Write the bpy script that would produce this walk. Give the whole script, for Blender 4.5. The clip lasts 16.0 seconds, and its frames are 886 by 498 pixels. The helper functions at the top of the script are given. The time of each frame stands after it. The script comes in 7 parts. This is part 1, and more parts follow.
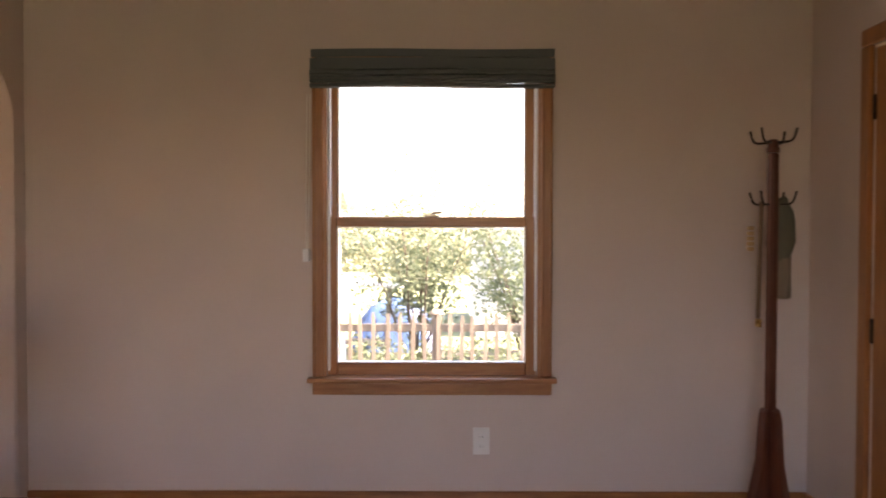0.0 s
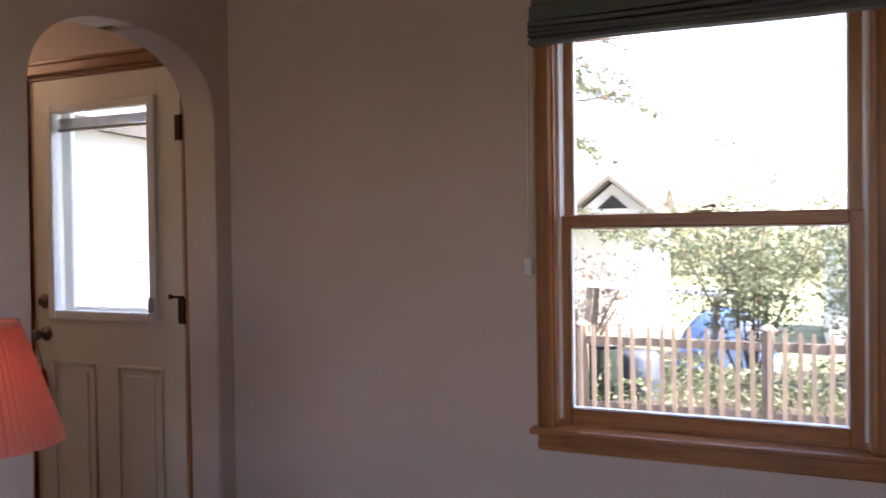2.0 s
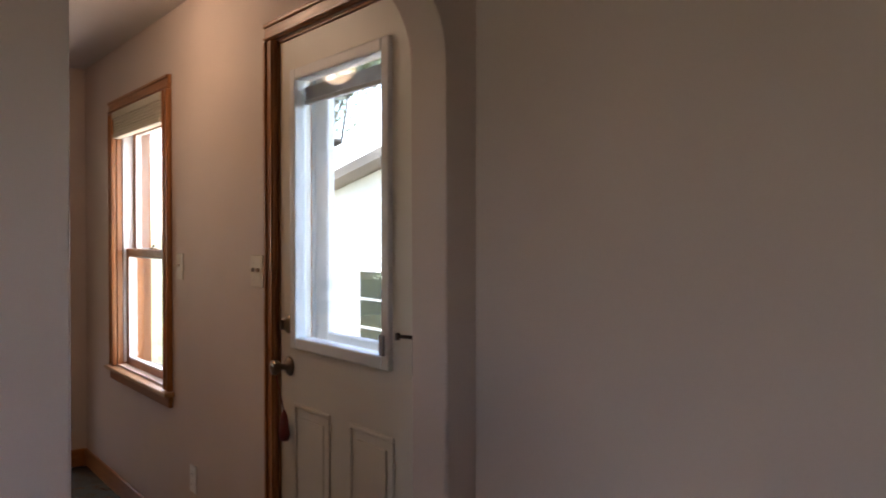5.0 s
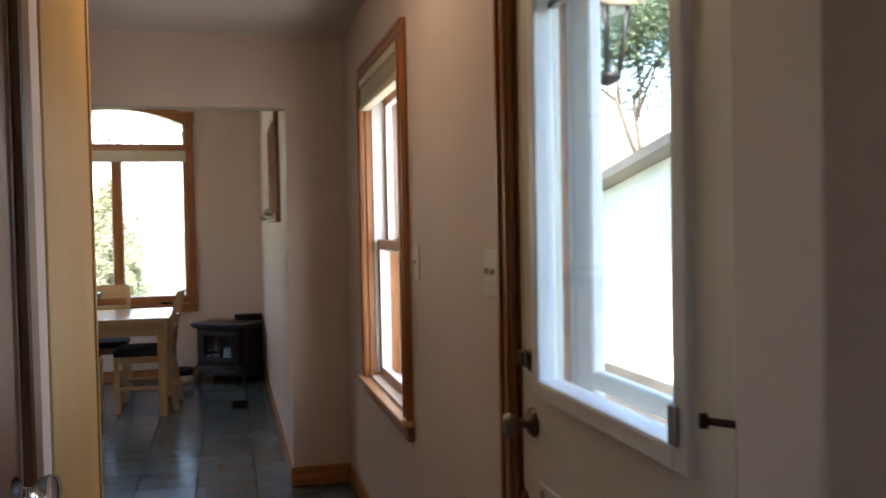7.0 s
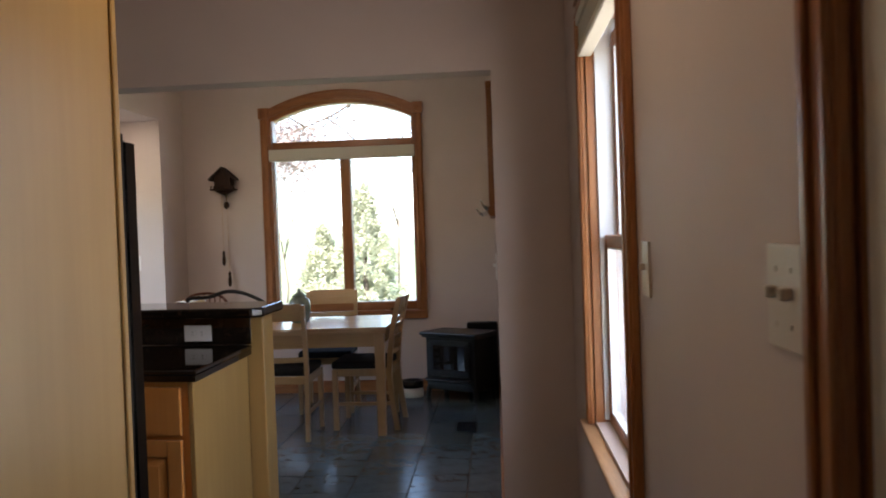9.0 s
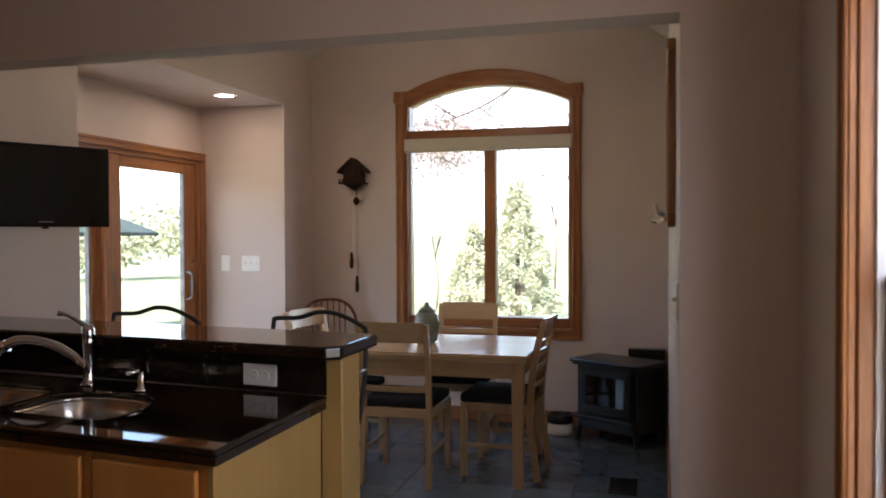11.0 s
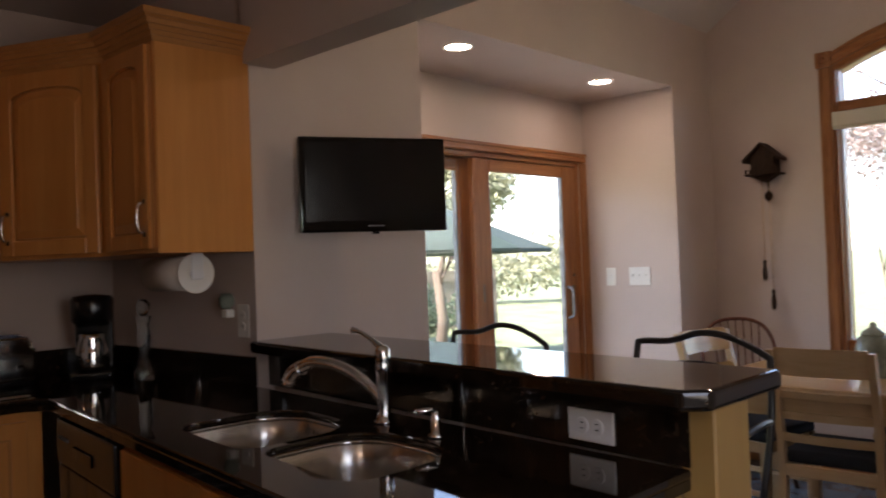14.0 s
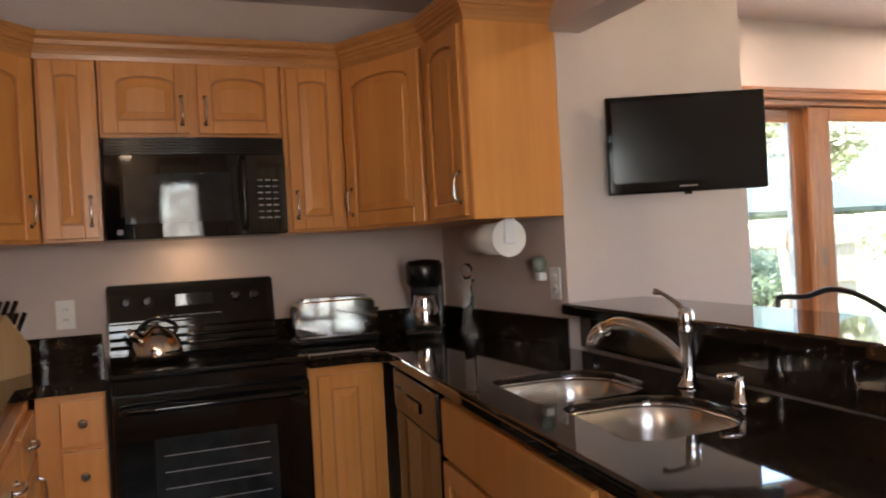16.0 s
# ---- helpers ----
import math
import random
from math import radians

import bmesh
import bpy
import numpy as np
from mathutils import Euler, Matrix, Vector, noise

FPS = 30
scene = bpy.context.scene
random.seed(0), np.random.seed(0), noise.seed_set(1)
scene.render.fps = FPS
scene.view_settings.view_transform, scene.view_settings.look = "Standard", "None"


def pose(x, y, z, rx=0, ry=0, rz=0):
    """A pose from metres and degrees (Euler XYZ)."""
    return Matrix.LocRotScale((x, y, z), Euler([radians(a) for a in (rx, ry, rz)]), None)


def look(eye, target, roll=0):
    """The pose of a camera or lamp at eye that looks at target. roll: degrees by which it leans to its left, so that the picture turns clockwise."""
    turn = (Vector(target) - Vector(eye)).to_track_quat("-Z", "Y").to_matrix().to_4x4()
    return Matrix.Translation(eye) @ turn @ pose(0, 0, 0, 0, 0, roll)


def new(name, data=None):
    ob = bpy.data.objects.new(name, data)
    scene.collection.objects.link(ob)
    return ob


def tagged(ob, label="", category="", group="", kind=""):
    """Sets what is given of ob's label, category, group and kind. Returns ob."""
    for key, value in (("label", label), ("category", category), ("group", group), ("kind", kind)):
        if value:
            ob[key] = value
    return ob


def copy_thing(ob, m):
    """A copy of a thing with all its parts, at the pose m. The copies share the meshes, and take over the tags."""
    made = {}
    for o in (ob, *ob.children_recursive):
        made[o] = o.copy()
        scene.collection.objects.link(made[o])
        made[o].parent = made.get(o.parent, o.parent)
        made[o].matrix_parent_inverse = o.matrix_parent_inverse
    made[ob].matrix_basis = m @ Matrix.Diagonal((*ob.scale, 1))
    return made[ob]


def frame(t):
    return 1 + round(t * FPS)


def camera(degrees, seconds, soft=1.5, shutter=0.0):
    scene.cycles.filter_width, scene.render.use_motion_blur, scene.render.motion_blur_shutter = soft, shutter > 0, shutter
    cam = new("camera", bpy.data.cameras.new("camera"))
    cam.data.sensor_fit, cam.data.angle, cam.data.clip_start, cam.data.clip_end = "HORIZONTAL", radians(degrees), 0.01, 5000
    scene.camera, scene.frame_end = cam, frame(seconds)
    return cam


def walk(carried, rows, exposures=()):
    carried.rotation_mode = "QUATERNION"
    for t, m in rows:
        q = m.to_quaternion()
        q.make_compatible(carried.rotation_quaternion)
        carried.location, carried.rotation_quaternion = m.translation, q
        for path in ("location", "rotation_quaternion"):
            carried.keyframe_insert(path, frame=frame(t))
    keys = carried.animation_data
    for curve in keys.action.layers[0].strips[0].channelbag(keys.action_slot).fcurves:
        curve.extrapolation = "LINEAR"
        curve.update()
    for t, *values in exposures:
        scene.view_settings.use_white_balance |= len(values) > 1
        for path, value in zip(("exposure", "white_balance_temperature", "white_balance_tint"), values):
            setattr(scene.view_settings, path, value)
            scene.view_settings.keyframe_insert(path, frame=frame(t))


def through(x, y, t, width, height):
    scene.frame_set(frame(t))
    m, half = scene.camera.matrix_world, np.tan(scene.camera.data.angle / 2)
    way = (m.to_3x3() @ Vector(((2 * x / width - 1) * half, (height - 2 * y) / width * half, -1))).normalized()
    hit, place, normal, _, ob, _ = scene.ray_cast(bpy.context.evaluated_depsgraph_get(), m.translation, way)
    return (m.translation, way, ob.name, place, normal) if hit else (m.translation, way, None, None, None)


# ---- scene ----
cam = camera(56.9, 16.0, 1.8, 0.4)

PATH = [
    (0, (-2.236, 0.085, 1.365), (-0.237, 0.088, 1.315), 0.1),
    (0.5, (-2.047, 0.014, 1.364), (-0.058, 0.215, 1.314), 0.2),
    (1, (-1.843, -0.071, 1.378), (0.111, 0.352, 1.316), -0.0),
    (1.5, (-1.603, -0.091, 1.356), (0.301, 0.52, 1.318), -0.3),
    (2, (-1.32, -0.142, 1.361), (0.51, 0.664, 1.323), -0.8),
    (2.5, (-1.064, -0.143, 1.354), (0.684, 0.828, 1.331), -0.9),
    (3, (-0.848, -0.106, 1.349), (0.817, 1.002, 1.347), -0.5),
    (3.5, (-0.63, -0.025, 1.363), (0.946, 1.207, 1.363), -0.3),
    (6, (0.357, 0.752, 1.392), (1.212, 2.559, 1.343), -0.1),
    (6.5, (0.498, 0.993, 1.395), (1.18, 2.872, 1.343), -0.4),
    (7, (0.582, 1.205, 1.38), (1.09, 3.139, 1.322), -1.1),
    (7.5, (0.664, 1.455, 1.373), (0.99, 3.427, 1.322), -1.4),
    (8, (0.76, 1.704, 1.364), (0.913, 3.698, 1.316), -2.0),
    (8.5, (0.837, 1.948, 1.351), (0.834, 3.948, 1.306), -2.2),
    (9, (0.889, 2.189, 1.343), (0.759, 4.184, 1.305), -2.0),
    (11.5, (0.789, 3.457, 1.405), (0.163, 5.357, 1.378), -0.2),
    (12, (0.728, 3.678, 1.401), (-0.028, 5.529, 1.394), -0.5),
    (12.5, (0.688, 3.872, 1.4), (-0.211, 5.659, 1.406), -1.1),
    (13, (0.64, 4.008, 1.361), (-0.422, 5.702, 1.381), -1.6),
    (13.5, (0.599, 4.064, 1.334), (-0.632, 5.64, 1.361), -1.8),
    (14, (0.598, 4.086, 1.308), (-0.784, 5.531, 1.344), -2.1),
    (14.5, (0.622, 4.082, 1.313), (-0.906, 5.371, 1.352), -2.2),
    (15, (0.634, 4.105, 1.307), (-1.021, 5.227, 1.339), -2.5),
    (15.5, (0.645, 4.131, 1.294), (-1.119, 5.074, 1.312), -2.8),
    (16, (0.66, 4.154, 1.287), (-1.181, 4.934, 1.282), -3.1),
]
EXPOSURES = [(0, 3.65, 8700, 36), (1, 3.3, 8000, 35), (2, 3.15, 7200, 35), (3.5, 3.05, 6900, 35), (6, 3.15, 7000, 20), (7.5, 2.85, 6500, 18), (8.5, 2.7, 6400, 18), (9, 2.8, 6300, 18), (11.5, 2.7, 6600, 23), (13, 2.55, 6700, 24), (14, 2.6, 6700, 26), (14.5, 2.72, 6800, 26), (15, 3.1, 6800, 24), (15.5, 3.65, 6600, 22), (16, 4.15, 6500, 20)]
walk(cam, [(t, look(e, g, r)) for t, e, g, r in PATH], EXPOSURES)

# ---------- world and sun ----------
SUN_TO = Vector((-0.16, -0.78, 0.95)).normalized()
world = bpy.data.worlds.new("sky_world")
scene.world = world
world.use_nodes = True
wn = world.node_tree.nodes
sky = wn.new("ShaderNodeTexSky")
sky.sky_type = 'NISHITA'
sky.sun_disc = False
sky.sun_elevation = math.asin(SUN_TO.z)
sky.sun_rotation = math.atan2(SUN_TO.x, SUN_TO.y)
world.node_tree.links.new(sky.outputs[0], wn["Background"].inputs[0])
wn["Background"].inputs[1].default_value = 0.15
sun_data = bpy.data.lights.new("sun", 'SUN')
sun_data.energy, sun_data.angle, sun_data.color = 5.0, radians(0.6), (1.0, 0.95, 0.87)
# added area lamp in the hall window, standing for skylight, to brighten the kitchen
hw_data = bpy.data.lights.new("hall_window_daylight", 'AREA')
hw_data.shape, hw_data.size, hw_data.size_y, hw_data.energy, hw_data.color = 'RECTANGLE', 0.72, 1.14, 1.45, (1.0, 0.91, 0.78)
hall_fill = new("hall_window_daylight", hw_data)
hall_fill.matrix_world = look((1.345, 4.505, 1.335), (0.0, 4.505, 1.335))
sun = new("sun", sun_data)
sun.matrix_world = look(SUN_TO * 30, (0, 0, 0))


# ---------- materials ----------
def links(m, *pairs):
    for a, b in pairs:
        m.node_tree.links.new(a, b)


def base(name, rough=0.5, metal=0.0, color=(0.5, 0.5, 0.5)):
    m = bpy.data.materials.new(name)
    m.use_nodes = True
    b = m.node_tree.nodes["Principled BSDF"]
    b.inputs["Roughness"].default_value = rough
    b.inputs["Metallic"].default_value = metal
    b.inputs["Base Color"].default_value = (*color, 1)
    return m, m.node_tree.nodes, b


def tex_noise(m, scale, detail=4, stretch=(1, 1, 1), rough=0.55, space="Object"):
    n = m.node_tree.nodes
    tc, mp, ns = n.new("ShaderNodeTexCoord"), n.new("ShaderNodeMapping"), n.new("ShaderNodeTexNoise")
    mp.inputs["Scale"].default_value = stretch
    ns.inputs["Scale"].default_value, ns.inputs["Detail"].default_value, ns.inputs["Roughness"].default_value = scale, detail, rough
    links(m, (tc.outputs[space], mp.inputs[0]), (mp.outputs[0], ns.inputs[0]))
    return ns


def ramp(m, fac, stops):
    r = m.node_tree.nodes.new("ShaderNodeValToRGB")
    el = r.color_ramp.elements
    while len(el) < len(stops):
        el.new(0.5)
    for e, (p, c) in zip(el, stops):
        e.position, e.color = p, (*c, 1)
    links(m, (fac, r.inputs[0]))
    return r.outputs[0]


def bump(m, b, height, strength, dist=0.002):
    bp = m.node_tree.nodes.new("ShaderNodeBump")
    bp.inputs["Strength"].default_value, bp.inputs["Distance"].default_value = strength, dist
    links(m, (height, bp.inputs["Height"]), (bp.outputs[0], b.inputs["Normal"]))


def mixed(m, a, c, kind='MULTIPLY', fac=1.0):
    x = m.node_tree.nodes.new("ShaderNodeMix")
    x.data_type, x.blend_type = 'RGBA', kind
    x.inputs[0].default_value = fac
    links(m, (a, x.inputs[6]), (c, x.inputs[7]))
    return x.outputs[2]


def paint(name, color, rough=0.6, grain=220, bumps=0.12, spread=0.06):
    m, n, b = base(name, rough)
    big = tex_noise(m, 1.3, 3, space="Object")
    lo, hi = tuple(c * (1 - spread) for c in color), tuple(min(1, c * (1 + spread)) for c in color)
    links(m, (ramp(m, big.outputs[0], [(0.3, lo), (0.7, hi)]), b.inputs["Base Color"]))
    bump(m, b, tex_noise(m, grain, 3).outputs[0], bumps, 0.0012)
    return m


def wood(name, dark, light, axis='z', rough=0.35, scale=9.0, fine=0.78):
    m, n, b = base(name, rough)
    st = {'x': (0.07, 1, 1), 'y': (1, 0.07, 1), 'z': (1, 1, 0.07)}[axis]
    g1 = tex_noise(m, scale * 4, 6, st, 0.62)
    g2 = tex_noise(m, scale * 22, 3, st, 0.5)
    g3 = tex_noise(m, 2.0, 2)
    mid = tuple((a + c) / 2 for a, c in zip(dark, light))
    col = ramp(m, g1.outputs[0], [(0.3, dark), (0.52, mid), (0.72, light)])
    col = mixed(m, col, ramp(m, g2.outputs[0], [(0.3, (fine + 0.02, fine, fine - 0.04)), (0.65, (1, 1, 1))]))
    col = mixed(m, col, ramp(m, g3.outputs[0], [(0.3, (0.86, 0.84, 0.82)), (0.7, (1, 1, 1))]))
    links(m, (col, b.inputs["Base Color"]))
    bump(m, b, g2.outputs[0], 0.12, 0.001)
    return m


def metal(name, color, rough, brushed=False):
    m, n, b = base(name, rough, 1.0, color)
    ns = tex_noise(m, 60, 3, (0.05, 1, 1) if brushed else (1, 1, 1))
    r = n.new("ShaderNodeMapRange")
    r.inputs[3].default_value, r.inputs[4].default_value = rough * 0.75, rough * 1.3
    links(m, (ns.outputs[0], r.inputs[0]), (r.outputs[0], b.inputs["Roughness"]))
    return m


def brushed(name, color, rough):
    """Sheet steel brushed round its walls, so that lights draw out into upright streaks."""
    m, n, b = base(name, rough, 1.0, color)
    tg = n.new("ShaderNodeTangent")
    tg.direction_type, tg.axis = 'RADIAL', 'Z'
    b.inputs["Anisotropic"].default_value, b.inputs["Anisotropic Rotation"].default_value = 0.8, 0.25
    ns = tex_noise(m, 260, 2, (1, 1, 3))
    links(m, (tg.outputs[0], b.inputs["Tangent"]), (ramp(m, ns.outputs[0], [(0.3, tuple(c * 0.93 for c in color)), (0.7, color)]), b.inputs["Base Color"]))
    return m


def gloss(name, color, rough=0.15, var=0.25):
    m, n, b = base(name, rough)
    ns = tex_noise(m, 14, 4)
    links(m, (ramp(m, ns.outputs[0], [(0.35, tuple(c * (1 - var) for c in color)), (0.65, tuple(c * (1 + var) for c in color))]), b.inputs["Base Color"]))
    return m


def glass_pane(name, tint=(0.95, 0.98, 0.97)):
    m = bpy.data.materials.new(name)
    m.use_nodes = True
    n = m.node_tree.nodes
    n.remove(n["Principled BSDF"])
    tr, gl, fr, mx = n.new("ShaderNodeBsdfTransparent"), n.new("ShaderNodeBsdfGlossy"), n.new("ShaderNodeLayerWeight"), n.new("ShaderNodeMixShader")
    pw, sc = n.new("ShaderNodeMath"), n.new("ShaderNodeMath")
    pw.operation, sc.operation = 'POWER', 'MULTIPLY_ADD'
    pw.inputs[1].default_value, sc.inputs[1].default_value, sc.inputs[2].default_value = 4.5, 0.6, 0.035
    tr.inputs[0].default_value = (*tint, 1)
    gl.inputs["Roughness"].default_value = 0.01
    links(m, (fr.outputs["Facing"], pw.inputs[0]), (pw.outputs[0], sc.inputs[0]), (sc.outputs[0], mx.inputs[0]), (tr.outputs[0], mx.inputs[1]), (gl.outputs[0], mx.inputs[2]), (mx.outputs[0], n["Material Output"].inputs[0]))
    return m


def glow(name, color, strength):
    m, n, b = base(name, 0.5, 0, color)
    b.inputs["Emission Color"].default_value = (*color, 1)
    b.inputs["Emission Strength"].default_value = strength
    return m


def granite(name):
    m, n, b = base(name, 0.035)
    a = tex_noise(m, 55, 6, rough=0.7)
    v = n.new("ShaderNodeTexVoronoi")
    v.inputs["Scale"].default_value = 130
    tc = n.new("ShaderNodeTexCoord")
    links(m, (tc.outputs["Object"], v.inputs["Vector"]))
    c1 = ramp(m, a.outputs[0], [(0.42, (0.005, 0.0045, 0.004)), (0.60, (0.018, 0.012, 0.008)), (0.76, (0.075, 0.042, 0.022))])
    c2 = ramp(m, v.outputs["Distance"], [(0.02, (0.5, 0.5, 0.5)), (0.4, (1.2, 1.1, 1.0))])
    links(m, (mixed(m, c1, c2), b.inputs["Base Color"]))
    return m


def slate(name):
    m, n, b = base(name, 0.3)
    info = n.new("ShaderNodeObjectInfo")
    a = tex_noise(m, 9, 6, rough=0.65)
    f = tex_noise(m, 60, 4)
    col = ramp(m, a.outputs[0], [(0.25, (0.055, 0.082, 0.100)), (0.75, (0.105, 0.148, 0.175))])
    col = mixed(m, col, ramp(m, info.outputs["Random"], [(0, (0.78, 0.8, 0.82)), (1, (1.1, 1.08, 1.05))]))
    links(m, (col, b.inputs["Base Color"]))
    r = n.new("ShaderNodeMapRange")
    r.inputs[3].default_value, r.inputs[4].default_value = 0.12, 0.28
    links(m, (f.outputs[0], r.inputs[0]), (r.outputs[0], b.inputs["Roughness"]))
    bump(m, b, f.outputs[0], 0.15, 0.002)
    return m


def leafy(name, dark, light, through=0.35):
    m, n, b = base(name, 0.55)
    geo = n.new("ShaderNodeNewGeometry")
    links(m, (ramp(m, geo.outputs["Random Per Island"], [(0, dark), (1, light)]), b.inputs["Base Color"]))
    tl, mx = n.new("ShaderNodeBsdfTranslucent"), n.new("ShaderNodeMixShader")
    tl.inputs[0].default_value = (*light, 1)
    mx.inputs[0].default_value = through
    links(m, (b.outputs[0], mx.inputs[1]), (tl.outputs[0], mx.inputs[2]), (mx.outputs[0], n["Material Output"].inputs[0]))
    return m


WALL = paint("wall_paint", (0.59, 0.49, 0.44), 0.62)
CEIL = paint("ceiling_paint", (0.64, 0.60, 0.57), 0.75, 160, 0.2)
OAK_Z = wood("trim_wood_upright", (0.28, 0.10, 0.03), (0.50, 0.215, 0.075), 'z')
OAK_Y = wood("trim_wood_along_y", (0.28, 0.10, 0.03), (0.50, 0.215, 0.075), 'y')
OAK_X = wood("trim_wood_along_x", (0.28, 0.10, 0.03), (0.50, 0.215, 0.075), 'x')
# paler trim wood: the sky's light on the hall sill is in the colour
LIT_SILLW = wood("skylit_sill_wood", (0.40, 0.22, 0.10), (0.58, 0.36, 0.19), 'y')
DARKDOOR = wood("stained_door_wood", (0.11, 0.042, 0.022), (0.20, 0.08, 0.042), 'z')
MAPLE = wood("cabinet_maple", (0.70, 0.288, 0.068), (0.80, 0.362, 0.104), 'z', 0.30, 2.2, 0.92)
MAPLE_X = wood("cabinet_maple_rail", (0.54, 0.235, 0.065), (0.64, 0.31, 0.10), 'y', 0.32, 3, 0.9)
# darker maple that shows in the grooves of the cabinet doors
GROOVE_MAPLE = wood("darker_groove_maple", (0.50, 0.205, 0.055), (0.60, 0.265, 0.08), 'z', 0.4, 3, 0.9)
PANEL = wood("fridge_panel_maple", (0.43, 0.265, 0.085), (0.52, 0.33, 0.115), 'z', 0.38, 1.3, 0.92)
PALE = wood("pale_maple", (0.50, 0.32, 0.155), (0.58, 0.39, 0.205), 'z', 0.33, 3, 0.9)
PALE_X = wood("pale_maple_top", (0.54, 0.355, 0.18), (0.62, 0.43, 0.235), 'x', 0.22, 3, 0.9)
RACKW = wood("cherry_stain", (0.10, 0.028, 0.016), (0.19, 0.058, 0.03), 'z', 0.35)
CLOCKW = wood("carved_brown", (0.02, 0.009, 0.005), (0.05, 0.022, 0.01), 'z', 0.65)
CLOCKW.node_tree.nodes["Principled BSDF"].inputs["Specular IOR Level"].default_value = 0.2
PICKETW = wood("weathered_cedar", (0.17, 0.14, 0.105), (0.27, 0.225, 0.175), 'z', 0.75)
FLOORW = wood("floor_boards", (0.075, 0.032, 0.015), (0.15, 0.068, 0.03), 'y', 0.3)
DOORW = paint("door_paint", (0.70, 0.67, 0.60), 0.42, 90, 0.05, 0.03)
WHITE = paint("white_plastic", (0.78, 0.77, 0.74), 0.35, 60, 0.02, 0.02)
VINYL = paint("white_vinyl", (0.74, 0.76, 0.78), 0.4, 40, 0.03, 0.04)
LINEN = paint("blind_fabric", (0.62, 0.57, 0.47), 0.8, 400, 0.3, 0.04)
SHADEGREY = paint("shade_fabric_grey_green", (0.10, 0.115, 0.115), 0.85, 500, 0.4, 0.10)
GRANITE = granite("dark_granite")
SLATE = slate("slate_tile")
GROUT = paint("grout", (0.045, 0.045, 0.047), 0.85, 300, 0.4, 0.15)
STEEL = brushed("brushed_steel", (0.66, 0.63, 0.59), 0.27)
HINGE = metal("dark_bronze", (0.055, 0.040, 0.032), 0.38)
BOTTLE = base("cut_glass", 0.03, 0.0, (0.93, 0.95, 0.95))[0]
BOTTLE.node_tree.nodes["Principled BSDF"].inputs["Transmission Weight"].default_value = 1.0
IVORY = paint("ivory_plastic", (0.60, 0.53, 0.44), 0.4, 60, 0.02, 0.02)
CHROME = metal("chrome", (0.78, 0.78, 0.78), 0.06)
NICKEL = metal("aged_bronze", (0.22, 0.17, 0.13), 0.33)
IRON = gloss("black_iron", (0.015, 0.014, 0.014), 0.38)
BRASS = metal("brass", (0.60, 0.40, 0.16), 0.28)
BLACKG = gloss("black_gloss", (0.004, 0.004, 0.004), 0.05)
BLACKP = gloss("black_plastic", (0.006, 0.006, 0.0065), 0.22)
SCREEN = gloss("screen_black", (0.006, 0.006, 0.007), 0.16)
SEATCLOTH = paint("black_seat_cloth", (0.008, 0.009, 0.013), 0.9, 500, 0.35, 0.2)
STOVEBLK = gloss("stove_black", (0.005, 0.006, 0.008), 0.33)
PANE = glass_pane("window_glass")
CLEAR = glass_pane("clear_glass", (0.9, 0.95, 0.93))
FROST = base("pressed_glass", 0.12, 0.0, (0.85, 0.82, 0.74))[0]
FROST.node_tree.nodes["Principled BSDF"].inputs["Transmission Weight"].default_value = 0.55
GREENGLASS = gloss("celadon_glaze", (0.20, 0.24, 0.20), 0.15)
PAPER = paint("paper_towel", (0.74, 0.70, 0.66), 0.95, 250, 0.5, 0.04)
GREYP = gloss("grey_plastic", (0.25, 0.25, 0.26), 0.35)
LEAF = leafy("leaf_green", (0.045, 0.075, 0.04), (0.16, 0.20, 0.12))
LEAFY_Y = leafy("leaf_spring", (0.14, 0.15, 0.08), (0.40, 0.40, 0.27))
EVERG = leafy("evergreen", (0.24, 0.25, 0.15), (0.45, 0.45, 0.32), 0.3)
TWIG = leafy("twig_buds", (0.12, 0.085, 0.075), (0.30, 0.23, 0.20), 0.2)
BARK = wood("bark", (0.07, 0.05, 0.035), (0.17, 0.13, 0.10), 'z', 0.9)
GRASS = paint("lawn", (0.13, 0.155, 0.075), 0.9, 60, 0.6, 0.45)
MULCH = paint("bare_soil", (0.045, 0.038, 0.03), 0.95, 40, 0.6, 0.4)
SIDING = paint("white_siding", (0.72, 0.72, 0.70), 0.6, 50, 0.05, 0.03)
BLUESIDE = paint("grey_siding", (0.42, 0.46, 0.47), 0.6, 50, 0.05, 0.05)
ROOF = paint("grey_shingle", (0.16, 0.145, 0.13), 0.9, 120, 0.7, 0.3)
TARP = gloss("blue_tarp", (0.04, 0.10, 0.24), 0.5)
CANVAS = paint("green_canvas", (0.012, 0.028, 0.022), 0.85, 300, 0.3, 0.1)
LAMPDISC = glow("lamp_disc", (1.0, 0.88, 0.70), 8.0)
FIREGLASS = gloss("fire_glass", (0.01, 0.009, 0.008), 0.05)
COPPERST = metal("kettle_steel", (0.72, 0.62, 0.52), 0.12)
COPPERW = gloss("dark_red_print", (0.2, 0.03, 0.03), 0.4)
GREYWINDOW = gloss("dim_pane", (0.016, 0.019, 0.021), 0.04)


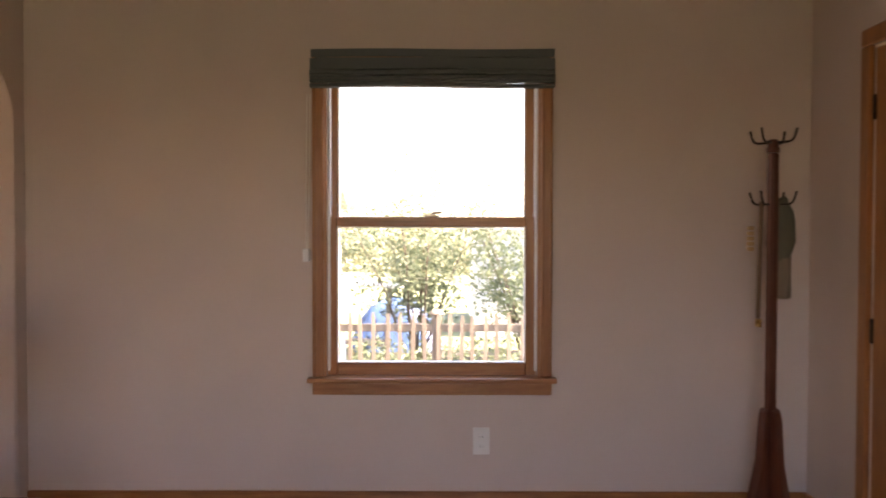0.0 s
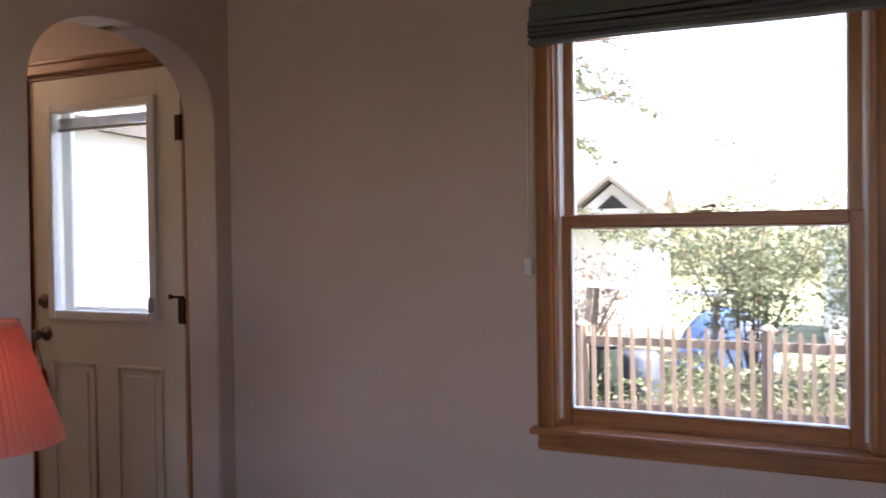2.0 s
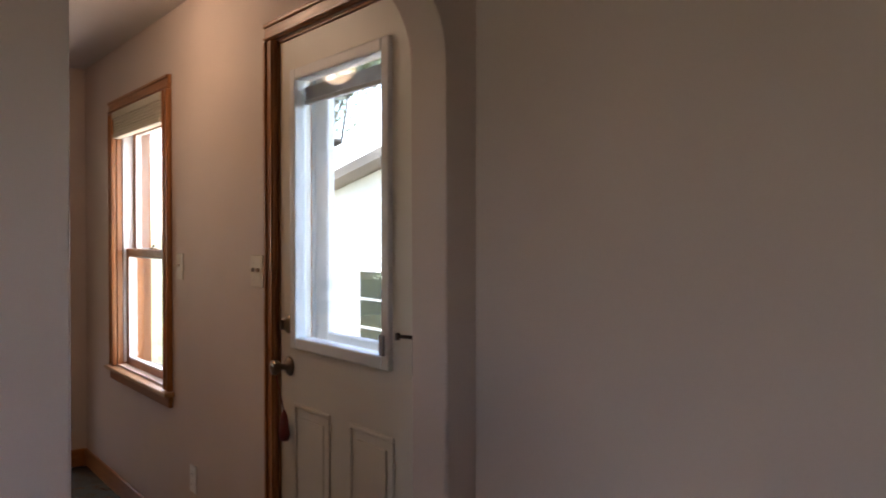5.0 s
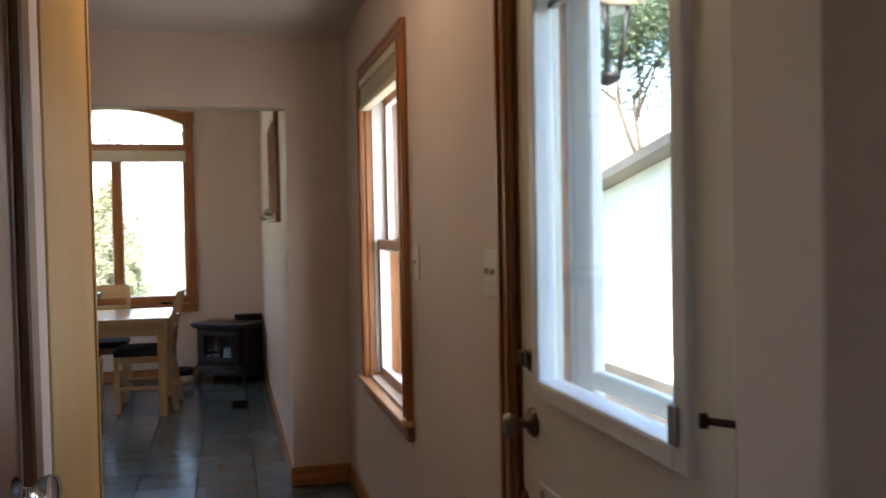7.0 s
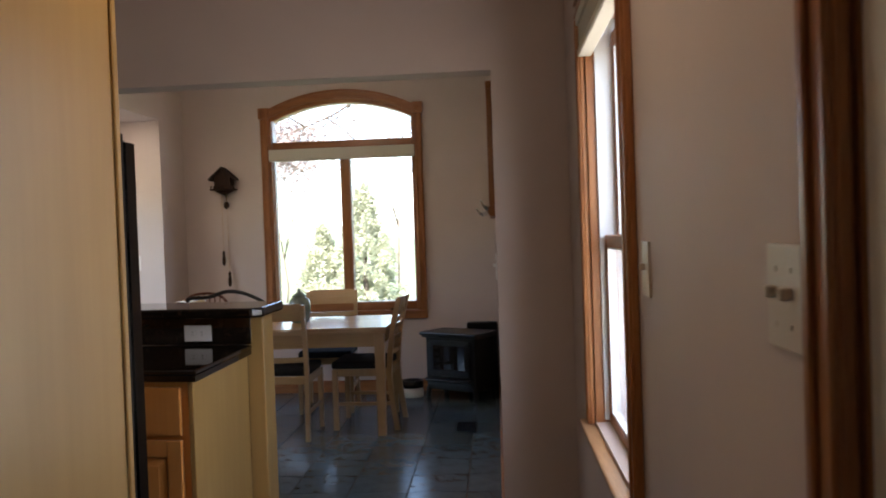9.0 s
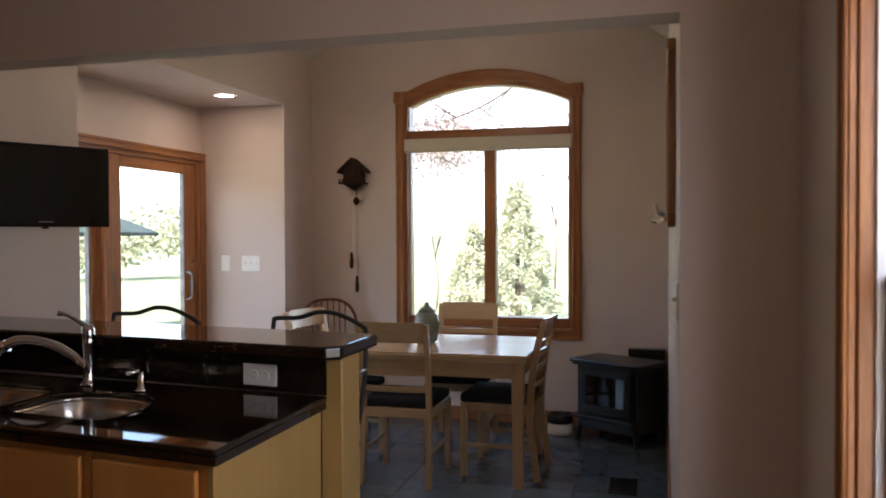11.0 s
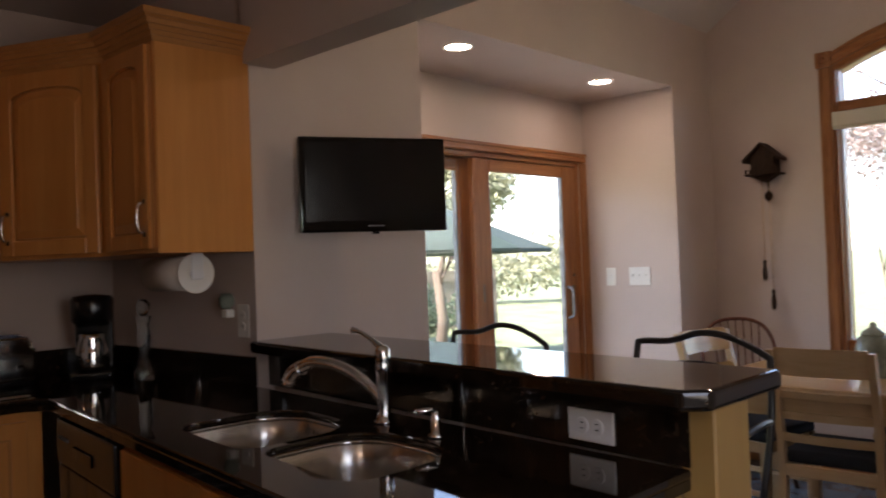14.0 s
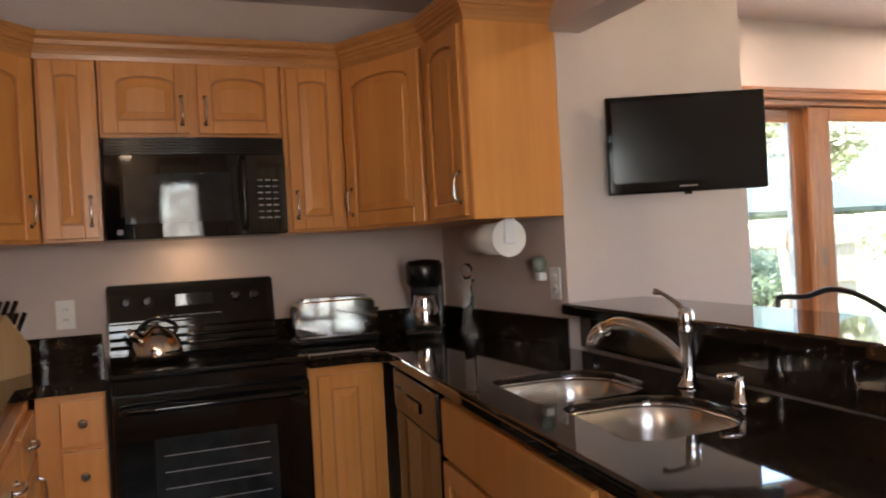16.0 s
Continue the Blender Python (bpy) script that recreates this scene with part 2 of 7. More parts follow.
def shade_pink():
    m, n, b = base("pink_pleated_fabric", 0.85)
    ns = tex_noise(m, 260, 3)
    links(m, (ramp(m, ns.outputs[0], [(0.3, (0.60, 0.30, 0.24)), (0.7, (0.74, 0.40, 0.33))]), b.inputs["Base Color"]))
    tl, mx = n.new("ShaderNodeBsdfTranslucent"), n.new("ShaderNodeMixShader")
    tl.inputs[0].default_value = (0.80, 0.36, 0.26, 1)
    mx.inputs[0].default_value = 0.45
    links(m, (b.outputs[0], mx.inputs[1]), (tl.outputs[0], mx.inputs[2]), (mx.outputs[0], n["Material Output"].inputs[0]))
    return m


PINK = shade_pink()


# ---------- mesh helpers ----------
def box(bm, x0, x1, y0, y1, z0, z1, bev=0.0, seg=1):
    vs = [bm.verts.new(p) for p in ((x0, y0, z0), (x1, y0, z0), (x1, y1, z0), (x0, y1, z0), (x0, y0, z1), (x1, y0, z1), (x1, y1, z1), (x0, y1, z1))]
    fs = [bm.faces.new([vs[i] for i in f]) for f in ((3, 2, 1, 0), (4, 5, 6, 7), (0, 1, 5, 4), (1, 2, 6, 5), (2, 3, 7, 6), (3, 0, 4, 7))]
    if bev > 0:
        edges = list({e for f in fs for e in f.edges})
        bmesh.ops.bevel(bm, geom=edges, offset=bev, segments=seg, affect='EDGES', profile=0.6)
    return bm


def prism(bm, poly, to3d, a, b):
    """Extrude a polygon (u, v) from a to b, through to3d(u, v, w)."""
    lo = [bm.verts.new(to3d(u, v, a)) for u, v in poly]
    hi = [bm.verts.new(to3d(u, v, b)) for u, v in poly]
    n = len(poly)
    bm.faces.new(lo[::-1])
    bm.faces.new(hi)
    for i in range(n):
        j = (i + 1) % n
        bm.faces.new((lo[i], lo[j], hi[j], hi[i]))
    return bm


def lathe(bm, prof, c=(0, 0, 0), seg=24, cap=True, wob=None):
    rings = []
    for r, z in prof:
        rings.append([bm.verts.new((c[0] + (r + (wob(k) if wob else 0)) * math.cos(2 * math.pi * k / seg), c[1] + (r + (wob(k) if wob else 0)) * math.sin(2 * math.pi * k / seg), c[2] + z)) for k in range(seg)])
    for a, b in zip(rings, rings[1:]):
        for k in range(seg):
            f = bm.faces.new((a[k], a[(k + 1) % seg], b[(k + 1) % seg], b[k]))
            f.smooth = True
    if cap:
        bm.faces.new(rings[0][::-1])
        bm.faces.new(rings[-1])
    return bm


def tube(bm, pts, r, seg=8, radii=None):
    pts = [Vector(p) for p in pts]
    rings = []
    up = Vector((0.13, 0.21, 0.97))
    for i, p in enumerate(pts):
        d = (pts[min(i + 1, len(pts) - 1)] - pts[max(i - 1, 0)]).normalized()
        if abs(d.dot(up)) > 0.97:
            up = Vector((1, 0.1, 0.05))
        s = d.cross(up).normalized()
        t = s.cross(d)
        rr = radii[i] if radii else r
        rings.append([bm.verts.new(p + (s * math.cos(2 * math.pi * k / seg) + t * math.sin(2 * math.pi * k / seg)) * rr) for k in range(seg)])
    for a, b in zip(rings, rings[1:]):
        for k in range(seg):
            f = bm.faces.new((a[k], a[(k + 1) % seg], b[(k + 1) % seg], b[k]))
            f.smooth = True
    bm.faces.new(rings[0][::-1])
    bm.faces.new(rings[-1])
    return bm


def curve_pts(ctrl, n=8):
    """Catmull-Rom through the control points."""
    c = [Vector(p) for p in ctrl]
    c = [c[0] * 2 - c[1]] + c + [c[-1] * 2 - c[-2]]
    out = []
    for i in range(1, len(c) - 2):
        for k in range(n):
            t = k / n
            out.append(0.5 * ((2 * c[i]) + (c[i + 1] - c[i - 1]) * t + (2 * c[i - 1] - 5 * c[i] + 4 * c[i + 1] - c[i + 2]) * t * t + (3 * c[i] - c[i - 1] - 3 * c[i + 1] + c[i + 2]) * t ** 3))
    out.append(c[-2])
    return out


def finish(name, bm, material):
    bmesh.ops.recalc_face_normals(bm, faces=bm.faces[:])
    me = bpy.data.meshes.new(name)
    bm.to_mesh(me)
    bm.free()
    me.materials.append(material)
    return me


def part(name, bm, material, parent, label=""):
    ob = new(name, finish(name, bm, material))
    ob.parent = parent
    if label:
        tagged(ob, label)
    return ob


def solid(name, bm, material, label, category, kind="", group="", m=None):
    ob = new(name, finish(name, bm, material))
    if m is not None:
        ob.matrix_basis = m
    return tagged(ob, label, category, group, kind)


def thing(name, label, category, m=None, group="", kind=""):
    ob = new(name)
    ob.empty_display_size = 0.1
    if m is not None:
        ob.matrix_basis = m
    return tagged(ob, label, category, group, kind)


def B(*a, **k):
    return box(bmesh.new(), *a, **k)


def wall_cells(bm, us, zs, holes, to3d, t0, t1):
    """A slab with rectangular holes (u0, u1, z0, z1)."""
    us = sorted({*us, *(h[0] for h in holes), *(h[1] for h in holes)})
    zs = sorted({*zs, *(h[2] for h in holes), *(h[3] for h in holes)})
    def full(i, j):
        if not (0 <= i < len(us) - 1 and 0 <= j < len(zs) - 1):
            return False
        u, z = (us[i] + us[i + 1]) / 2, (zs[j] + zs[j + 1]) / 2
        return not any(h[0] < u < h[1] and h[2] < z < h[3] for h in holes)
    V = {}
    def v(u, z, t):
        k = (round(u, 5), round(z, 5), round(t, 5))
        if k not in V:
            V[k] = bm.verts.new(to3d(u, z, t))
        return V[k]
    for i in range(len(us) - 1):
        for j in range(len(zs) - 1):
            if not full(i, j):
                continue
            a, b, c, d = us[i], us[i + 1], zs[j], zs[j + 1]
            bm.faces.new((v(a, c, t0), v(b, c, t0), v(b, d, t0), v(a, d, t0)))
            bm.faces.new((v(a, d, t1), v(b, d, t1), v(b, c, t1), v(a, c, t1)))
            for (p, q), ok in ((((a, c), (a, d)), full(i - 1, j)), (((b, d), (b, c)), full(i + 1, j)), (((b, c), (a, c)), full(i, j - 1)), (((a, d), (b, d)), full(i, j + 1))):
                if not ok:
                    bm.faces.new((v(*p, t0), v(*q, t0), v(*q, t1), v(*p, t1)))
    return bm


def strip(bm, us, low, high, to3d, t0, t1, top=False, bottom=True):
    """A slab between the curves low(u) and high(u)."""
    f = [[bm.verts.new(to3d(u, g(u), t)) for u in us] for g in (low, high) for t in (t0, t1)]
    for i in range(len(us) - 1):
        bm.faces.new((f[0][i], f[0][i + 1], f[2][i + 1], f[2][i]))
        bm.faces.new((f[1][i], f[3][i], f[3][i + 1], f[1][i + 1]))
        if bottom:
            bm.faces.new((f[0][i], f[1][i], f[1][i + 1], f[0][i + 1])).smooth = True
        if top:
            bm.faces.new((f[2][i], f[2][i + 1], f[3][i + 1], f[3][i])).smooth = True
    return bm


def along_y(u, z, t):
    return (t, u, z)


def along_x(u, z, t):
    return (u, t, z)

# ---------- the plan ----------
XE, XO = 1.20, 1.38            # outer wall, inside and outside
YS = -1.45                     # living room, south wall
YA0, YA1 = 1.845, 1.985        # arch wall
XH = 0.225                     # hall, inner side wall
YH0, YH1 = 5.605, 5.735        # header between kitchen and dining
XR = 0.89                      # dining room, side wall towards the hall
XT = -1.80                     # wall with the television
YF = 9.16                      # far wall
XD = -2.46                     # wall of the sliding door
YL0, YL1 = 6.49, 8.66          # alcove
XK = -2.90                     # wall behind the range
YK = 5.66                      # short kitchen wall under the end cabinet
YKS = 3.32                     # kitchen south wall
ZC = 2.39
ZHEAD = 2.015
EAVE, SLOPE = 2.75, 0.70


def in_plan(u, v, w):
    return (u, v, w)


ZSOF = 2.337
GROUND = -0.60

# ---------- walls, floors, ceilings ----------
bm = bmesh.new()
wall_cells(bm, [YS - 0.2, YA0 + 0.07], [-0.3, ZC + 0.2], [(-0.33, 0.60, 0.70, 2.07)], along_y, XE, XO)
solid("wall_living_east", bm, WALL, "warm beige painted wall round the living room window", "wall", "structure")
bm = bmesh.new()
wall_cells(bm, [YA0 + 0.07, YF + 0.2], [-0.3, ZC + 0.2], [(2.045, 2.925, 0.0, 2.05), (4.075, 4.935, 0.70, 2.045)], along_y, XE, XO)
solid("wall_hall_east", bm, WALL, "cream painted hall wall with the entry door and a narrow window", "wall", "structure")
bm = bmesh.new()
wall_cells(bm, [-3.6, XE], [-0.3, ZC + 0.2], [(-0.17, 0.69, 0.0, 2.02)], along_x, YS, YS - 0.16)
solid("wall_living_south", bm, WALL, "beige painted wall with a wooden door", "wall", "structure")
bm = bmesh.new()
wall_cells(bm, [YS, YA0], [-0.3, ZC + 0.2], [(-0.75, 1.15, 0.85, 2.05)], along_y, -3.6, -3.76)
solid("wall_living_west", bm, WALL, "plain painted wall with a window opening", "wall", "structure")

ARC_C, ARC_W, ARC_Z, ARC_H = 0.714, 0.398, 1.78, 0.275
def arch_low(u):
    k = min(1.0, abs(u - ARC_C) / ARC_W)
    return ARC_Z + ARC_H * (1 - k ** 2.4) ** (1 / 2.4)
us = [ARC_C - ARC_W * math.cos(math.pi * k / 44) for k in range(45)]
outline = [(-3.6, -0.3), (ARC_C - ARC_W, -0.3)] + [(u, arch_low(u)) for u in us] + [(ARC_C + ARC_W, -0.3), (XE, -0.3), (XE, ZC + 0.2), (-3.6, ZC + 0.2)]
bm = prism(bmesh.new(), outline, along_x, YA0, YA1)
def on_arch(v):
    return ARC_C - ARC_W - 0.001 < v.co.x < ARC_C + ARC_W + 0.001 and v.co.z < ZC
arch_edges = [e for e in bm.edges if all(on_arch(v) for v in e.verts) and abs(e.verts[0].co.y - e.verts[1].co.y) < 0.001 and max(v.co.z for v in e.verts) > -0.2]
bmesh.ops.bevel(bm, geom=arch_edges, offset=0.02, segments=3, affect='EDGES', profile=0.5)
for f in bm.faces:
    f.smooth = len(f.verts) == 4 and f.calc_area() < 0.05
solid("wall_arch", bm, WALL, "painted partition wall pierced by a rounded archway", "wall", "structure")

bm = bmesh.new()
wall_cells(bm, [YA1, 3.0], [-0.3, ZC + 0.2], [(2.07, 2.76, 0.0, 2.02)], along_y, XH - 0.14, XH)
solid("wall_hall_west", bm, WALL, "painted hall wall round a stained wooden door", "wall", "structure")
bm = bmesh.new()
wall_cells(bm, [XK - 0.2, XH - 0.14], [-0.3, ZC + 0.2], [], along_x, 2.70, 2.86)
solid("wall_kitchen_south_back", bm, WALL, "plain painted wall behind the refrigerator", "wall", "structure")
bm = bmesh.new()
wall_cells(bm, [XK, -0.95], [-0.3, ZC + 0.2], [], along_x, YKS - 0.14, YKS)
solid("wall_kitchen_south", bm, WALL, "plain painted kitchen wall", "wall", "structure")
bm = bmesh.new()
wall_cells(bm, [2.7, YK + 0.3], [-0.3, ZC + 0.2], [], along_y, XK - 0.15, XK)
solid("wall_kitchen_west", bm, WALL, "grey beige painted wall behind the range", "wall", "structure")
bm = prism(bmesh.new(), [(XK, YK), (XT, YK), (XT, YL0), (XT - 0.15, YL0), (XT - 0.15, YK + 0.14), (XK, YK + 0.14)], in_plan, -0.3, 3.6)
solid("wall_television", bm, WALL, "pale painted wall that carries the television", "wall", "structure")
bm = bmesh.new()
prism(bm, [(XD, ZSOF), (XT, ZSOF), (XT, 3.6), (XT - 0.12, 3.6), (XT - 0.12, ZSOF + 0.12), (XD, ZSOF + 0.12)], along_x, YL0, YL1)
solid("alcove_soffit", bm, WALL, "painted soffit over the sliding door alcove", "soffit", "structure")
bm = bmesh.new()
wall_cells(bm, [YL0 - 0.1, YL1 + 0.5], [-0.3, ZSOF + 0.4], [(6.87, 8.60, 0.02, 1.94)], along_y, XD - 0.16, XD)
solid("wall_alcove_back", bm, WALL, "painted wall round the sliding patio door", "wall", "structure")
bm = prism(bmesh.new(), [(XD, YL1), (XT, YL1), (XT, YF), (XT - 0.12, YF), (XT - 0.12, YL1 + 0.12), (XD, YL1 + 0.12)], in_plan, -0.3, 3.6)
solid("wall_alcove_side", bm, WALL, "painted return wall beside the patio door", "wall", "structure")
bm = bmesh.new()
wall_cells(bm, [XD, XT - 0.15], [-0.3, 2.6], [], along_x, YL0 - 0.1, YL0)
solid("wall_alcove_end", bm, WALL, "painted end wall of the alcove", "wall", "structure")
bm = prism(bmesh.new(), [(XR, YH0), (XE, YH0), (XE, YH0 + 0.12), (XR + 0.12, YH0 + 0.12), (XR + 0.12, YF), (XR, YF)], in_plan, -0.3, 3.6)
solid("wall_dining_east", bm, WALL, "cream painted dining room wall with a square end", "wall", "structure")
bm = bmesh.new()
box(bm, XT, XR, YH0, YH1, ZHEAD, ZC)
for v in bm.verts:
    v.co.y += 0.03 * (XR - v.co.x) / (XR - XT)
solid("header_beam", bm, WALL, "painted header between kitchen and dining room", "beam", "structure")
bm = bmesh.new()
wall_cells(bm, [XT, XR], [ZC + 0.012, 3.7], [], along_x, YH0 + 0.035, YH1)
solid("wall_dining_south_gable", bm, WALL, "painted gable wall over the header", "wall", "structure")

# far wall with the arched window
AX0, AX1, AZS, AZT, AZB = -1.045, 0.225, 2.385, 2.545, 0.70
ACX, AHW = (AX0 + AX1) / 2, (AX1 - AX0) / 2
def arc(rise, spring, hw):
    r = (hw * hw + rise * rise) / (2 * rise)
    return lambda u: spring + rise - r + math.sqrt(max(0.0, r * r - (u - ACX) ** 2))
hole_top = arc(AZT - AZS, AZS, AHW)
bm = bmesh.new()
wall_cells(bm, [XT - 0.12, AX0], [-0.3, 3.9], [], along_x, YF, YF + 0.18)
wall_cells(bm, [AX1, XR + 0.12], [-0.3, 3.9], [], along_x, YF, YF + 0.18)
wall_cells(bm, [AX0, AX1], [-0.3, AZB], [], along_x, YF, YF + 0.18)
us = [AX0 + (AX1 - AX0) * k / 32 for k in range(33)]
strip(bm, us, hole_top, lambda u: 3.9, along_x, YF, YF + 0.18, top=True)
bmesh.ops.remove_doubles(bm, verts=bm.verts[:], dist=0.0005)
solid("wall_dining_north", bm, WALL, "warm beige gable wall round the arched window", "wall", "structure")

# ceilings
bm = B(-3.7, XE + 0.1, YS - 0.1, YA0, ZC, ZC + 0.15)
solid("ceiling_living", bm, CEIL, "flat white living room ceiling", "ceiling", "structure")
bm = B(XK - 0.1, XE + 0.1, YA1, YH1 - 0.01, ZC, ZC + 0.15)
solid("ceiling_kitchen", bm, CEIL, "flat white ceiling over hall and kitchen", "ceiling", "structure")
bm = bmesh.new()
XM = (XT + XR) / 2
ZR = EAVE + SLOPE * (XR - XM)
for x0, z0 in ((XT - 0.2, EAVE - 0.2 * SLOPE), (XR + 0.2, EAVE - 0.2 * SLOPE)):
    prism(bm, [(x0, z0), (XM, ZR), (XM, ZR + 0.15), (x0, z0 + 0.15)], along_x, YH0 - 0.1, YF + 0.1)
solid("ceiling_vault", bm, CEIL, "white vaulted ceiling over the dining room", "ceiling", "structure")
# eaves lengthened out of view, to hold daylight off the alcove
bm = B(XD - 0.95, XT - 0.1, YL0 - 0.4, YL1 + 0.4, ZSOF + 0.14, ZSOF + 0.28)
solid("roof_alcove", bm, CEIL, "plain roof over the alcove with unseen eaves added for shade", "ceiling", "structure")
# floors
bm = B(-3.6, XE, YS, YA0 + 0.07, -0.2, 0.0)
solid("floor_living", bm, FLOORW, "brown wooden living room floor", "floor", "structure")
bm = B(XK - 0.1, XE, YA0 + 0.075, YF, -0.2, -0.006)
tile_floor = solid("floor_tiled", bm, GROUT, "dark grout bed of the grey tiled floor", "floor", "structure")


def board(name, segs, h=0.105, d=0.014):
    """Baseboards: each segment (x0, y0, x1, y1, nx, ny)."""
    for x0, y0, x1, y1, nx, ny in segs:
        bm = bmesh.new()
        xa, xb = sorted((x0, x1)) if nx == 0 else sorted((x0, x0 + nx * d))
        ya, yb = sorted((y0, y1)) if ny == 0 else sorted((y0, y0 + ny * d))
        box(bm, xa, xb, ya, yb, 0.001, h, 0.004)
        solid(name, bm, OAK_Y if nx else OAK_X, "stained wooden baseboard along the wall", "baseboard", "structure")


board("baseboard", [(XE, YS, XE, YA0, -1, 0), (0.76, YS, XE - 0.015, YS, 0, 1), (-3.6, YS, -0.25, YS, 0, 1), (-3.6, YA0, ARC_C - ARC_W, YA0, 0, -1)], 0.255, 0.016)
board("baseboard", [
    (XE, 2.99, XE, YH0, -1, 0), (XE, YA1, XE, 1.99, -1, 0), (XR + 0.0, YH0, XE - 0.015, YH0, 0, -1), (XR, YH0 - 0.014, XR, YF, -1, 0),
    (XT, YF, XR - 0.015, YF, 0, -1), (XT, YL1, XT, YF - 0.015, 1, 0), (XD, YL1, XT + 0.014, YL1, 0, -1), (XT, 6.1, XT, YL0, 1, 0)])


# ---------- windows ----------
def trim_box(name, parent, mat, x0, x1, y0, y1, z0, z1, bev=0.006, label=""):
    return part(name, B(x0, x1, y0, y1, z0, z1, bev, 2), mat, parent, label)


def casing_profile(name, parent, mat, y0, y1, z0, z1, x, out=0.018, upright=True):
    """A moulded board on the east wall: a flat with two raised beads."""
    bm = bmesh.new()
    box(bm, x - out, x, y0, y1, z0, z1, 0.004)
    w = (y1 - y0) if upright else (z1 - z0)
    for a, b2 in ((0.04, 0.22), (0.72, 0.97)):
        if upright:
            box(bm, x - out - 0.007, x - out + 0.002, y0 + w * a, y0 + w * b2, z0 + 0.001, z1 - 0.001, 0.003)
        else:
            box(bm, x - out - 0.007, x - out + 0.002, y0 + 0.001, y1 - 0.001, z0 + w * a, z0 + w * b2, 0.003)
    return part(name, bm, mat, parent)


def double_hung(name, label, y0, y1, z0, z1, cas, gy0, gy1, rail, gz0, gz1):
    """A double-hung window in the east wall; y0..z1 the hole, gy/gz the panes."""
    w = thing(name, label, "window", kind="structure")
    cz0 = z0 - 0.0
    casing_profile("casing", w, OAK_Z, y0 - cas, y0 + 0.012, cz0, z1 + 0.002, XE)
    casing_profile("casing", w, OAK_Z, y1 - 0.012, y1 + cas, cz0, z1 + 0.002, XE)
    casing_profile("casing", w, OAK_Y, y0 - cas, y1 + cas, z1 + 0.003, z1 + cas, XE, upright=False)
    # jamb liner and sill
    for a, b2 in ((y0, y0 + 0.02), (y1 - 0.02, y1)):
        trim_box("jamb", w, OAK_Z, XE + 0.001, XO, a, b2, z0, z1, 0.002)
        yy = b2 + 0.001 if a == y0 else a - 0.011
        trim_box("jamb_track", w, VINYL, XE + 0.03, XE + 0.10, yy, yy + 0.010, z0 + 0.02, z1 - 0.02, 0.001, "white vinyl jamb track")
    trim_box("jamb", w, OAK_Y, XE + 0.001, XO, y0 + 0.021, y1 - 0.021, z1 - 0.02, z1, 0.002)
    # only the hall window's sill takes the paler, lit colour
    trim_box("window_sill", w, OAK_Y if gz0 > 0.75 else LIT_SILLW, XE - 0.045, XO, y0 - cas - 0.02, y1 + cas + 0.02, z0 - 0.022, z0 - 0.001, 0.006)
    trim_box("apron", w, OAK_Y, XE - 0.02, XE, y0 - cas, y1 + cas, z0 - 0.075, z0 - 0.023, 0.006)
    # sashes: the lower nearer to the room
    def sash(nm, x0, x1, a, b2, c, d, bot, top):
        s = part(nm, B(x0, x1, a - 0.045, a, c - bot, d + top, 0.004), OAK_Z, w)
        part("stile", B(x0, x1, b2, b2 + 0.045, c - bot, d + top, 0.004), OAK_Z, s)
        part("rail", B(x0 + 0.001, x1 - 0.001, a + 0.0005, b2 - 0.0005, c - bot, c, 0.004), OAK_Y, s)
        part("rail", B(x0 + 0.001, x1 - 0.001, a + 0.0005, b2 - 0.0005, d, d + top, 0.004), OAK_Y, s)
        for q0, q1, r0, r1 in ((a, a + 0.005, c, d), (b2 - 0.005, b2, c, d), (a, b2, c, c + 0.005), (a, b2, d - 0.005, d)):
            part("glazing_bead", B(x0 + 0.004, x1 - 0.004, q0, q1, r0, r1), VINYL, s)
        p = part("pane", B(x0 + 0.012, x0 + 0.016, a, b2, c, d), PANE, s)
        p.visible_shadow = False
    sash("lower_sash", XE + 0.045, XE + 0.08, gy0, gy1, gz0, rail - 0.02, 0.055, 0.04)
    sash("upper_sash", XE + 0.085, XE + 0.12, gy0, gy1, rail + 0.018, gz1, 0.035, 0.05)
    lk = bmesh.new()
    yc = (gy0 + gy1) / 2
    box(lk, XE + 0.055, XE + 0.08, yc - 0.03, yc + 0.03, rail + 0.0205, rail + 0.030, 0.003)
    tube(lk, [(XE + 0.065, yc, rail + 0.036), (XE + 0.06, yc - 0.025, rail + 0.040), (XE + 0.058, yc - 0.045, rail + 0.040)], 0.005)
    part("sash_lock", lk, NICKEL, w, "bronze sash lock")
    return w


double_hung("window_1", "double-hung wooden window with stained casing and sill", -0.33, 0.60, 0.74, 2.07, 0.038, -0.262, 0.542, 1.393, 0.79, 2.0)
double_hung("window_2", "narrow double-hung wooden window in the hall", 4.075, 4.935, 0.69, 2.045, 0.065, 4.135, 4.875, 1.30, 0.735, 1.93)

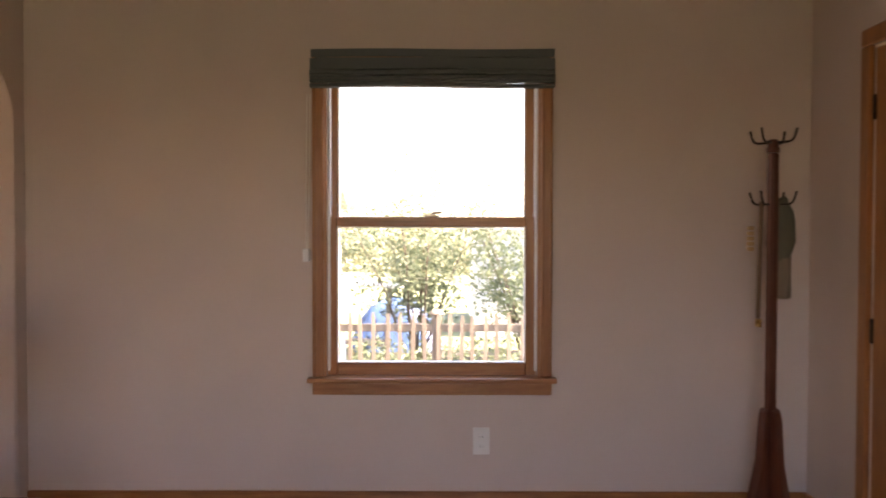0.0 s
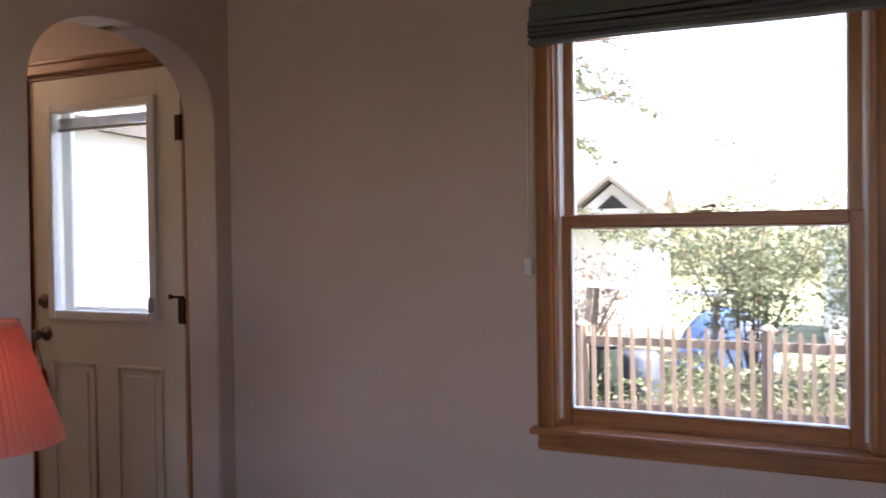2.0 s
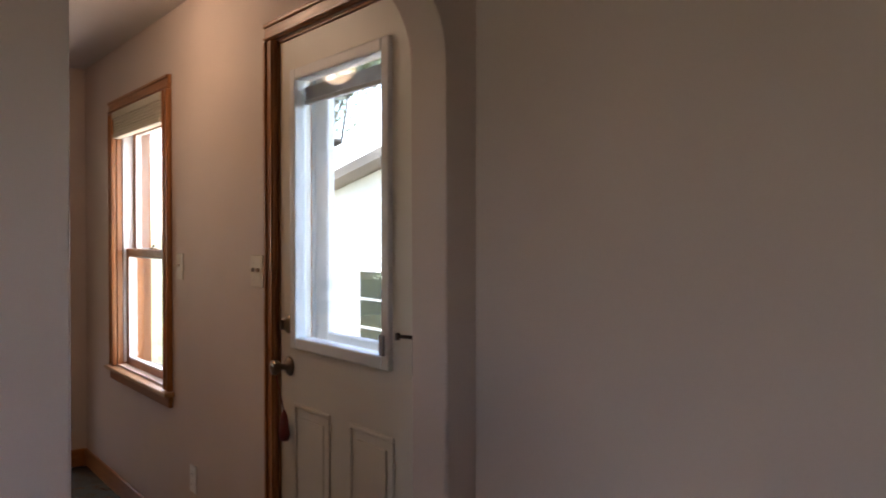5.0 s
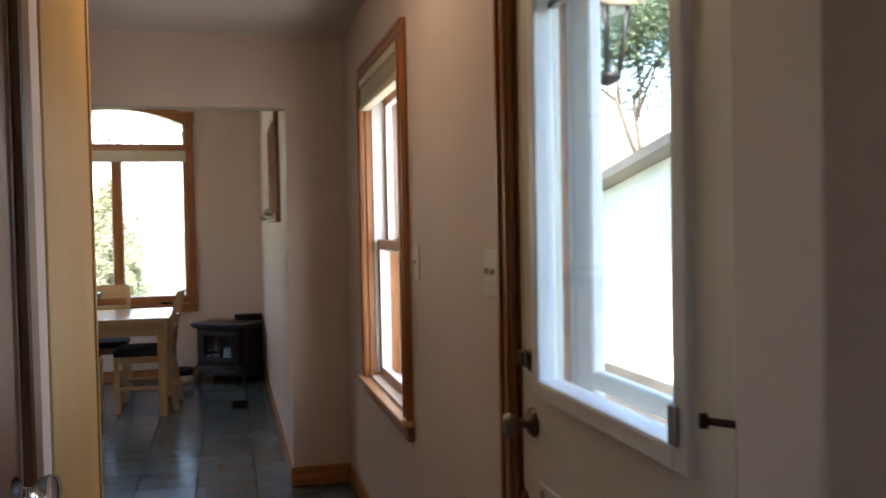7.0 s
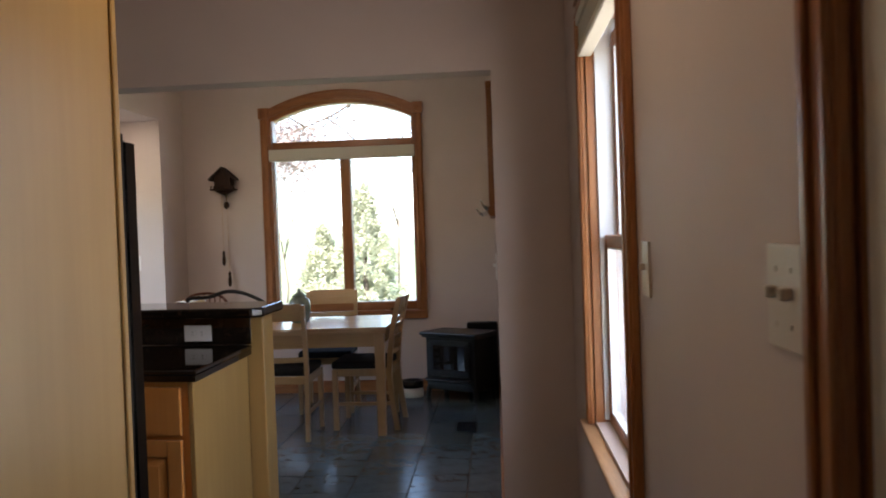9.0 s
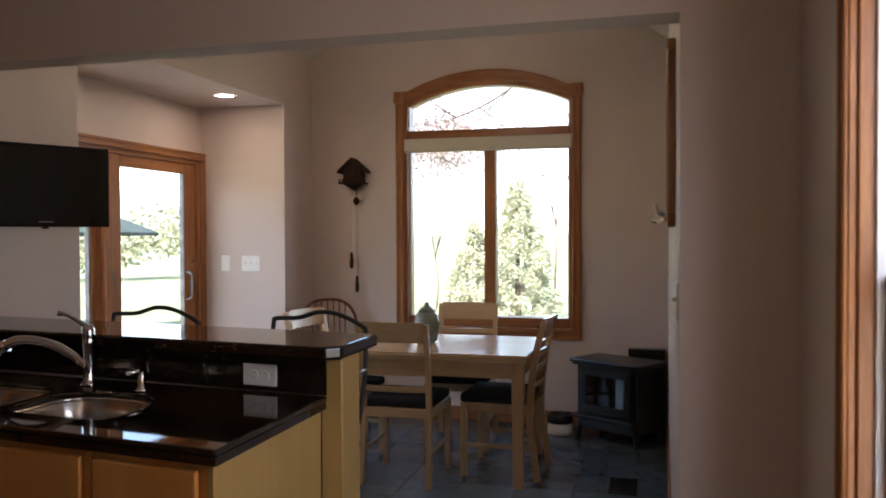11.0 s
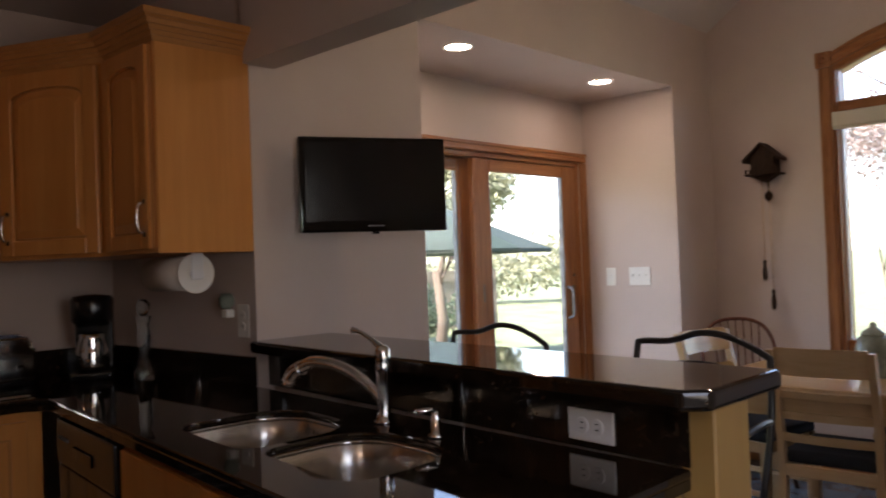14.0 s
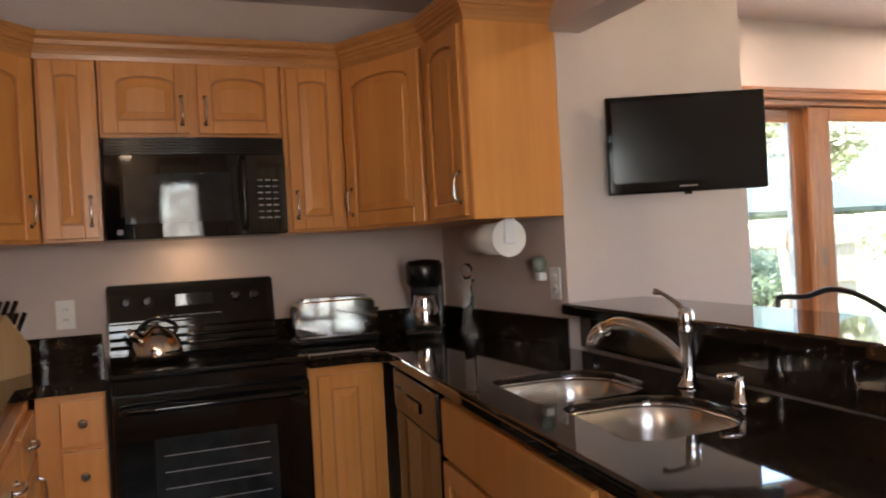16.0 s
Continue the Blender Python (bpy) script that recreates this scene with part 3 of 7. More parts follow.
# roman shade of the living room window
sh = thing("roman_shade", "folded grey green pleated roman shade over the window", "window shade", pose(1.2, 0.135, 1.93))
for i, (z0, z1, d) in enumerate([(0.146, 0.178, 0.036), (0.092, 0.138, 0.056), (0.070, 0.084, 0.070), (0.052, 0.063, 0.066), (0.036, 0.046, 0.073), (0.018, 0.030, 0.070)]):
    bm = bmesh.new()
    n = 24
    for k in range(n):
        ya, yb = -0.505 + 1.01 * k / n, -0.505 + 1.01 * (k + 1) / n
        box(bm, -d, -0.024, ya, yb, z0, z1)
    bmesh.ops.remove_doubles(bm, verts=bm.verts[:], dist=0.0005)
    bmesh.ops.delete(bm, geom=[f for f in bm.faces if abs(f.normal.y) > 0.9 and abs(f.calc_center_median().y) < 0.504], context='FACES')
    for v in bm.verts:
        v.co.z += 0.0025 * math.sin(v.co.y * 7 + i * 1.3)
        v.co.x += 0.004 * math.sin(v.co.y * 4 + i) * (v.co.x < -0.03)
    part("pleat" if i else "head_rail", bm, SHADEGREY, sh)
bm = bmesh.new()
box(bm, -0.0235, -0.001, -0.49, 0.49, 0.05, 0.17, 0.003)
part("mounting_board", bm, SHADEGREY, sh)
cord = thing("shade_cord", "white looped pull cord with a clear tension clip", "cord")
bm = bmesh.new()
tube(bm, curve_pts([(1.165, 0.655, 1.92), (1.178, 0.66, 1.6), (1.18, 0.662, 1.27)], 6), 0.0022, 6)
tube(bm, curve_pts([(1.165, 0.642, 1.92), (1.178, 0.647, 1.6), (1.18, 0.655, 1.27)], 6), 0.0022, 6)
part("cord_loop", bm, WHITE, cord)
part("tension_clip", B(1.172, 1.199, 0.648, 0.676, 1.225, 1.28, 0.004), VINYL, cord, "translucent plastic tension clip")

# blind and head of the hall window
bl = thing("cellular_blind", "raised cream fabric blind at the window head", "blind", pose(1.2, 4.505, 1.96))
part("head_rail", B(-0.028, 0.02, -0.40, 0.40, 0.045, 0.083, 0.004), LINEN, bl)
for i in range(5):
    part("fold", B(-0.022, 0.018, -0.395, 0.395, -0.03 + i * 0.015, -0.017 + i * 0.015, 0.004), LINEN, bl)
part("bottom_rail", B(-0.026, 0.02, -0.397, 0.397, -0.055, -0.031, 0.004), LINEN, bl)


# ---------- the entry door ----------
def raised_panel(bm, y0, y1, z0, z1, x):
    box(bm, x - 0.006, x + 0.002, y0, y1, z0, z0 + 0.014, 0.003)
    box(bm, x - 0.006, x + 0.002, y0, y1, z1 - 0.014, z1, 0.003)
    box(bm, x - 0.006, x + 0.002, y0, y0 + 0.014, z0 + 0.0145, z1 - 0.0145, 0.003)
    box(bm, x - 0.006, x + 0.002, y1 - 0.014, y1, z0 + 0.0145, z1 - 0.0145, 0.003)
    box(bm, x - 0.004, x + 0.002, y0 + 0.04, y1 - 0.04, z0 + 0.04, z1 - 0.04, 0.004)


door = thing("door_1", "cream painted entry door with a half-height blind-filled window", "door", kind="structure")
DX = XE + 0.004
bm = bmesh.new()
wall_cells(bm, [2.085, 2.905], [0.015, 2.035], [(2.245, 2.775, 1.055, 1.895)], along_y, DX, DX + 0.045)
part("door_leaf", bm, DOORW, door)
bm = bmesh.new()
for y0, y1 in ((2.20, 2.44), (2.56, 2.80)):
    raised_panel(bm, y0, y1, 0.22, 0.84, DX)
part("door_panels", bm, DOORW, door, "pressed raised panels in the lower half")
fr = bmesh.new()
for y0, y1, z0, z1 in ((2.21, 2.248, 1.02, 1.93), (2.772, 2.81, 1.02, 1.93), (2.2485, 2.7715, 1.02, 1.058), (2.2485, 2.7715, 1.892, 1.93)):
    box(fr, DX - 0.014, DX + 0.03, y0, y1, z0, z1, 0.006, 2)
lf = part("light_frame", fr, VINYL, door, "white moulded frame round the glass")
p = part("pane", B(DX + 0.012, DX + 0.016, 2.248, 2.772, 1.058, 1.892), PANE, lf)
p.visible_shadow = False
p = part("pane", B(DX + 0.036, DX + 0.040, 2.248, 2.772, 1.058, 1.892), PANE, lf)
p.visible_shadow = False
for i in range(9):
    part("blind_slat", B(DX + 0.020, DX + 0.032, 2.255, 2.765, 1.832 + i * 0.0045, 1.8342 + i * 0.0045), GREYP, lf)
part("blind_rail", B(DX + 0.018, DX + 0.034, 2.252, 2.768, 1.815, 1.829, 0.002), GREYP, lf, "grey bottom rail of the raised blind")
part("blind_slider", B(DX - 0.022, DX - 0.0145, 2.225, 2.25, 1.06, 1.12, 0.003), GREYP, lf, "grey blind slider")


def round_knob(parent, name, y, z, mat, x, proj, rose=0.032, r=0.026):
    bm = bmesh.new()
    lathe(bm, [(rose, 0), (rose, 0.004), (rose * 0.8, 0.010), (0.011, 0.014), (0.010, proj * 0.5), (r * 0.75, proj * 0.62), (r, proj * 0.8), (r * 0.92, proj * 0.95), (r * 0.4, proj)], seg=20)
    bmesh.ops.transform(bm, matrix=Matrix.Translation((x, y, z)) @ Matrix.Rotation(radians(-90), 4, 'Y'), verts=bm.verts[:])
    return part(name, bm, mat, parent)


round_knob(door, "door_knob", 2.838, 0.955, NICKEL, DX, 0.066)
dbolt = round_knob(door, "deadbolt", 2.842, 1.094, NICKEL, DX, 0.022, 0.031, 0.02)
part("thumb_turn", B(DX - 0.034, DX - 0.018, 2.837, 2.847, 1.078, 1.110, 0.003), NICKEL, dbolt)
for i, z in enumerate((1.79, 1.07, 0.23)):
    bm = bmesh.new()
    tube(bm, [(DX - 0.008, 2.076, z - 0.05), (DX - 0.008, 2.076, z + 0.05)], 0.008, 8)
    box(bm, DX - 0.0035, DX - 0.0005, 2.084, 2.112, z - 0.05, z + 0.05)
    if i == 1:
        tube(bm, [(DX - 0.008, 2.076, z + 0.055), (DX - 0.05, 2.10, z + 0.06)], 0.005, 8)
        tube(bm, [(DX - 0.05, 2.10, z + 0.06), (DX - 0.06, 2.105, z + 0.06)], 0.010, 8)
    part("hinge", bm, HINGE, door)
tas = thing("door_hanging", "dark red tassel hanging from the door knob", "ornament")
bm = bmesh.new()
tube(bm, [(DX - 0.05, 2.838, 0.925), (DX - 0.02, 2.838, 0.80)], 0.002, 6)
lathe(bm, [(0.004, 0.05), (0.012, 0.03), (0.020, -0.03), (0.016, -0.05)], (DX - 0.022, 2.838, 0.76), 10)
part("tassel", bm, COPPERW, tas)

trim = thing("trim_1", "stained wooden casing round the entry door", "trim", kind="structure")
casing_profile("casing", trim, OAK_Z, 2.915, 2.985, 0.0, 2.052, XE)
casing_profile("casing", trim, OAK_Z, 1.995, 2.055, 0.0, 2.052, XE)
casing_profile("casing", trim, OAK_Y, 1.995, 2.985, 2.053, 2.115, XE, upright=False)
for a, b2 in ((2.0451, 2.068), (2.910, 2.9249)):
    trim_box("jamb", trim, OAK_Z, XE + 0.002, XE + 0.055, a, b2, 0.0, 2.049, 0.002)
    trim_box("outer_jamb", trim, VINYL, XE + 0.056, XE + 0.094, a, b2, 0.0, 2.049, 0.002, "white painted outer jamb")
    trim_box("jamb_stop", trim, OAK_Z, XE + 0.0945, XE + 0.122, a - 0.006, b2 + 0.006, 0.0, 2.038, 0.002)
    trim_box("outer_jamb", trim, VINYL, XE + 0.1225, XO, a, b2, 0.0, 2.049, 0.002, "white painted outer jamb")
trim_box("jamb", trim, OAK_Y, XE + 0.002, XO, 2.069, 2.909, 2.040, 2.0499, 0.001)
# storm door frame outside
st = thing("storm_door", "white aluminium storm door outside the entry", "door")
for y0, y1, z0, z1 in ((2.07, 2.16, 0.02, 2.03), (2.82, 2.905, 0.02, 2.03)):
    part("stile", B(XO - 0.045, XO - 0.015, y0, y1, z0, z1, 0.005), VINYL, st)
for z0, z1 in ((0.02, 0.75), (1.95, 2.03), (1.02, 1.06)):
    part("rail", B(XO - 0.044, XO - 0.016, 2.161, 2.819, z0, z1, 0.005), VINYL, st)


# ---------- the other two wooden doors ----------
def plank_door(name, label, m, w, h, mat, knob_mat, knob_r, hinge_side):
    """Panelled interior door facing -y, local x from 0 to w."""
    d = thing(name, label, "door", m, kind="structure")
    bm = bmesh.new()
    box(bm, 0.004, w - 0.004, 0.0, 0.035, 0.01, h, 0.003)
    part("door_leaf", bm, mat, d)
    bm = bmesh.new()
    for z0, z1 in ((0.2, 0.85), (1.0, 1.85)):
        for x0, x1 in ((0.11, w / 2 - 0.04), (w / 2 + 0.04, w - 0.11)):
            box(bm, x0, x1, -0.006, 0.002, z0, z1, 0.005)
            box(bm, x0 + 0.035, x1 - 0.035, -0.011, 0.0, z0 + 0.035, z1 - 0.035, 0.005)
    part("door_panels", bm, mat, d)
    for x0, x1, z0, z1 in ((-0.065, -0.001, 0, h + 0.012), (w + 0.001, w + 0.065, 0, h + 0.012), (-0.065, w + 0.065, h + 0.013, h + 0.075)):
        part("casing", B(x0, x1, -0.022, -0.0005, z0, z1, 0.005), mat, d)
    kx = w - 0.06 if hinge_side == 'l' else 0.06
    bm = bmesh.new()
    lathe(bm, [(0.028, 0), (0.028, 0.004), (0.010, 0.01), (0.009, 0.03), (knob_r * 0.8, 0.04), (knob_r, 0.055), (knob_r * 0.85, 0.068), (0.008, 0.073)], seg=12)
    bmesh.ops.transform(bm, matrix=Matrix.Translation((kx, 0, 0.945)) @ Matrix.Rotation(radians(90), 4, 'X'), verts=bm.verts[:])
    part("door_knob", bm, knob_mat, d)
    hx = 0.0 if hinge_side == 'l' else w
    for z in (0.22, 1.0, 1.80):
        part("hinge", B(hx - 0.012, hx + 0.012, -0.009, 0.001, z - 0.045, z + 0.045, 0.003), HINGE, d)
    return d


plank_door("door_2", "dark stained wooden door with a faceted glass knob", pose(XH, 2.07, 0, 0, 0, 90), 0.69, 2.01, DARKDOOR, BOTTLE, 0.028, 'l')
plank_door("door_3", "stained wooden closet door with dark hinges", pose(0.69, YS, 0, 0, 0, 180), 0.86, 2.01, OAK_Z, NICKEL, 0.026, 'l')

# ---------- the arched window ----------
aw = thing("window_3", "arched wooden window with a fan light over two tall panes", "window", kind="structure")
def arc_strip(name, mat, lo, hi, x0, x1, y0, y1, parent, label=""):
    bm = bmesh.new()
    us = [x0 + (x1 - x0) * k / 36 for k in range(37)]
    strip(bm, us, lo, hi, along_x, y0, y1, top=True)
    for e in (0, -1):
        u = us[e]
        bm.faces.new([bm.verts.new(along_x(u, z, t)) for z, t in ((lo(u), y0), (hi(u), y0), (hi(u), y1), (lo(u), y1))])
    bmesh.ops.remove_doubles(bm, verts=bm.verts[:], dist=0.0003)
    return part(name, bm, mat, parent, label)
CW = 0.075
spr = AZS + 0.0
arc_in, arc_out = arc(AZT - AZS - 0.008, spr - 0.004, AHW), arc(AZT - AZS - 0.008 + 0.0, spr + CW - 0.004, AHW)
arc_strip("arch_casing", OAK_X, arc_in, arc_out, AX0 - 0.03, AX1 + 0.03, YF - 0.02, YF - 0.0005, aw)
arc_b1, arc_b2 = arc(AZT - AZS - 0.008, spr + 0.008, AHW), arc(AZT - AZS - 0.008, spr + 0.022, AHW)
arc_strip("arch_bead", OAK_X, arc_b1, arc_b2, AX0 - 0.03, AX1 + 0.03, YF - 0.028, YF - 0.0205, aw)
arc_b3, arc_b4 = arc(AZT - AZS - 0.008, spr + 0.050, AHW), arc(AZT - AZS - 0.008, spr + 0.070, AHW)
arc_strip("arch_bead", OAK_X, arc_b3, arc_b4, AX0 - 0.03, AX1 + 0.03, YF - 0.03, YF - 0.0205, aw)
for s in (-1, 1):
    xc = ACX + s * (AHW + 0.030)
    bm = bmesh.new()
    box(bm, xc - 0.034, xc + 0.034, YF - 0.02, YF - 0.0005, AZB - 0.075, AZS - 0.005, 0.004)
    for o in (-0.02, 0.02):
        box(bm, xc + o - 0.007, xc + o + 0.007, YF - 0.027, YF - 0.0195, AZB - 0.07, AZS - 0.007, 0.003)
    part("side_casing", bm, OAK_Z, aw)
    bm = bmesh.new()
    box(bm, xc - 0.046, xc + 0.046, YF - 0.034, YF - 0.0005, AZS - 0.0045, AZS + 0.088, 0.006, 2)
    lathe(bm, [(0.034, 0), (0.034, 0.006), (0.026, 0.007), (0.022, 0.003), (0.014, 0.004), (0.010, 0.009), (0.002, 0.011)], seg=20)
    for v in bm.verts:
        if abs(v.co.z) < 0.02 and abs(v.co.y) < 0.05 and abs(v.co.x) < 0.05:
            v.co = Vector((xc + v.co.x, YF - 0.034 - v.co.z, AZS + 0.042 + v.co.y))
    part("rosette_block", bm, OAK_Z, aw, "square corner block with a turned rosette")
bm = bmesh.new()
box(bm, AX0 - 0.064, AX1 + 0.064, YF - 0.021, YF - 0.0008, AZB - 0.076, AZB + 0.001, 0.005)
box(bm, AX0 - 0.06, AX1 + 0.06, YF - 0.032, YF - 0.0215, AZB - 0.03, AZB - 0.004, 0.004)
part("window_sill", bm, OAK_X, aw)
# jambs, transom, mullion, sashes
for x0, x1 in ((AX0, AX0 + 0.025), (AX1 - 0.025, AX1)):
    part("jamb", B(x0 + 0.0005, x1 - 0.0005, YF + 0.001, YF + 0.17, AZB + 0.001, AZS, 0.002), OAK_Z, aw)
part("transom_bar", B(AX0 + 0.026, AX1 - 0.026, YF + 0.02, YF + 0.15, 2.118, 2.178, 0.006), OAK_X, aw)
part("mullion", B(-0.432, -0.350, YF + 0.022, YF + 0.15, AZB + 0.03, 2.117, 0.006), OAK_Z, aw)
part("bottom_rail", B(AX0 + 0.026, AX1 - 0.026, YF + 0.021, YF + 0.15, AZB + 0.002, 0.775, 0.006), OAK_X, aw)
for x0, x1 in ((AX0 + 0.0255, AX0 + 0.032), (AX1 - 0.032, AX1 - 0.0255)):
    part("sash_stile", B(x0, x1, YF + 0.03, YF + 0.1, 0.776, 2.117, 0.002), OAK_Z, aw)
    part("fan_stile", B(x0, x1, YF + 0.03, YF + 0.1, 2.179, AZS - 0.01, 0.002), OAK_Z, aw)
arc_strip("arch_jamb", OAK_X, arc(AZT - AZS - 0.006, AZS - 0.035, AHW), arc(AZT - AZS - 0.006, AZS - 0.003, AHW), AX0 + 0.003, AX1 - 0.003, YF + 0.002, YF + 0.17, aw)
for x0, x1, z0, z1 in ((AX0 + 0.033, -0.433, 0.776, 2.117), (-0.349, AX1 - 0.033, 0.776, 2.117)):
    pn = part("pane", B(x0, x1, YF + 0.07, YF + 0.075, z0, z1), PANE, aw)
    pn.visible_shadow = False
    for q in ((x0, x0 + 0.006, z0, z1), (x1 - 0.006, x1, z0, z1)):
        part("glazing_bead", B(q[0], q[1], YF + 0.055, YF + 0.069, q[2], q[3]), VINYL, aw)
bm = bmesh.new()
strip(bm, [AX0 + 0.03 + (AX1 - AX0 - 0.06) * k / 24 for k in range(25)], lambda u: 2.179, arc(AZT - AZS - 0.006, AZS - 0.036, AHW), along_x, YF + 0.07, YF + 0.075)
pn = part("fan_pane", bm, PANE, aw)
pn.visible_shadow = False
bm = bmesh.new()
box(bm, -0.405, -0.385, YF + 0.012, YF + 0.0215, 0.80, 0.86, 0.003)
tube(bm, [(-0.395, YF + 0.012, 0.85), (-0.395, YF - 0.002, 0.83), (-0.395, YF - 0.004, 0.79)], 0.005)
part("casement_latch", bm, NICKEL, aw)
rb = thing("roller_blind", "rolled up cream blind across the window head", "blind")
part("cassette", B(AX0 + 0.004, AX1 - 0.004, YF - 0.03, YF + 0.018, 2.022, 2.112, 0.008, 2), LINEN, rb)
part("hem_bar", B(AX0 + 0.008, AX1 - 0.008, YF - 0.028, YF + 0.012, 2.010, 2.0215, 0.003), LINEN, rb)

# ---------- the sliding door ----------
sd = thing("door_4", "wooden sliding patio door with two glass leaves", "door", kind="structure")
def xbox(name, mat, x0, x1, y0, y1, z0, z1, parent, bev=0.005, label=""):
    return part(name, B(x0, x1, y0, y1, z0, z1, bev), mat, parent, label)
SY0, SY1 = 6.87, 8.60
for y0, y1 in ((SY0 - 0.06, SY0 + 0.002), (SY1 - 0.002, SY1 + 0.058)):
    bm = B(XD + 0.0005, XD + 0.02, y0, y1, 0.0, 1.937, 0.004)
    box(bm, XD + 0.0195, XD + 0.027, y0 + 0.006, y0 + 0.022, 0.001, 1.935, 0.003)
    box(bm, XD + 0.0195, XD + 0.027, y1 - 0.022, y1 - 0.006, 0.001, 1.935, 0.003)
    part("casing", bm, OAK_Z, sd)
bm = B(XD + 0.0005, XD + 0.02, SY0 - 0.06, SY1 + 0.058, 1.938, 1.998, 0.004)
box(bm, XD + 0.0195, XD + 0.028, SY0 - 0.06, SY1 + 0.058, 1.975, 1.996, 0.003)
box(bm, XD + 0.0195, XD + 0.026, SY0 - 0.06, SY1 + 0.058, 1.942, 1.955, 0.003)
part("casing", bm, OAK_Y, sd)
xbox("jamb", OAK_Z, XD - 0.15, XD, SY0 + 0.0005, SY0 + 0.03, 0.02, 1.939, sd)
xbox("jamb", OAK_Z, XD - 0.15, XD, SY1 - 0.03, SY1 - 0.0005, 0.02, 1.939, sd)
xbox("jamb", OAK_Y, XD - 0.15, XD, SY0 + 0.031, SY1 - 0.031, 1.91, 1.9395, sd)
xbox("threshold", OAK_Y, XD - 0.15, XD, SY0 + 0.031, SY1 - 0.031, 0.0205, 0.045, sd)
def leaf(name, x0, x1, y0, y1, g0, g1):
    lf = thing(name, "", "")
    lf.parent = sd
    for a, b2 in ((y0, g0), (g1, y1)):
        part("stile", B(x0, x1, a, b2, 0.046, 1.908, 0.005), OAK_Z, lf)
    part("rail", B(x0 + 0.001, x1 - 0.001, g0 + 0.0005, g1 - 0.0005, 0.046, 0.22, 0.005), OAK_Y, lf)
    part("rail", B(x0 + 0.001, x1 - 0.001, g0 + 0.0005, g1 - 0.0005, 1.835, 1.908, 0.005), OAK_Y, lf)
    for q in ((g0, g0 + 0.008), (g1 - 0.008, g1)):
        part("glazing_bead", B(x0 + 0.006, x1 - 0.006, q[0], q[1], 0.2205, 1.8345), GREYP, lf)
    pn = part("pane", B(x0 + 0.015, x0 + 0.02, g0, g1, 0.2205, 1.8345), PANE, lf)
    pn.visible_shadow = False
    return lf
leaf("fixed_leaf", XD - 0.11, XD - 0.07, SY0 + 0.031, 7.60, 6.99, 7.49)
mv = leaf("sliding_leaf", XD - 0.055, XD - 0.012, 7.565, 8.567, 7.705, 8.43)
bm = bmesh.new()
tube(bm, curve_pts([(XD - 0.012, 8.445, 0.93), (XD + 0.03, 8.445, 0.95), (XD + 0.034, 8.445, 1.03), (XD + 0.03, 8.445, 1.11), (XD - 0.012, 8.445, 1.13)], 5), 0.009)
part("pull_handle", bm, GREYP, mv, "grey pull handle")
bm = B(XD - 0.0118, XD - 0.004, 8.48, 8.52, 0.94, 1.14, 0.003)
tube(bm, [(XD - 0.004, 8.50, 1.20), (XD + 0.012, 8.50, 1.20), (XD + 0.014, 8.48, 1.215)], 0.006)
part("lock_plate", bm, NICKEL, mv)
part("finger_pull", B(XD - 0.0118, XD - 0.008, 7.615, 7.635, 1.08, 1.18, 0.002), NICKEL, mv)


# ---------- plates on the walls ----------
def plate(name, label, m, w=0.07, h=0.115, kind="outlet", n=1, mat=None):
    """A plate that faces -y, centred at the origin."""
    p = thing(name, label, "wall plate", m)
    part("cover", B(-w / 2, w / 2, -0.006, -0.0003, -h / 2, h / 2, 0.003, 2), mat or WHITE, p)
    for i in range(n):
        x = (i - (n - 1) / 2) * 0.046
        if kind == "switch":
            part("toggle", B(x - 0.005, x + 0.005, -0.018, -0.0062, -0.002, 0.012, 0.002), mat or WHITE, p)
            for z in (-0.03, 0.03):
                part("screw", B(x - 0.003, x + 0.003, -0.0075, -0.0062, z - 0.003, z + 0.003), mat or WHITE, p)
        else:
            for z in (-0.02, 0.02):
                bm = bmesh.new()
                lathe(bm, [(0.0165, 0), (0.0165, 0.002), (0.015, 0.003)], seg=16)
                bmesh.ops.transform(bm, matrix=Matrix.Translation((x, -0.0062, z)) @ Matrix.Rotation(radians(90), 4, 'X'), verts=bm.verts[:])
                fc = part("receptacle", bm, WHITE, p)
                bm = bmesh.new()
                for dx in (-0.006, 0.006):
                    box(bm, x + dx - 0.001, x + dx + 0.001, -0.0098, -0.0093, z - 0.004, z + 0.005)
                part("slots", bm, BLACKP, fc)
    return p


plate("outlet", "white duplex outlet low on the beige wall", pose(XE, -0.073, 0.468, 0, 0, -90))
plate("light_switch", "cream double light switch beside the entry door", pose(XE, 3.085, 1.262, 0, 0, -90), 0.105, 0.115, "switch", 2, IVORY)
plate("light_switch", "cream light switch beside the narrow window", pose(XE, 3.90, 1.255, 0, 0, -90), 0.075, 0.115, "switch", 1, IVORY)
plate("light_switch", "white single light switch beside the patio door", pose(-2.278, YL1, 1.185, 0, 0, 0), 0.07, 0.115, "switch", 1)
plate("light_switch", "white triple light switch beside the patio door", pose(-2.07, YL1, 1.185, 0, 0, 0), 0.15, 0.115, "switch", 3)
plate("light_switch", "white light switch on the dining room wall", pose(XR, 5.80, 1.19, 0, 0, -90), 0.07, 0.115, "switch", 1)
plate("outlet", "white outlet on the wall behind the range", pose(XK, 4.03, 1.10, 0, 0, 90))
plate("outlet", "white outlet low on the hall wall", pose(XE, 3.75, 0.36, 0, 0, -90))

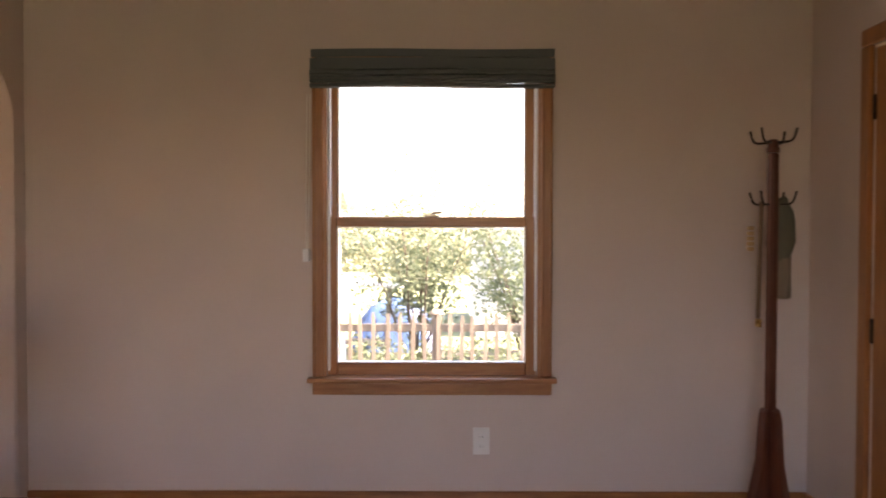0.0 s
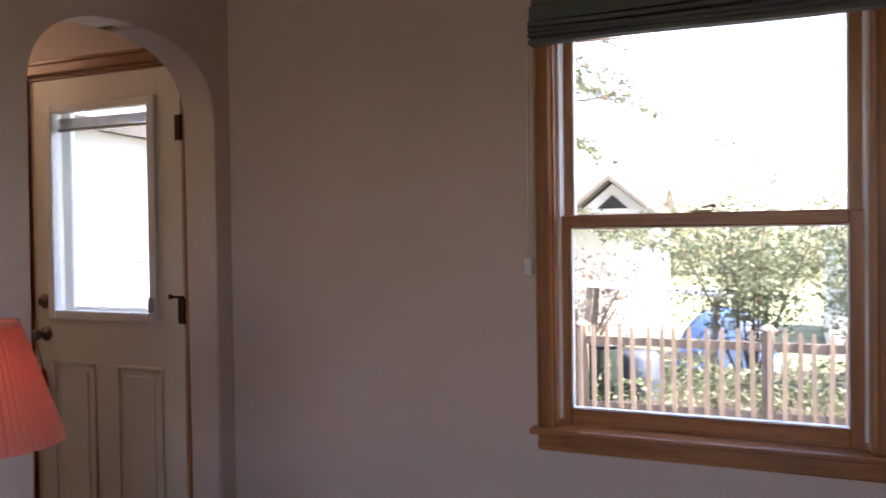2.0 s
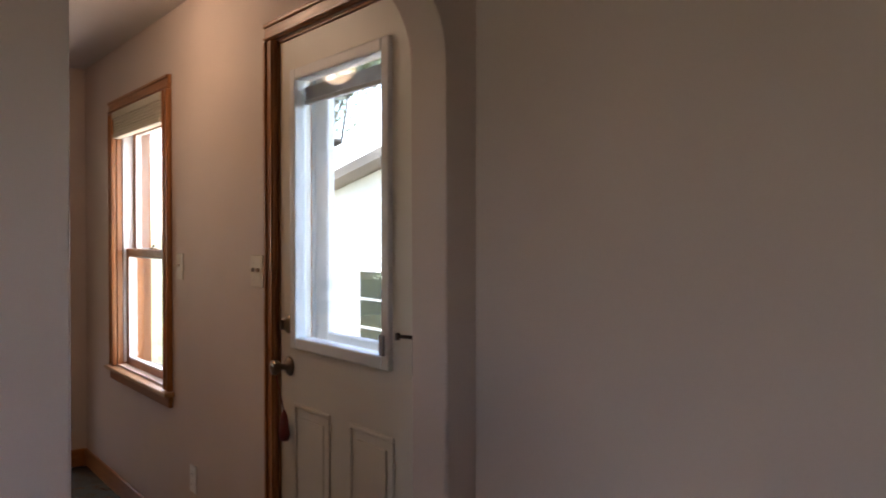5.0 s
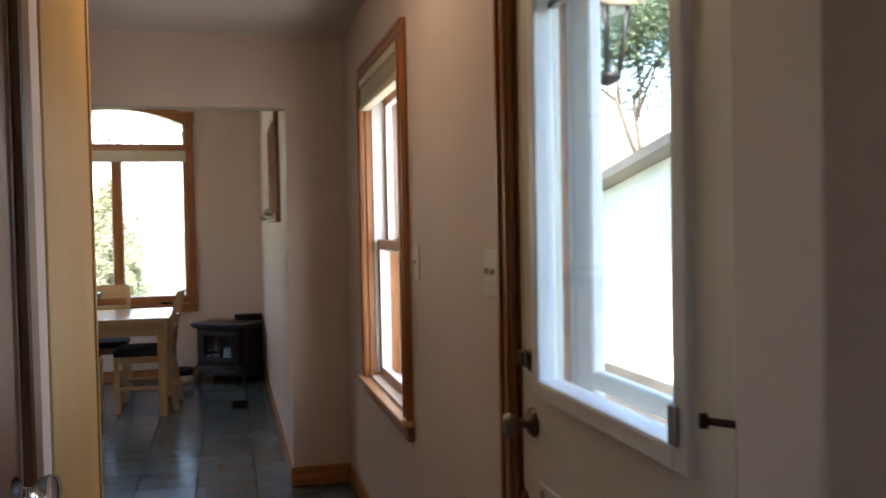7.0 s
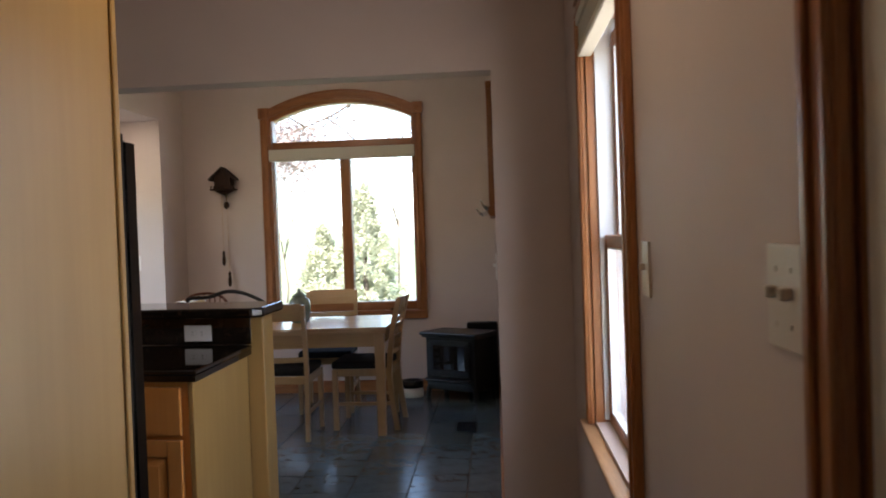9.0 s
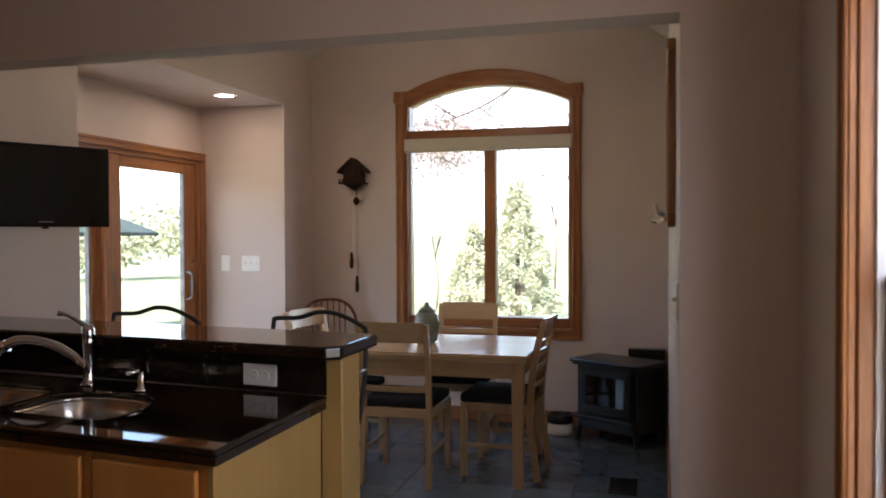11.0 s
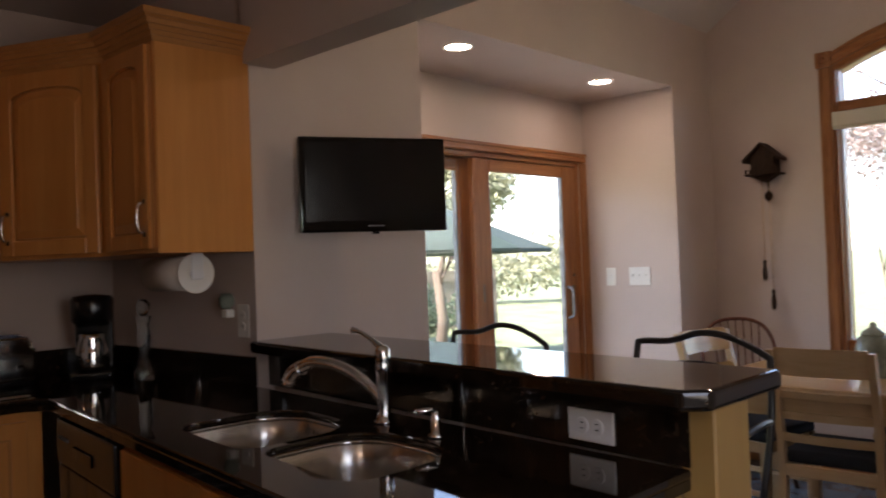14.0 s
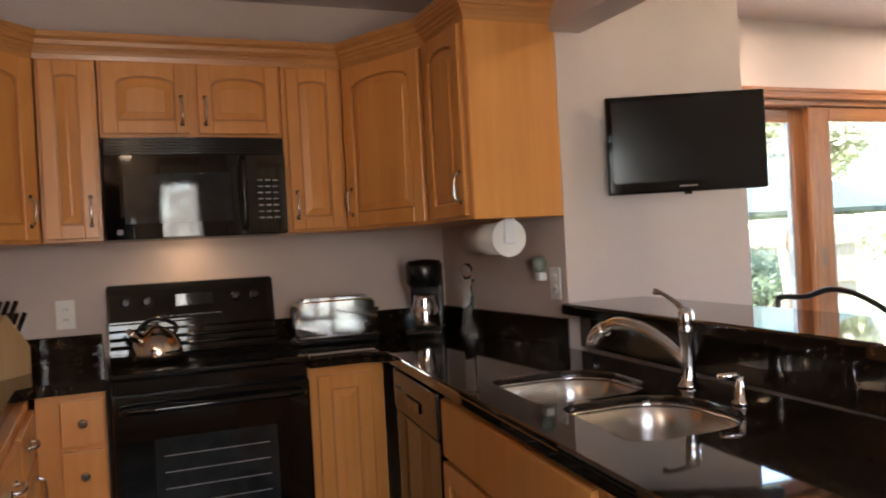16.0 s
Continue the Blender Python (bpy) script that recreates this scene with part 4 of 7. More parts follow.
# ---------- kitchen cabinets ----------
def door_pieces(w, h, arched=True, st=0.05, t=0.022):
    """Named pieces of a framed door: local x 0..w, z 0..h, front at y = -t, back at 0; the first is its core."""
    rise = min(0.034, 0.13 * (w - 2 * st)) if arched else 0.0
    zt = h - st - rise
    hw, cx = (w - 2 * st) / 2, w / 2
    def top(u, off=0.0, half=None):
        half = half or hw
        k = (u - cx) / half
        return zt - off + rise * math.sqrt(max(0.0, 1 - k * k)) if arched else h - st - off
    out = [("door", B(0.001, w - 0.001, -0.0095, 0, 0.001, h - 0.001))]
    for x0, x1 in ((0, st), (w - st, w)):
        out.append(("stile", B(x0, x1, -t, -t + 0.0125, 0, h, 0.003)))
    out.append(("bottom_rail", B(st + 0.0003, w - st - 0.0003, -t, -t + 0.0125, 0, st, 0.003)))
    us = [st + 0.0003 + (w - 2 * st - 0.0006) * k / 14 for k in range(15)]
    bm = bmesh.new()
    strip(bm, us, top, lambda u: h, along_x, -t, -t + 0.0125, top=True)
    out.append(("top_rail", bm))
    bm = bmesh.new()
    g = 0.008
    ph = hw - g
    lo = [(cx - ph, st + g), (cx + ph, st + g)]
    hi = [(cx + ph - 2 * ph * k / 14, top(cx + ph - 2 * ph * k / 14, g, ph)) for k in range(15)]
    poly = lo + hi
    cz = (st + zt) / 2
    def ring(inset, y):
        return [bm.verts.new((cx + (u - cx) * (1 - inset / ph), y, cz + (v - cz) * (1 - 2 * inset / max(0.1, zt - st)))) for u, v in poly]
    rings = [ring(0.0, -t + 0.0124), ring(0.0005, -t + 0.010), ring(0.024, -t + 0.003), ring(0.026, -t + 0.001)]
    n = len(poly)
    for ra, rb in zip(rings, rings[1:]):
        for i in range(n):
            j = (i + 1) % n
            bm.faces.new((ra[i], ra[j], rb[j], rb[i]))
    bm.faces.new(rings[-1])
    out.append(("raised_panel", bm))
    return out


def framed_door(parent, w, h, at=(0, 0, 0), arched=True, st=0.05, mat=None, shape=None):
    """A door with stiles, rails and a raised panel over a darker core."""
    door_ob = None
    for nm, bm in door_pieces(w, h, arched, st):
        bmesh.ops.translate(bm, verts=bm.verts[:], vec=at)
        if shape:
            shape(bm)
        if door_ob is None:
            door_ob = part(nm, bm, GROOVE_MAPLE, parent)
        else:
            part(nm, bm, mat or MAPLE, door_ob)
    return door_ob


def pull(parent, x, z, vertical=True, L=0.09, y=-0.019):
    bm = bmesh.new()
    d = (0, 0, 1) if vertical else (1, 0, 0)
    P = [Vector((x, y, z)) + Vector(d) * s + Vector((0, o, 0)) for s, o in ((-L / 2, 0), (-L / 2.1, -0.018), (-L / 5, -0.026), (L / 5, -0.026), (L / 2.1, -0.018), (L / 2, 0))]
    tube(bm, curve_pts(P, 5), 0.0055, 8)
    for s in (-L / 2, L / 2):
        q = Vector((x, y, z)) + Vector(d) * s
        box(bm, q.x - 0.007, q.x + 0.007, y - 0.003, y, q.z - 0.007, q.z + 0.007, 0.001)
    hd = part("handle", bm, CHROME, parent, "chrome arched pull handle")
    for s in (-1, 1):
        q = Vector((x, y, z)) + Vector(d) * (s * (L / 2 + 0.006))
        part("end_plate", B(q.x - 0.008, q.x + 0.008, y - 0.005, y + 0.0005, q.z - 0.008, q.z + 0.008, 0.002), HINGE, hd, "dark end plate")
    return hd


def cabinet(name, label, m, w, d, h, doors, group, mat=MAPLE):
    """Face at y = 0, looking to -y. doors: (x0, x1, z0, z1, arched, handle x or None, handle z, upright)."""
    c = thing(name, label, "cabinet", m, group)
    part("carcass", B(0.001, w - 0.001, 0.0, d, 0.0, h, 0.002), mat, c)
    for x0, x1, z0, z1, ar, hx, hz, up in doors:
        if z1 - z0 > 0.2:
            dd = framed_door(c, x1 - x0, z1 - z0, (x0, -0.0005, z0), ar, mat=mat)
        else:
            dd = part("drawer_front", B(x0, x1, -0.0195, -0.001, z0, z1, 0.005, 2), mat, c)
        if hx is not None:
            pull(dd, hx, hz, up)
    return c


ZU, ZT = 1.375, 2.05
UH = ZT - ZU
XU = -2.58
UP = "upper kitchen cabinets"
def at_west(y, z, x=XU):
    return pose(x, y, z, 0, 0, 90)
cabinet("upper_cabinet", "narrow maple upper cabinet beside the microwave", at_west(3.98, ZU), 0.203, 0.318, UH, [(0.012, 0.190, 0.012, UH - 0.02, True, 0.165, 0.11, True)], UP)
cabinet("upper_cabinet", "maple two-door cabinet over the microwave", at_west(4.186, 1.755), 0.672, 0.318, ZT - 1.755, [(0.012, 0.318, 0.012, ZT - 1.755 - 0.018, True, 0.292, 0.10, True), (0.352, 0.658, 0.012, ZT - 1.755 - 0.018, True, 0.378, 0.10, True)], UP)
cabinet("upper_cabinet", "narrow maple upper cabinet beside the corner", at_west(4.86, ZU), 0.25, 0.318, UH, [(0.018, 0.232, 0.012, UH - 0.02, True, 0.042, 0.11, True)], UP)


def corner_unit(name, label, a, b, backs, hx):
    """A corner cabinet whose face runs from a to b."""
    c = thing(name, label, "cabinet", group=UP)
    part("carcass", prism(bmesh.new(), [a, b] + backs, in_plan, ZU, ZT), MAPLE, c)
    dv = Vector(b) - Vector(a)
    w = dv.length
    dd = framed_door(c, w - 0.05, UH - 0.032, st=0.055)
    dd.matrix_basis = Matrix.Translation((a[0], a[1], ZU)) @ Matrix.Rotation(math.atan2(dv.y, dv.x), 4, 'Z') @ Matrix.Translation((0.025, -0.001, 0.012))
    pull(dd, hx if hx > 0 else w - 0.05 + hx, 0.10)
    return c


corner_unit("corner_cabinet", "maple corner upper cabinet with an arched door", (XU, 5.113), (-2.142, 5.312), [(-2.142, YK - 0.003), (XK + 0.003, YK - 0.003), (XK + 0.003, 5.113)], 0.03)
corner_unit("corner_cabinet", "maple corner upper cabinet with an arched door", (-2.27, 3.665), (XU, 3.975), [(XK + 0.003, 3.975), (XK + 0.003, YKS + 0.003), (-2.27, YKS + 0.003)], -0.03)
cabinet("upper_cabinet", "maple end cabinet with a plain side panel", pose(-2.138, 5.312, ZU), 0.338, YK - 0.003 - 5.312, UH, [(0.012, 0.322, 0.012, UH - 0.02, True, 0.295, 0.11, True)], UP)
part("side_panel", B(0.3385, 0.344, 0.002, 0.344, -0.002, UH, 0.002), MAPLE, bpy.data.objects["upper_cabinet.003"])


def offset_path(pts, d):
    """Offset an open polyline to its right side by d, mitred."""
    out = []
    P = [Vector(p) for p in pts]
    for i, p in enumerate(P):
        ns = []
        for a, b in ((i - 1, i), (i, i + 1)):
            if a >= 0 and b < len(P):
                t = (P[b] - P[a]).normalized()
                ns.append(Vector((t.y, -t.x)))
        n = sum(ns, Vector((0, 0))).normalized()
        out.append(p + n * (d / max(0.3, n.dot(ns[0]))))
    return out


crown = thing("crown_moulding", "stepped maple crown moulding along the cabinet tops", "moulding")
path = [(-2.27, YKS + 0.02), (-2.27, 3.665), (XU, 3.975), (XU, 5.113), (-2.142, 5.312), (-1.796, 5.312), (-1.796, YK - 0.004)]
prof = [(0.002, ZT - 0.012, ZT + 0.006), (0.010, ZT + 0.006, ZT + 0.020), (0.020, ZT + 0.020, ZT + 0.034), (0.034, ZT + 0.034, ZT + 0.050), (0.044, ZT + 0.050, ZT + 0.058), (0.055, ZT + 0.058, ZT + 0.078)]
for (d, z0, z1), (d2, _, _) in zip(prof, prof[1:] + [prof[-1]]):
    bm = bmesh.new()
    o0, o1, inn = offset_path(path, d + 0.0), offset_path(path, (d + d2) / 2), offset_path(path, -0.02 if z0 >= ZT else 0.0008)
    for i in range(len(path) - 1):
        q = [(o0[i], z0), (o0[i + 1], z0), (o1[i + 1], z1), (o1[i], z1), (inn[i], z0), (inn[i + 1], z0), (inn[i + 1], z1), (inn[i], z1)]
        v = [bm.verts.new((p.x, p.y, z)) for p, z in q]
        for f in ((0, 1, 2, 3), (3, 2, 6, 7), (0, 4, 5, 1), (4, 7, 6, 5)):
            bm.faces.new([v[k] for k in f])
    part("step", bm, MAPLE_X, crown)
part("top_board", prism(bmesh.new(), [(XU, 3.98), (XU, 5.11), (-2.145, 5.314), (-1.80, 5.314), (-1.80, YK - 0.005), (XK + 0.004, YK - 0.005), (XK + 0.004, 3.98)], in_plan, ZT + 0.001, ZT + 0.006), MAPLE, crown)

# ---------- base cabinets, worktops ----------
K = 0.13
def lean(bm):
    for v in bm.verts:
        v.co.y += K * (-0.14 - v.co.x)
    return bm
BASE = "base cabinets"
XB = -2.29
cabinet("base_cabinet", "narrow maple base cabinet beside the range", pose(XB, 4.842, 0.10, 0, 0, 90), 0.29, 0.58, 0.772, [(0.03, 0.235, 0.02, 0.74, False, None, 0, True)], BASE)
db = thing("drawer_stack", "maple stack of four small drawers with round knobs", "cabinet", pose(XB, 3.945, 0.10, 0, 0, 90), BASE)
part("carcass", B(0.001, 0.212, 0, 0.58, 0, 0.772, 0.002), MAPLE, db)
for i, (z0, z1) in enumerate(((0.60, 0.75), (0.42, 0.585), (0.25, 0.405), (0.05, 0.235))):
    f = part("drawer_front", B(0.072, 0.208, -0.019, -0.0005, z0, z1, 0.005, 2), MAPLE, db)
    bm = lathe(bmesh.new(), [(0.007, 0), (0.007, 0.010), (0.015, 0.016), (0.016, 0.022), (0.008, 0.027)], seg=14)
    bmesh.ops.transform(bm, matrix=Matrix.Translation((0.14, -0.019, (z0 + z1) / 2)) @ Matrix.Rotation(radians(90), 4, 'X'), verts=bm.verts[:])
    part("knob", bm, CHROME, f, "round chrome knob")
cabinet("base_cabinet", "maple base cabinet with a drawer over a door", pose(-1.20, 3.93, 0.10, 0, 0, 180), 1.06, 0.58, 0.772, [(0.55, 1.03, 0.61, 0.745, False, 0.79, 0.68, False), (0.55, 1.03, 0.02, 0.595, False, 0.94, 0.5, True), (0.03, 0.53, 0.61, 0.745, False, 0.28, 0.68, False), (0.03, 0.53, 0.02, 0.595, False, 0.44, 0.5, True)], BASE)


def leaning_front(parent, x0, x1, z0, z1, raised=True):
    if raised:
        return framed_door(parent, x1 - x0, z1 - z0, (x0, 4.879, z0), False, 0.055, shape=lean)
    return part("drawer_front", lean(B(x0, x1, 4.86, 4.8785, z0, z1, 0.006, 2)), MAPLE, parent)


sb = thing("sink_cabinet", "maple sink base cabinet with a plain front panel", "cabinet", group=BASE)
part("carcass", lean(B(-1.525, -0.52, 4.88, 5.478, 0.10, 0.64, 0.002)), MAPLE, sb)
part("face_rail", lean(B(-1.525, -0.52, 4.88, 4.91, 0.6405, 0.872, 0.002)), MAPLE, sb)
leaning_front(sb, -1.505, -0.54, 0.69, 0.855, False)
leaning_front(sb, -1.505, -1.035, 0.12, 0.675)
leaning_front(sb, -1.015, -0.54, 0.12, 0.675)
ec = thing("end_cabinet", "maple base cabinet at the open end of the peninsula", "cabinet", group=BASE)
part("carcass", lean(B(-0.515, -0.165, 4.88, 5.478, 0.10, 0.872, 0.002)), MAPLE, ec)
leaning_front(ec, -0.50, -0.19, 0.69, 0.855, False)
leaning_front(ec, -0.50, -0.19, 0.12, 0.675)
part("end_panel", lean(B(-0.1645, -0.145, 4.87, 5.478, 0.0, 0.8725, 0.002)), PANEL, ec, "plain pale maple end panel")
part("toe_board", lean(B(-1.625, -0.17, 4.95, 4.97, 0.0, 0.099)), MAPLE, ec)

dw = thing("dishwasher", "black built-in dishwasher with a control strip", "dishwasher")
part("tub", lean(B(-2.135, -1.535, 4.90, 5.46, 0.08, 0.868)), BLACKP, dw)
part("door", lean(B(-2.13, -1.54, 4.862, 4.8995, 0.14, 0.715, 0.006, 2)), BLACKG, dw)
part("control_strip", lean(B(-2.13, -1.54, 4.856, 4.8995, 0.722, 0.862, 0.008, 2)), BLACKP, dw)
part("handle_recess", lean(B(-1.93, -1.74, 4.850, 4.8555, 0.765, 0.80, 0.002)), BLACKG, dw)
bm = bmesh.new()
for i in range(6):
    box(bm, -2.09 + i * 0.018, -2.08 + i * 0.018, 4.853, 4.8555, 0.80, 0.81)
part("buttons", lean(bm), GREYP, dw)


def round_rect(x0, x1, y0, y1, r0, r1, n=6):
    """Rounded rectangle, r0 at the front corners, r1 at the back."""
    out = []
    for cx, cy, r, a0 in ((x1 - r0, y0 + r0, r0, -90), (x1 - r1, y1 - r1, r1, 0), (x0 + r1, y1 - r1, r1, 90), (x0 + r0, y0 + r0, r0, 180)):
        for k in range(n + 1):
            a = radians(a0 + 90 * k / n)
            out.append((cx + r * math.cos(a), cy + r * math.sin(a)))
    return out


BOWLS = [round_rect(-1.37, -0.975, 4.965, 5.305, 0.06, 0.14), round_rect(-0.940, -0.565, 4.985, 5.295, 0.06, 0.14)]


def slab_with_holes(outer, holes, z0, z1):
    bm = bmesh.new()
    edges = []
    for loop in [outer] + holes:
        vs = [bm.verts.new((x, y, z1)) for x, y in loop]
        edges += [bm.edges.new((vs[i], vs[(i + 1) % len(vs)])) for i in range(len(vs))]
    bmesh.ops.triangle_fill(bm, use_beauty=True, use_dissolve=False, edges=edges)
    r = bmesh.ops.extrude_face_region(bm, geom=bm.faces[:])
    bmesh.ops.translate(bm, verts=[g for g in r["geom"] if isinstance(g, bmesh.types.BMVert)], vec=(0, 0, z0 - z1))
    bmesh.ops.recalc_face_normals(bm, faces=bm.faces[:])
    return bm


def unlean(x, y):
    return (x, y - K * (-0.14 - x))


wt = thing("worktop", "dark speckled polished granite kitchen worktop", "worktop")
outer = [(-0.125, 4.85), (-0.125, 5.484), unlean(XT - 0.01, YK - 0.002), unlean(XK + 0.003, YK - 0.002), unlean(XK + 0.003, 4.838), unlean(-2.25, 4.838), unlean(-2.25, 5.04), (-2.20, 4.85)]
bm = slab_with_holes(outer, BOWLS, 0.896, 0.914)
rim = [e for e in bm.edges if e.is_boundary is False and len(e.link_faces) == 2 and e.calc_face_angle(0) > 1.0]
bmesh.ops.bevel(bm, geom=rim, offset=0.006, segments=2, affect='EDGES', profile=0.5)
part("slab", lean(bm), GRANITE, wt)
part("edge_build_up", lean(slab_with_holes([(x + 0.004 * (x < -0.5) - 0.004 * (x > -0.5), y + 0.004 * (y < 5.0)) for x, y in outer], [round_rect(-1.44, -0.49, 4.92, 5.39, 0.03, 0.03)], 0.875, 0.8955)), GRANITE, wt)
bm = prism(bmesh.new(), [(XK + 0.003, YKS + 0.003), (-1.2, YKS + 0.003), (-1.2, 3.90), (-2.20, 3.90), (-2.25, 3.955), (-2.25, 4.162), (XK + 0.003, 4.162)], in_plan, 0.875, 0.914)
part("slab", bm, GRANITE, wt)
part("splash_back", B(XK + 0.001, XK + 0.022, YKS + 0.01, 4.16, 0.9145, 1.015, 0.003), GRANITE, wt)
part("splash_back", B(XK + 0.001, XK + 0.022, 4.84, YK - 0.03, 0.9145, 1.015, 0.003), GRANITE, wt)
part("splash_back", B(XK + 0.03, XT - 0.001, YK - 0.023, YK - 0.002, 0.9145, 1.015, 0.003), GRANITE, wt)

sink = thing("sink", "undermounted double bowl sink in brushed steel", "sink")
for loop in BOWLS:
    bm = bmesh.new()
    cx, cy = sum(p[0] for p in loop) / len(loop), sum(p[1] for p in loop) / len(loop)
    rings = []
    for k, z in ((1.03, 0.8945), (1.0, 0.892), (0.985, 0.83), (0.965, 0.73), (0.90, 0.695), (0.5, 0.686), (0.09, 0.676)):
        rings.append([bm.verts.new((cx + (x - cx) * k, cy + (y - cy) * k, z)) for x, y in loop])
    for a, b in zip(rings, rings[1:]):
        for i in range(len(loop)):
            j = (i + 1) % len(loop)
            bm.faces.new((a[i], a[j], b[j], b[i])).smooth = True
    bm.faces.new(rings[-1])
    part("bowl", lean(bm), STEEL, sink)
    lip = bmesh.new()
    rr = [[lip.verts.new((cx + (x - cx) * k, cy + (y - cy) * k, z)) for x, y in loop] for k, z in ((1.014, 0.8954), (0.992, 0.8954), (0.986, 0.893), (0.990, 0.889))]
    for a, b in zip(rr, rr[1:]):
        for i in range(len(loop)):
            j = (i + 1) % len(loop)
            lip.faces.new((a[i], a[j], b[j], b[i])).smooth = True
    part("rim", lean(lip), CHROME, sink, "polished steel rim of the bowl")
    part("drain", lathe(bmesh.new(), [(0.042, 0.678 + 0.002), (0.042, 0.684), (0.03, 0.682)], (cx, cy + K * (-0.14 - cx), 0), 18), CHROME, sink)

FX, FY = -0.945, 5.465
fa = thing("faucet", "chrome single-lever kitchen faucet with a curved spout", "faucet", pose(FX, FY, 0.9145))
part("base", lathe(bmesh.new(), [(0.027, 0), (0.027, 0.005), (0.020, 0.012), (0.0175, 0.03), (0.0170, 0.125), (0.0195, 0.13), (0.0195, 0.145), (0.0180, 0.15), (0.0195, 0.155), (0.0195, 0.182), (0.013, 0.192), (0.004, 0.195)], seg=24), CHROME, fa)
bm = bmesh.new()
pts = curve_pts([(0.0, 0.0, 0.05), (-0.05, -0.012, 0.095), (-0.13, -0.03, 0.135), (-0.22, -0.05, 0.145), (-0.29, -0.065, 0.115)], 6)
tube(bm, pts, 0.015, 14, [0.0135 + 0.0035 * i / len(pts) for i in range(len(pts))])
sp = part("spout", bm, CHROME, fa)
bm = bmesh.new()
tube(bm, curve_pts([(-0.262, -0.059, 0.128), (-0.285, -0.064, 0.116), (-0.302, -0.069, 0.096), (-0.306, -0.07, 0.08)], 4), 0.0205, 14)
part("spray_head", bm, CHROME, sp)
bm = bmesh.new()
tube(bm, curve_pts([(0.0, 0.0, 0.185), (-0.035, 0.0, 0.205), (-0.075, 0.0, 0.222), (-0.10, 0.0, 0.228), (-0.112, 0.0, 0.229)], 5), 0.008, 10, [0.0095 - 0.004 * math.sin(math.pi * i / 20) for i in range(21)])
part("lever", bm, CHROME, fa)
so = thing("soap_dispenser", "small chrome soap dispenser pump", "dispenser", pose(-0.715, 5.415, 0.9145))
part("body", lathe(bmesh.new(), [(0.021, 0), (0.021, 0.005), (0.013, 0.012), (0.012, 0.045), (0.009, 0.05), (0.009, 0.06)], seg=16), CHROME, so)
part("nozzle", tube(bmesh.new(), [(0, 0, 0.055), (0, -0.01, 0.064), (-0.015, -0.05, 0.062)], 0.007, 8), CHROME, so)

bar = thing("breakfast_bar", "raised dark granite bar top on a low wall", "bar counter")
bm = prism(bmesh.new(), [(XT + 0.003, 5.41), (-0.105, 5.41), (-0.06, 5.455), (-0.06, 5.765), (XT + 0.003, 5.765)], in_plan, 1.030, 1.070)
bmesh.ops.bevel(bm, geom=bm.edges[:], offset=0.010, segments=3, affect='EDGES', profile=0.5)
part("bar_top", lean(bm), GRANITE, bar)
part("splash", lean(B(XT + 0.003, -0.128, 5.485, 5.507, 0.9145, 1.0295, 0.001)), GRANITE, bar)
part("low_wall", lean(B(XT + 0.003, -0.15, 5.508, 5.62, 0.0, 1.0295)), WALL, bar)
part("end_post", lean(B(-0.1495, -0.075, 5.486, 5.63, 0.0, 1.0295, 0.004)), PANEL, bar, "pale maple end post")
ou = plate("outlet", "white double outlet in the granite splash back", pose(-0.361, 5.485 + K * 0.221, 0.963, 0, 90, math.degrees(math.atan(-K))), 0.067, 0.122)


# ---------- appliances ----------
rg = thing("range", "black electric range with a glass cooktop and oven", "range", pose(-2.25, 4.170, 0, 0, 0, 90))
RW = 0.668
part("body", B(0.002, RW - 0.002, 0.02, 0.64, 0.06, 0.90, 0.004), BLACKP, rg)
part("cooktop", B(0.0, RW, -0.005, 0.60, 0.9005, 0.922, 0.008, 2), BLACKG, rg)
bm = prism(bmesh.new(), [(0.60, 0.9), (0.645, 0.9), (0.645, 1.195), (0.628, 1.205), (0.60, 1.20), (0.575, 1.05), (0.56, 0.925)], lambda u, v, w: (w, u, v), 0.012, RW + 0.001)
bmesh.ops.bevel(bm, geom=bm.edges[:], offset=0.006, segments=2, affect='EDGES')
bg = part("back_panel", bm, BLACKG, rg)
for x in (0.08, 0.16, 0.51, 0.59):
    bm = lathe(bmesh.new(), [(0.022, 0), (0.020, 0.016), (0.012, 0.018)], seg=18)
    bmesh.ops.transform(bm, matrix=Matrix.Translation((x, 0.592, 1.13)) @ Matrix.Rotation(radians(82), 4, 'X'), verts=bm.verts[:])
    part("knob", bm, BLACKP, bg)
part("display", B(0.27, 0.42, 0.580, 0.590, 1.105, 1.155, 0.002), GREYWINDOW, bg, "dark glass clock display")
bm = bmesh.new()
for i in range(10):
    box(bm, 0.22 + i * 0.024, 0.234 + i * 0.024, 0.572, 0.5795, 1.065, 1.072)
part("buttons", bm, BLACKP, bg)
for i in range(3):
    ridge = tube(bmesh.new(), [(0.015, 0.566 + 0.006 * i, 0.955 + 0.032 * i), (RW - 0.004, 0.566 + 0.006 * i, 0.955 + 0.032 * i)], 0.009, 12)
    part("vent_ridge", ridge, BLACKG, bg)
for x0, x1 in ((-0.004, 0.0), (RW, RW + 0.004)):
    part("side_trim", B(x0, x1, -0.003, 0.59, 0.908, 0.924, 0.001), CHROME, rg, "thin bright metal edge")
od = part("oven_door", B(0.006, RW - 0.006, -0.028, 0.0195, 0.24, 0.845, 0.008, 2), BLACKG, rg)
part("oven_window", B(0.13, RW - 0.13, -0.031, -0.0285, 0.36, 0.70, 0.001), GREYWINDOW, od, "dark oven window")
bm = bmesh.new()
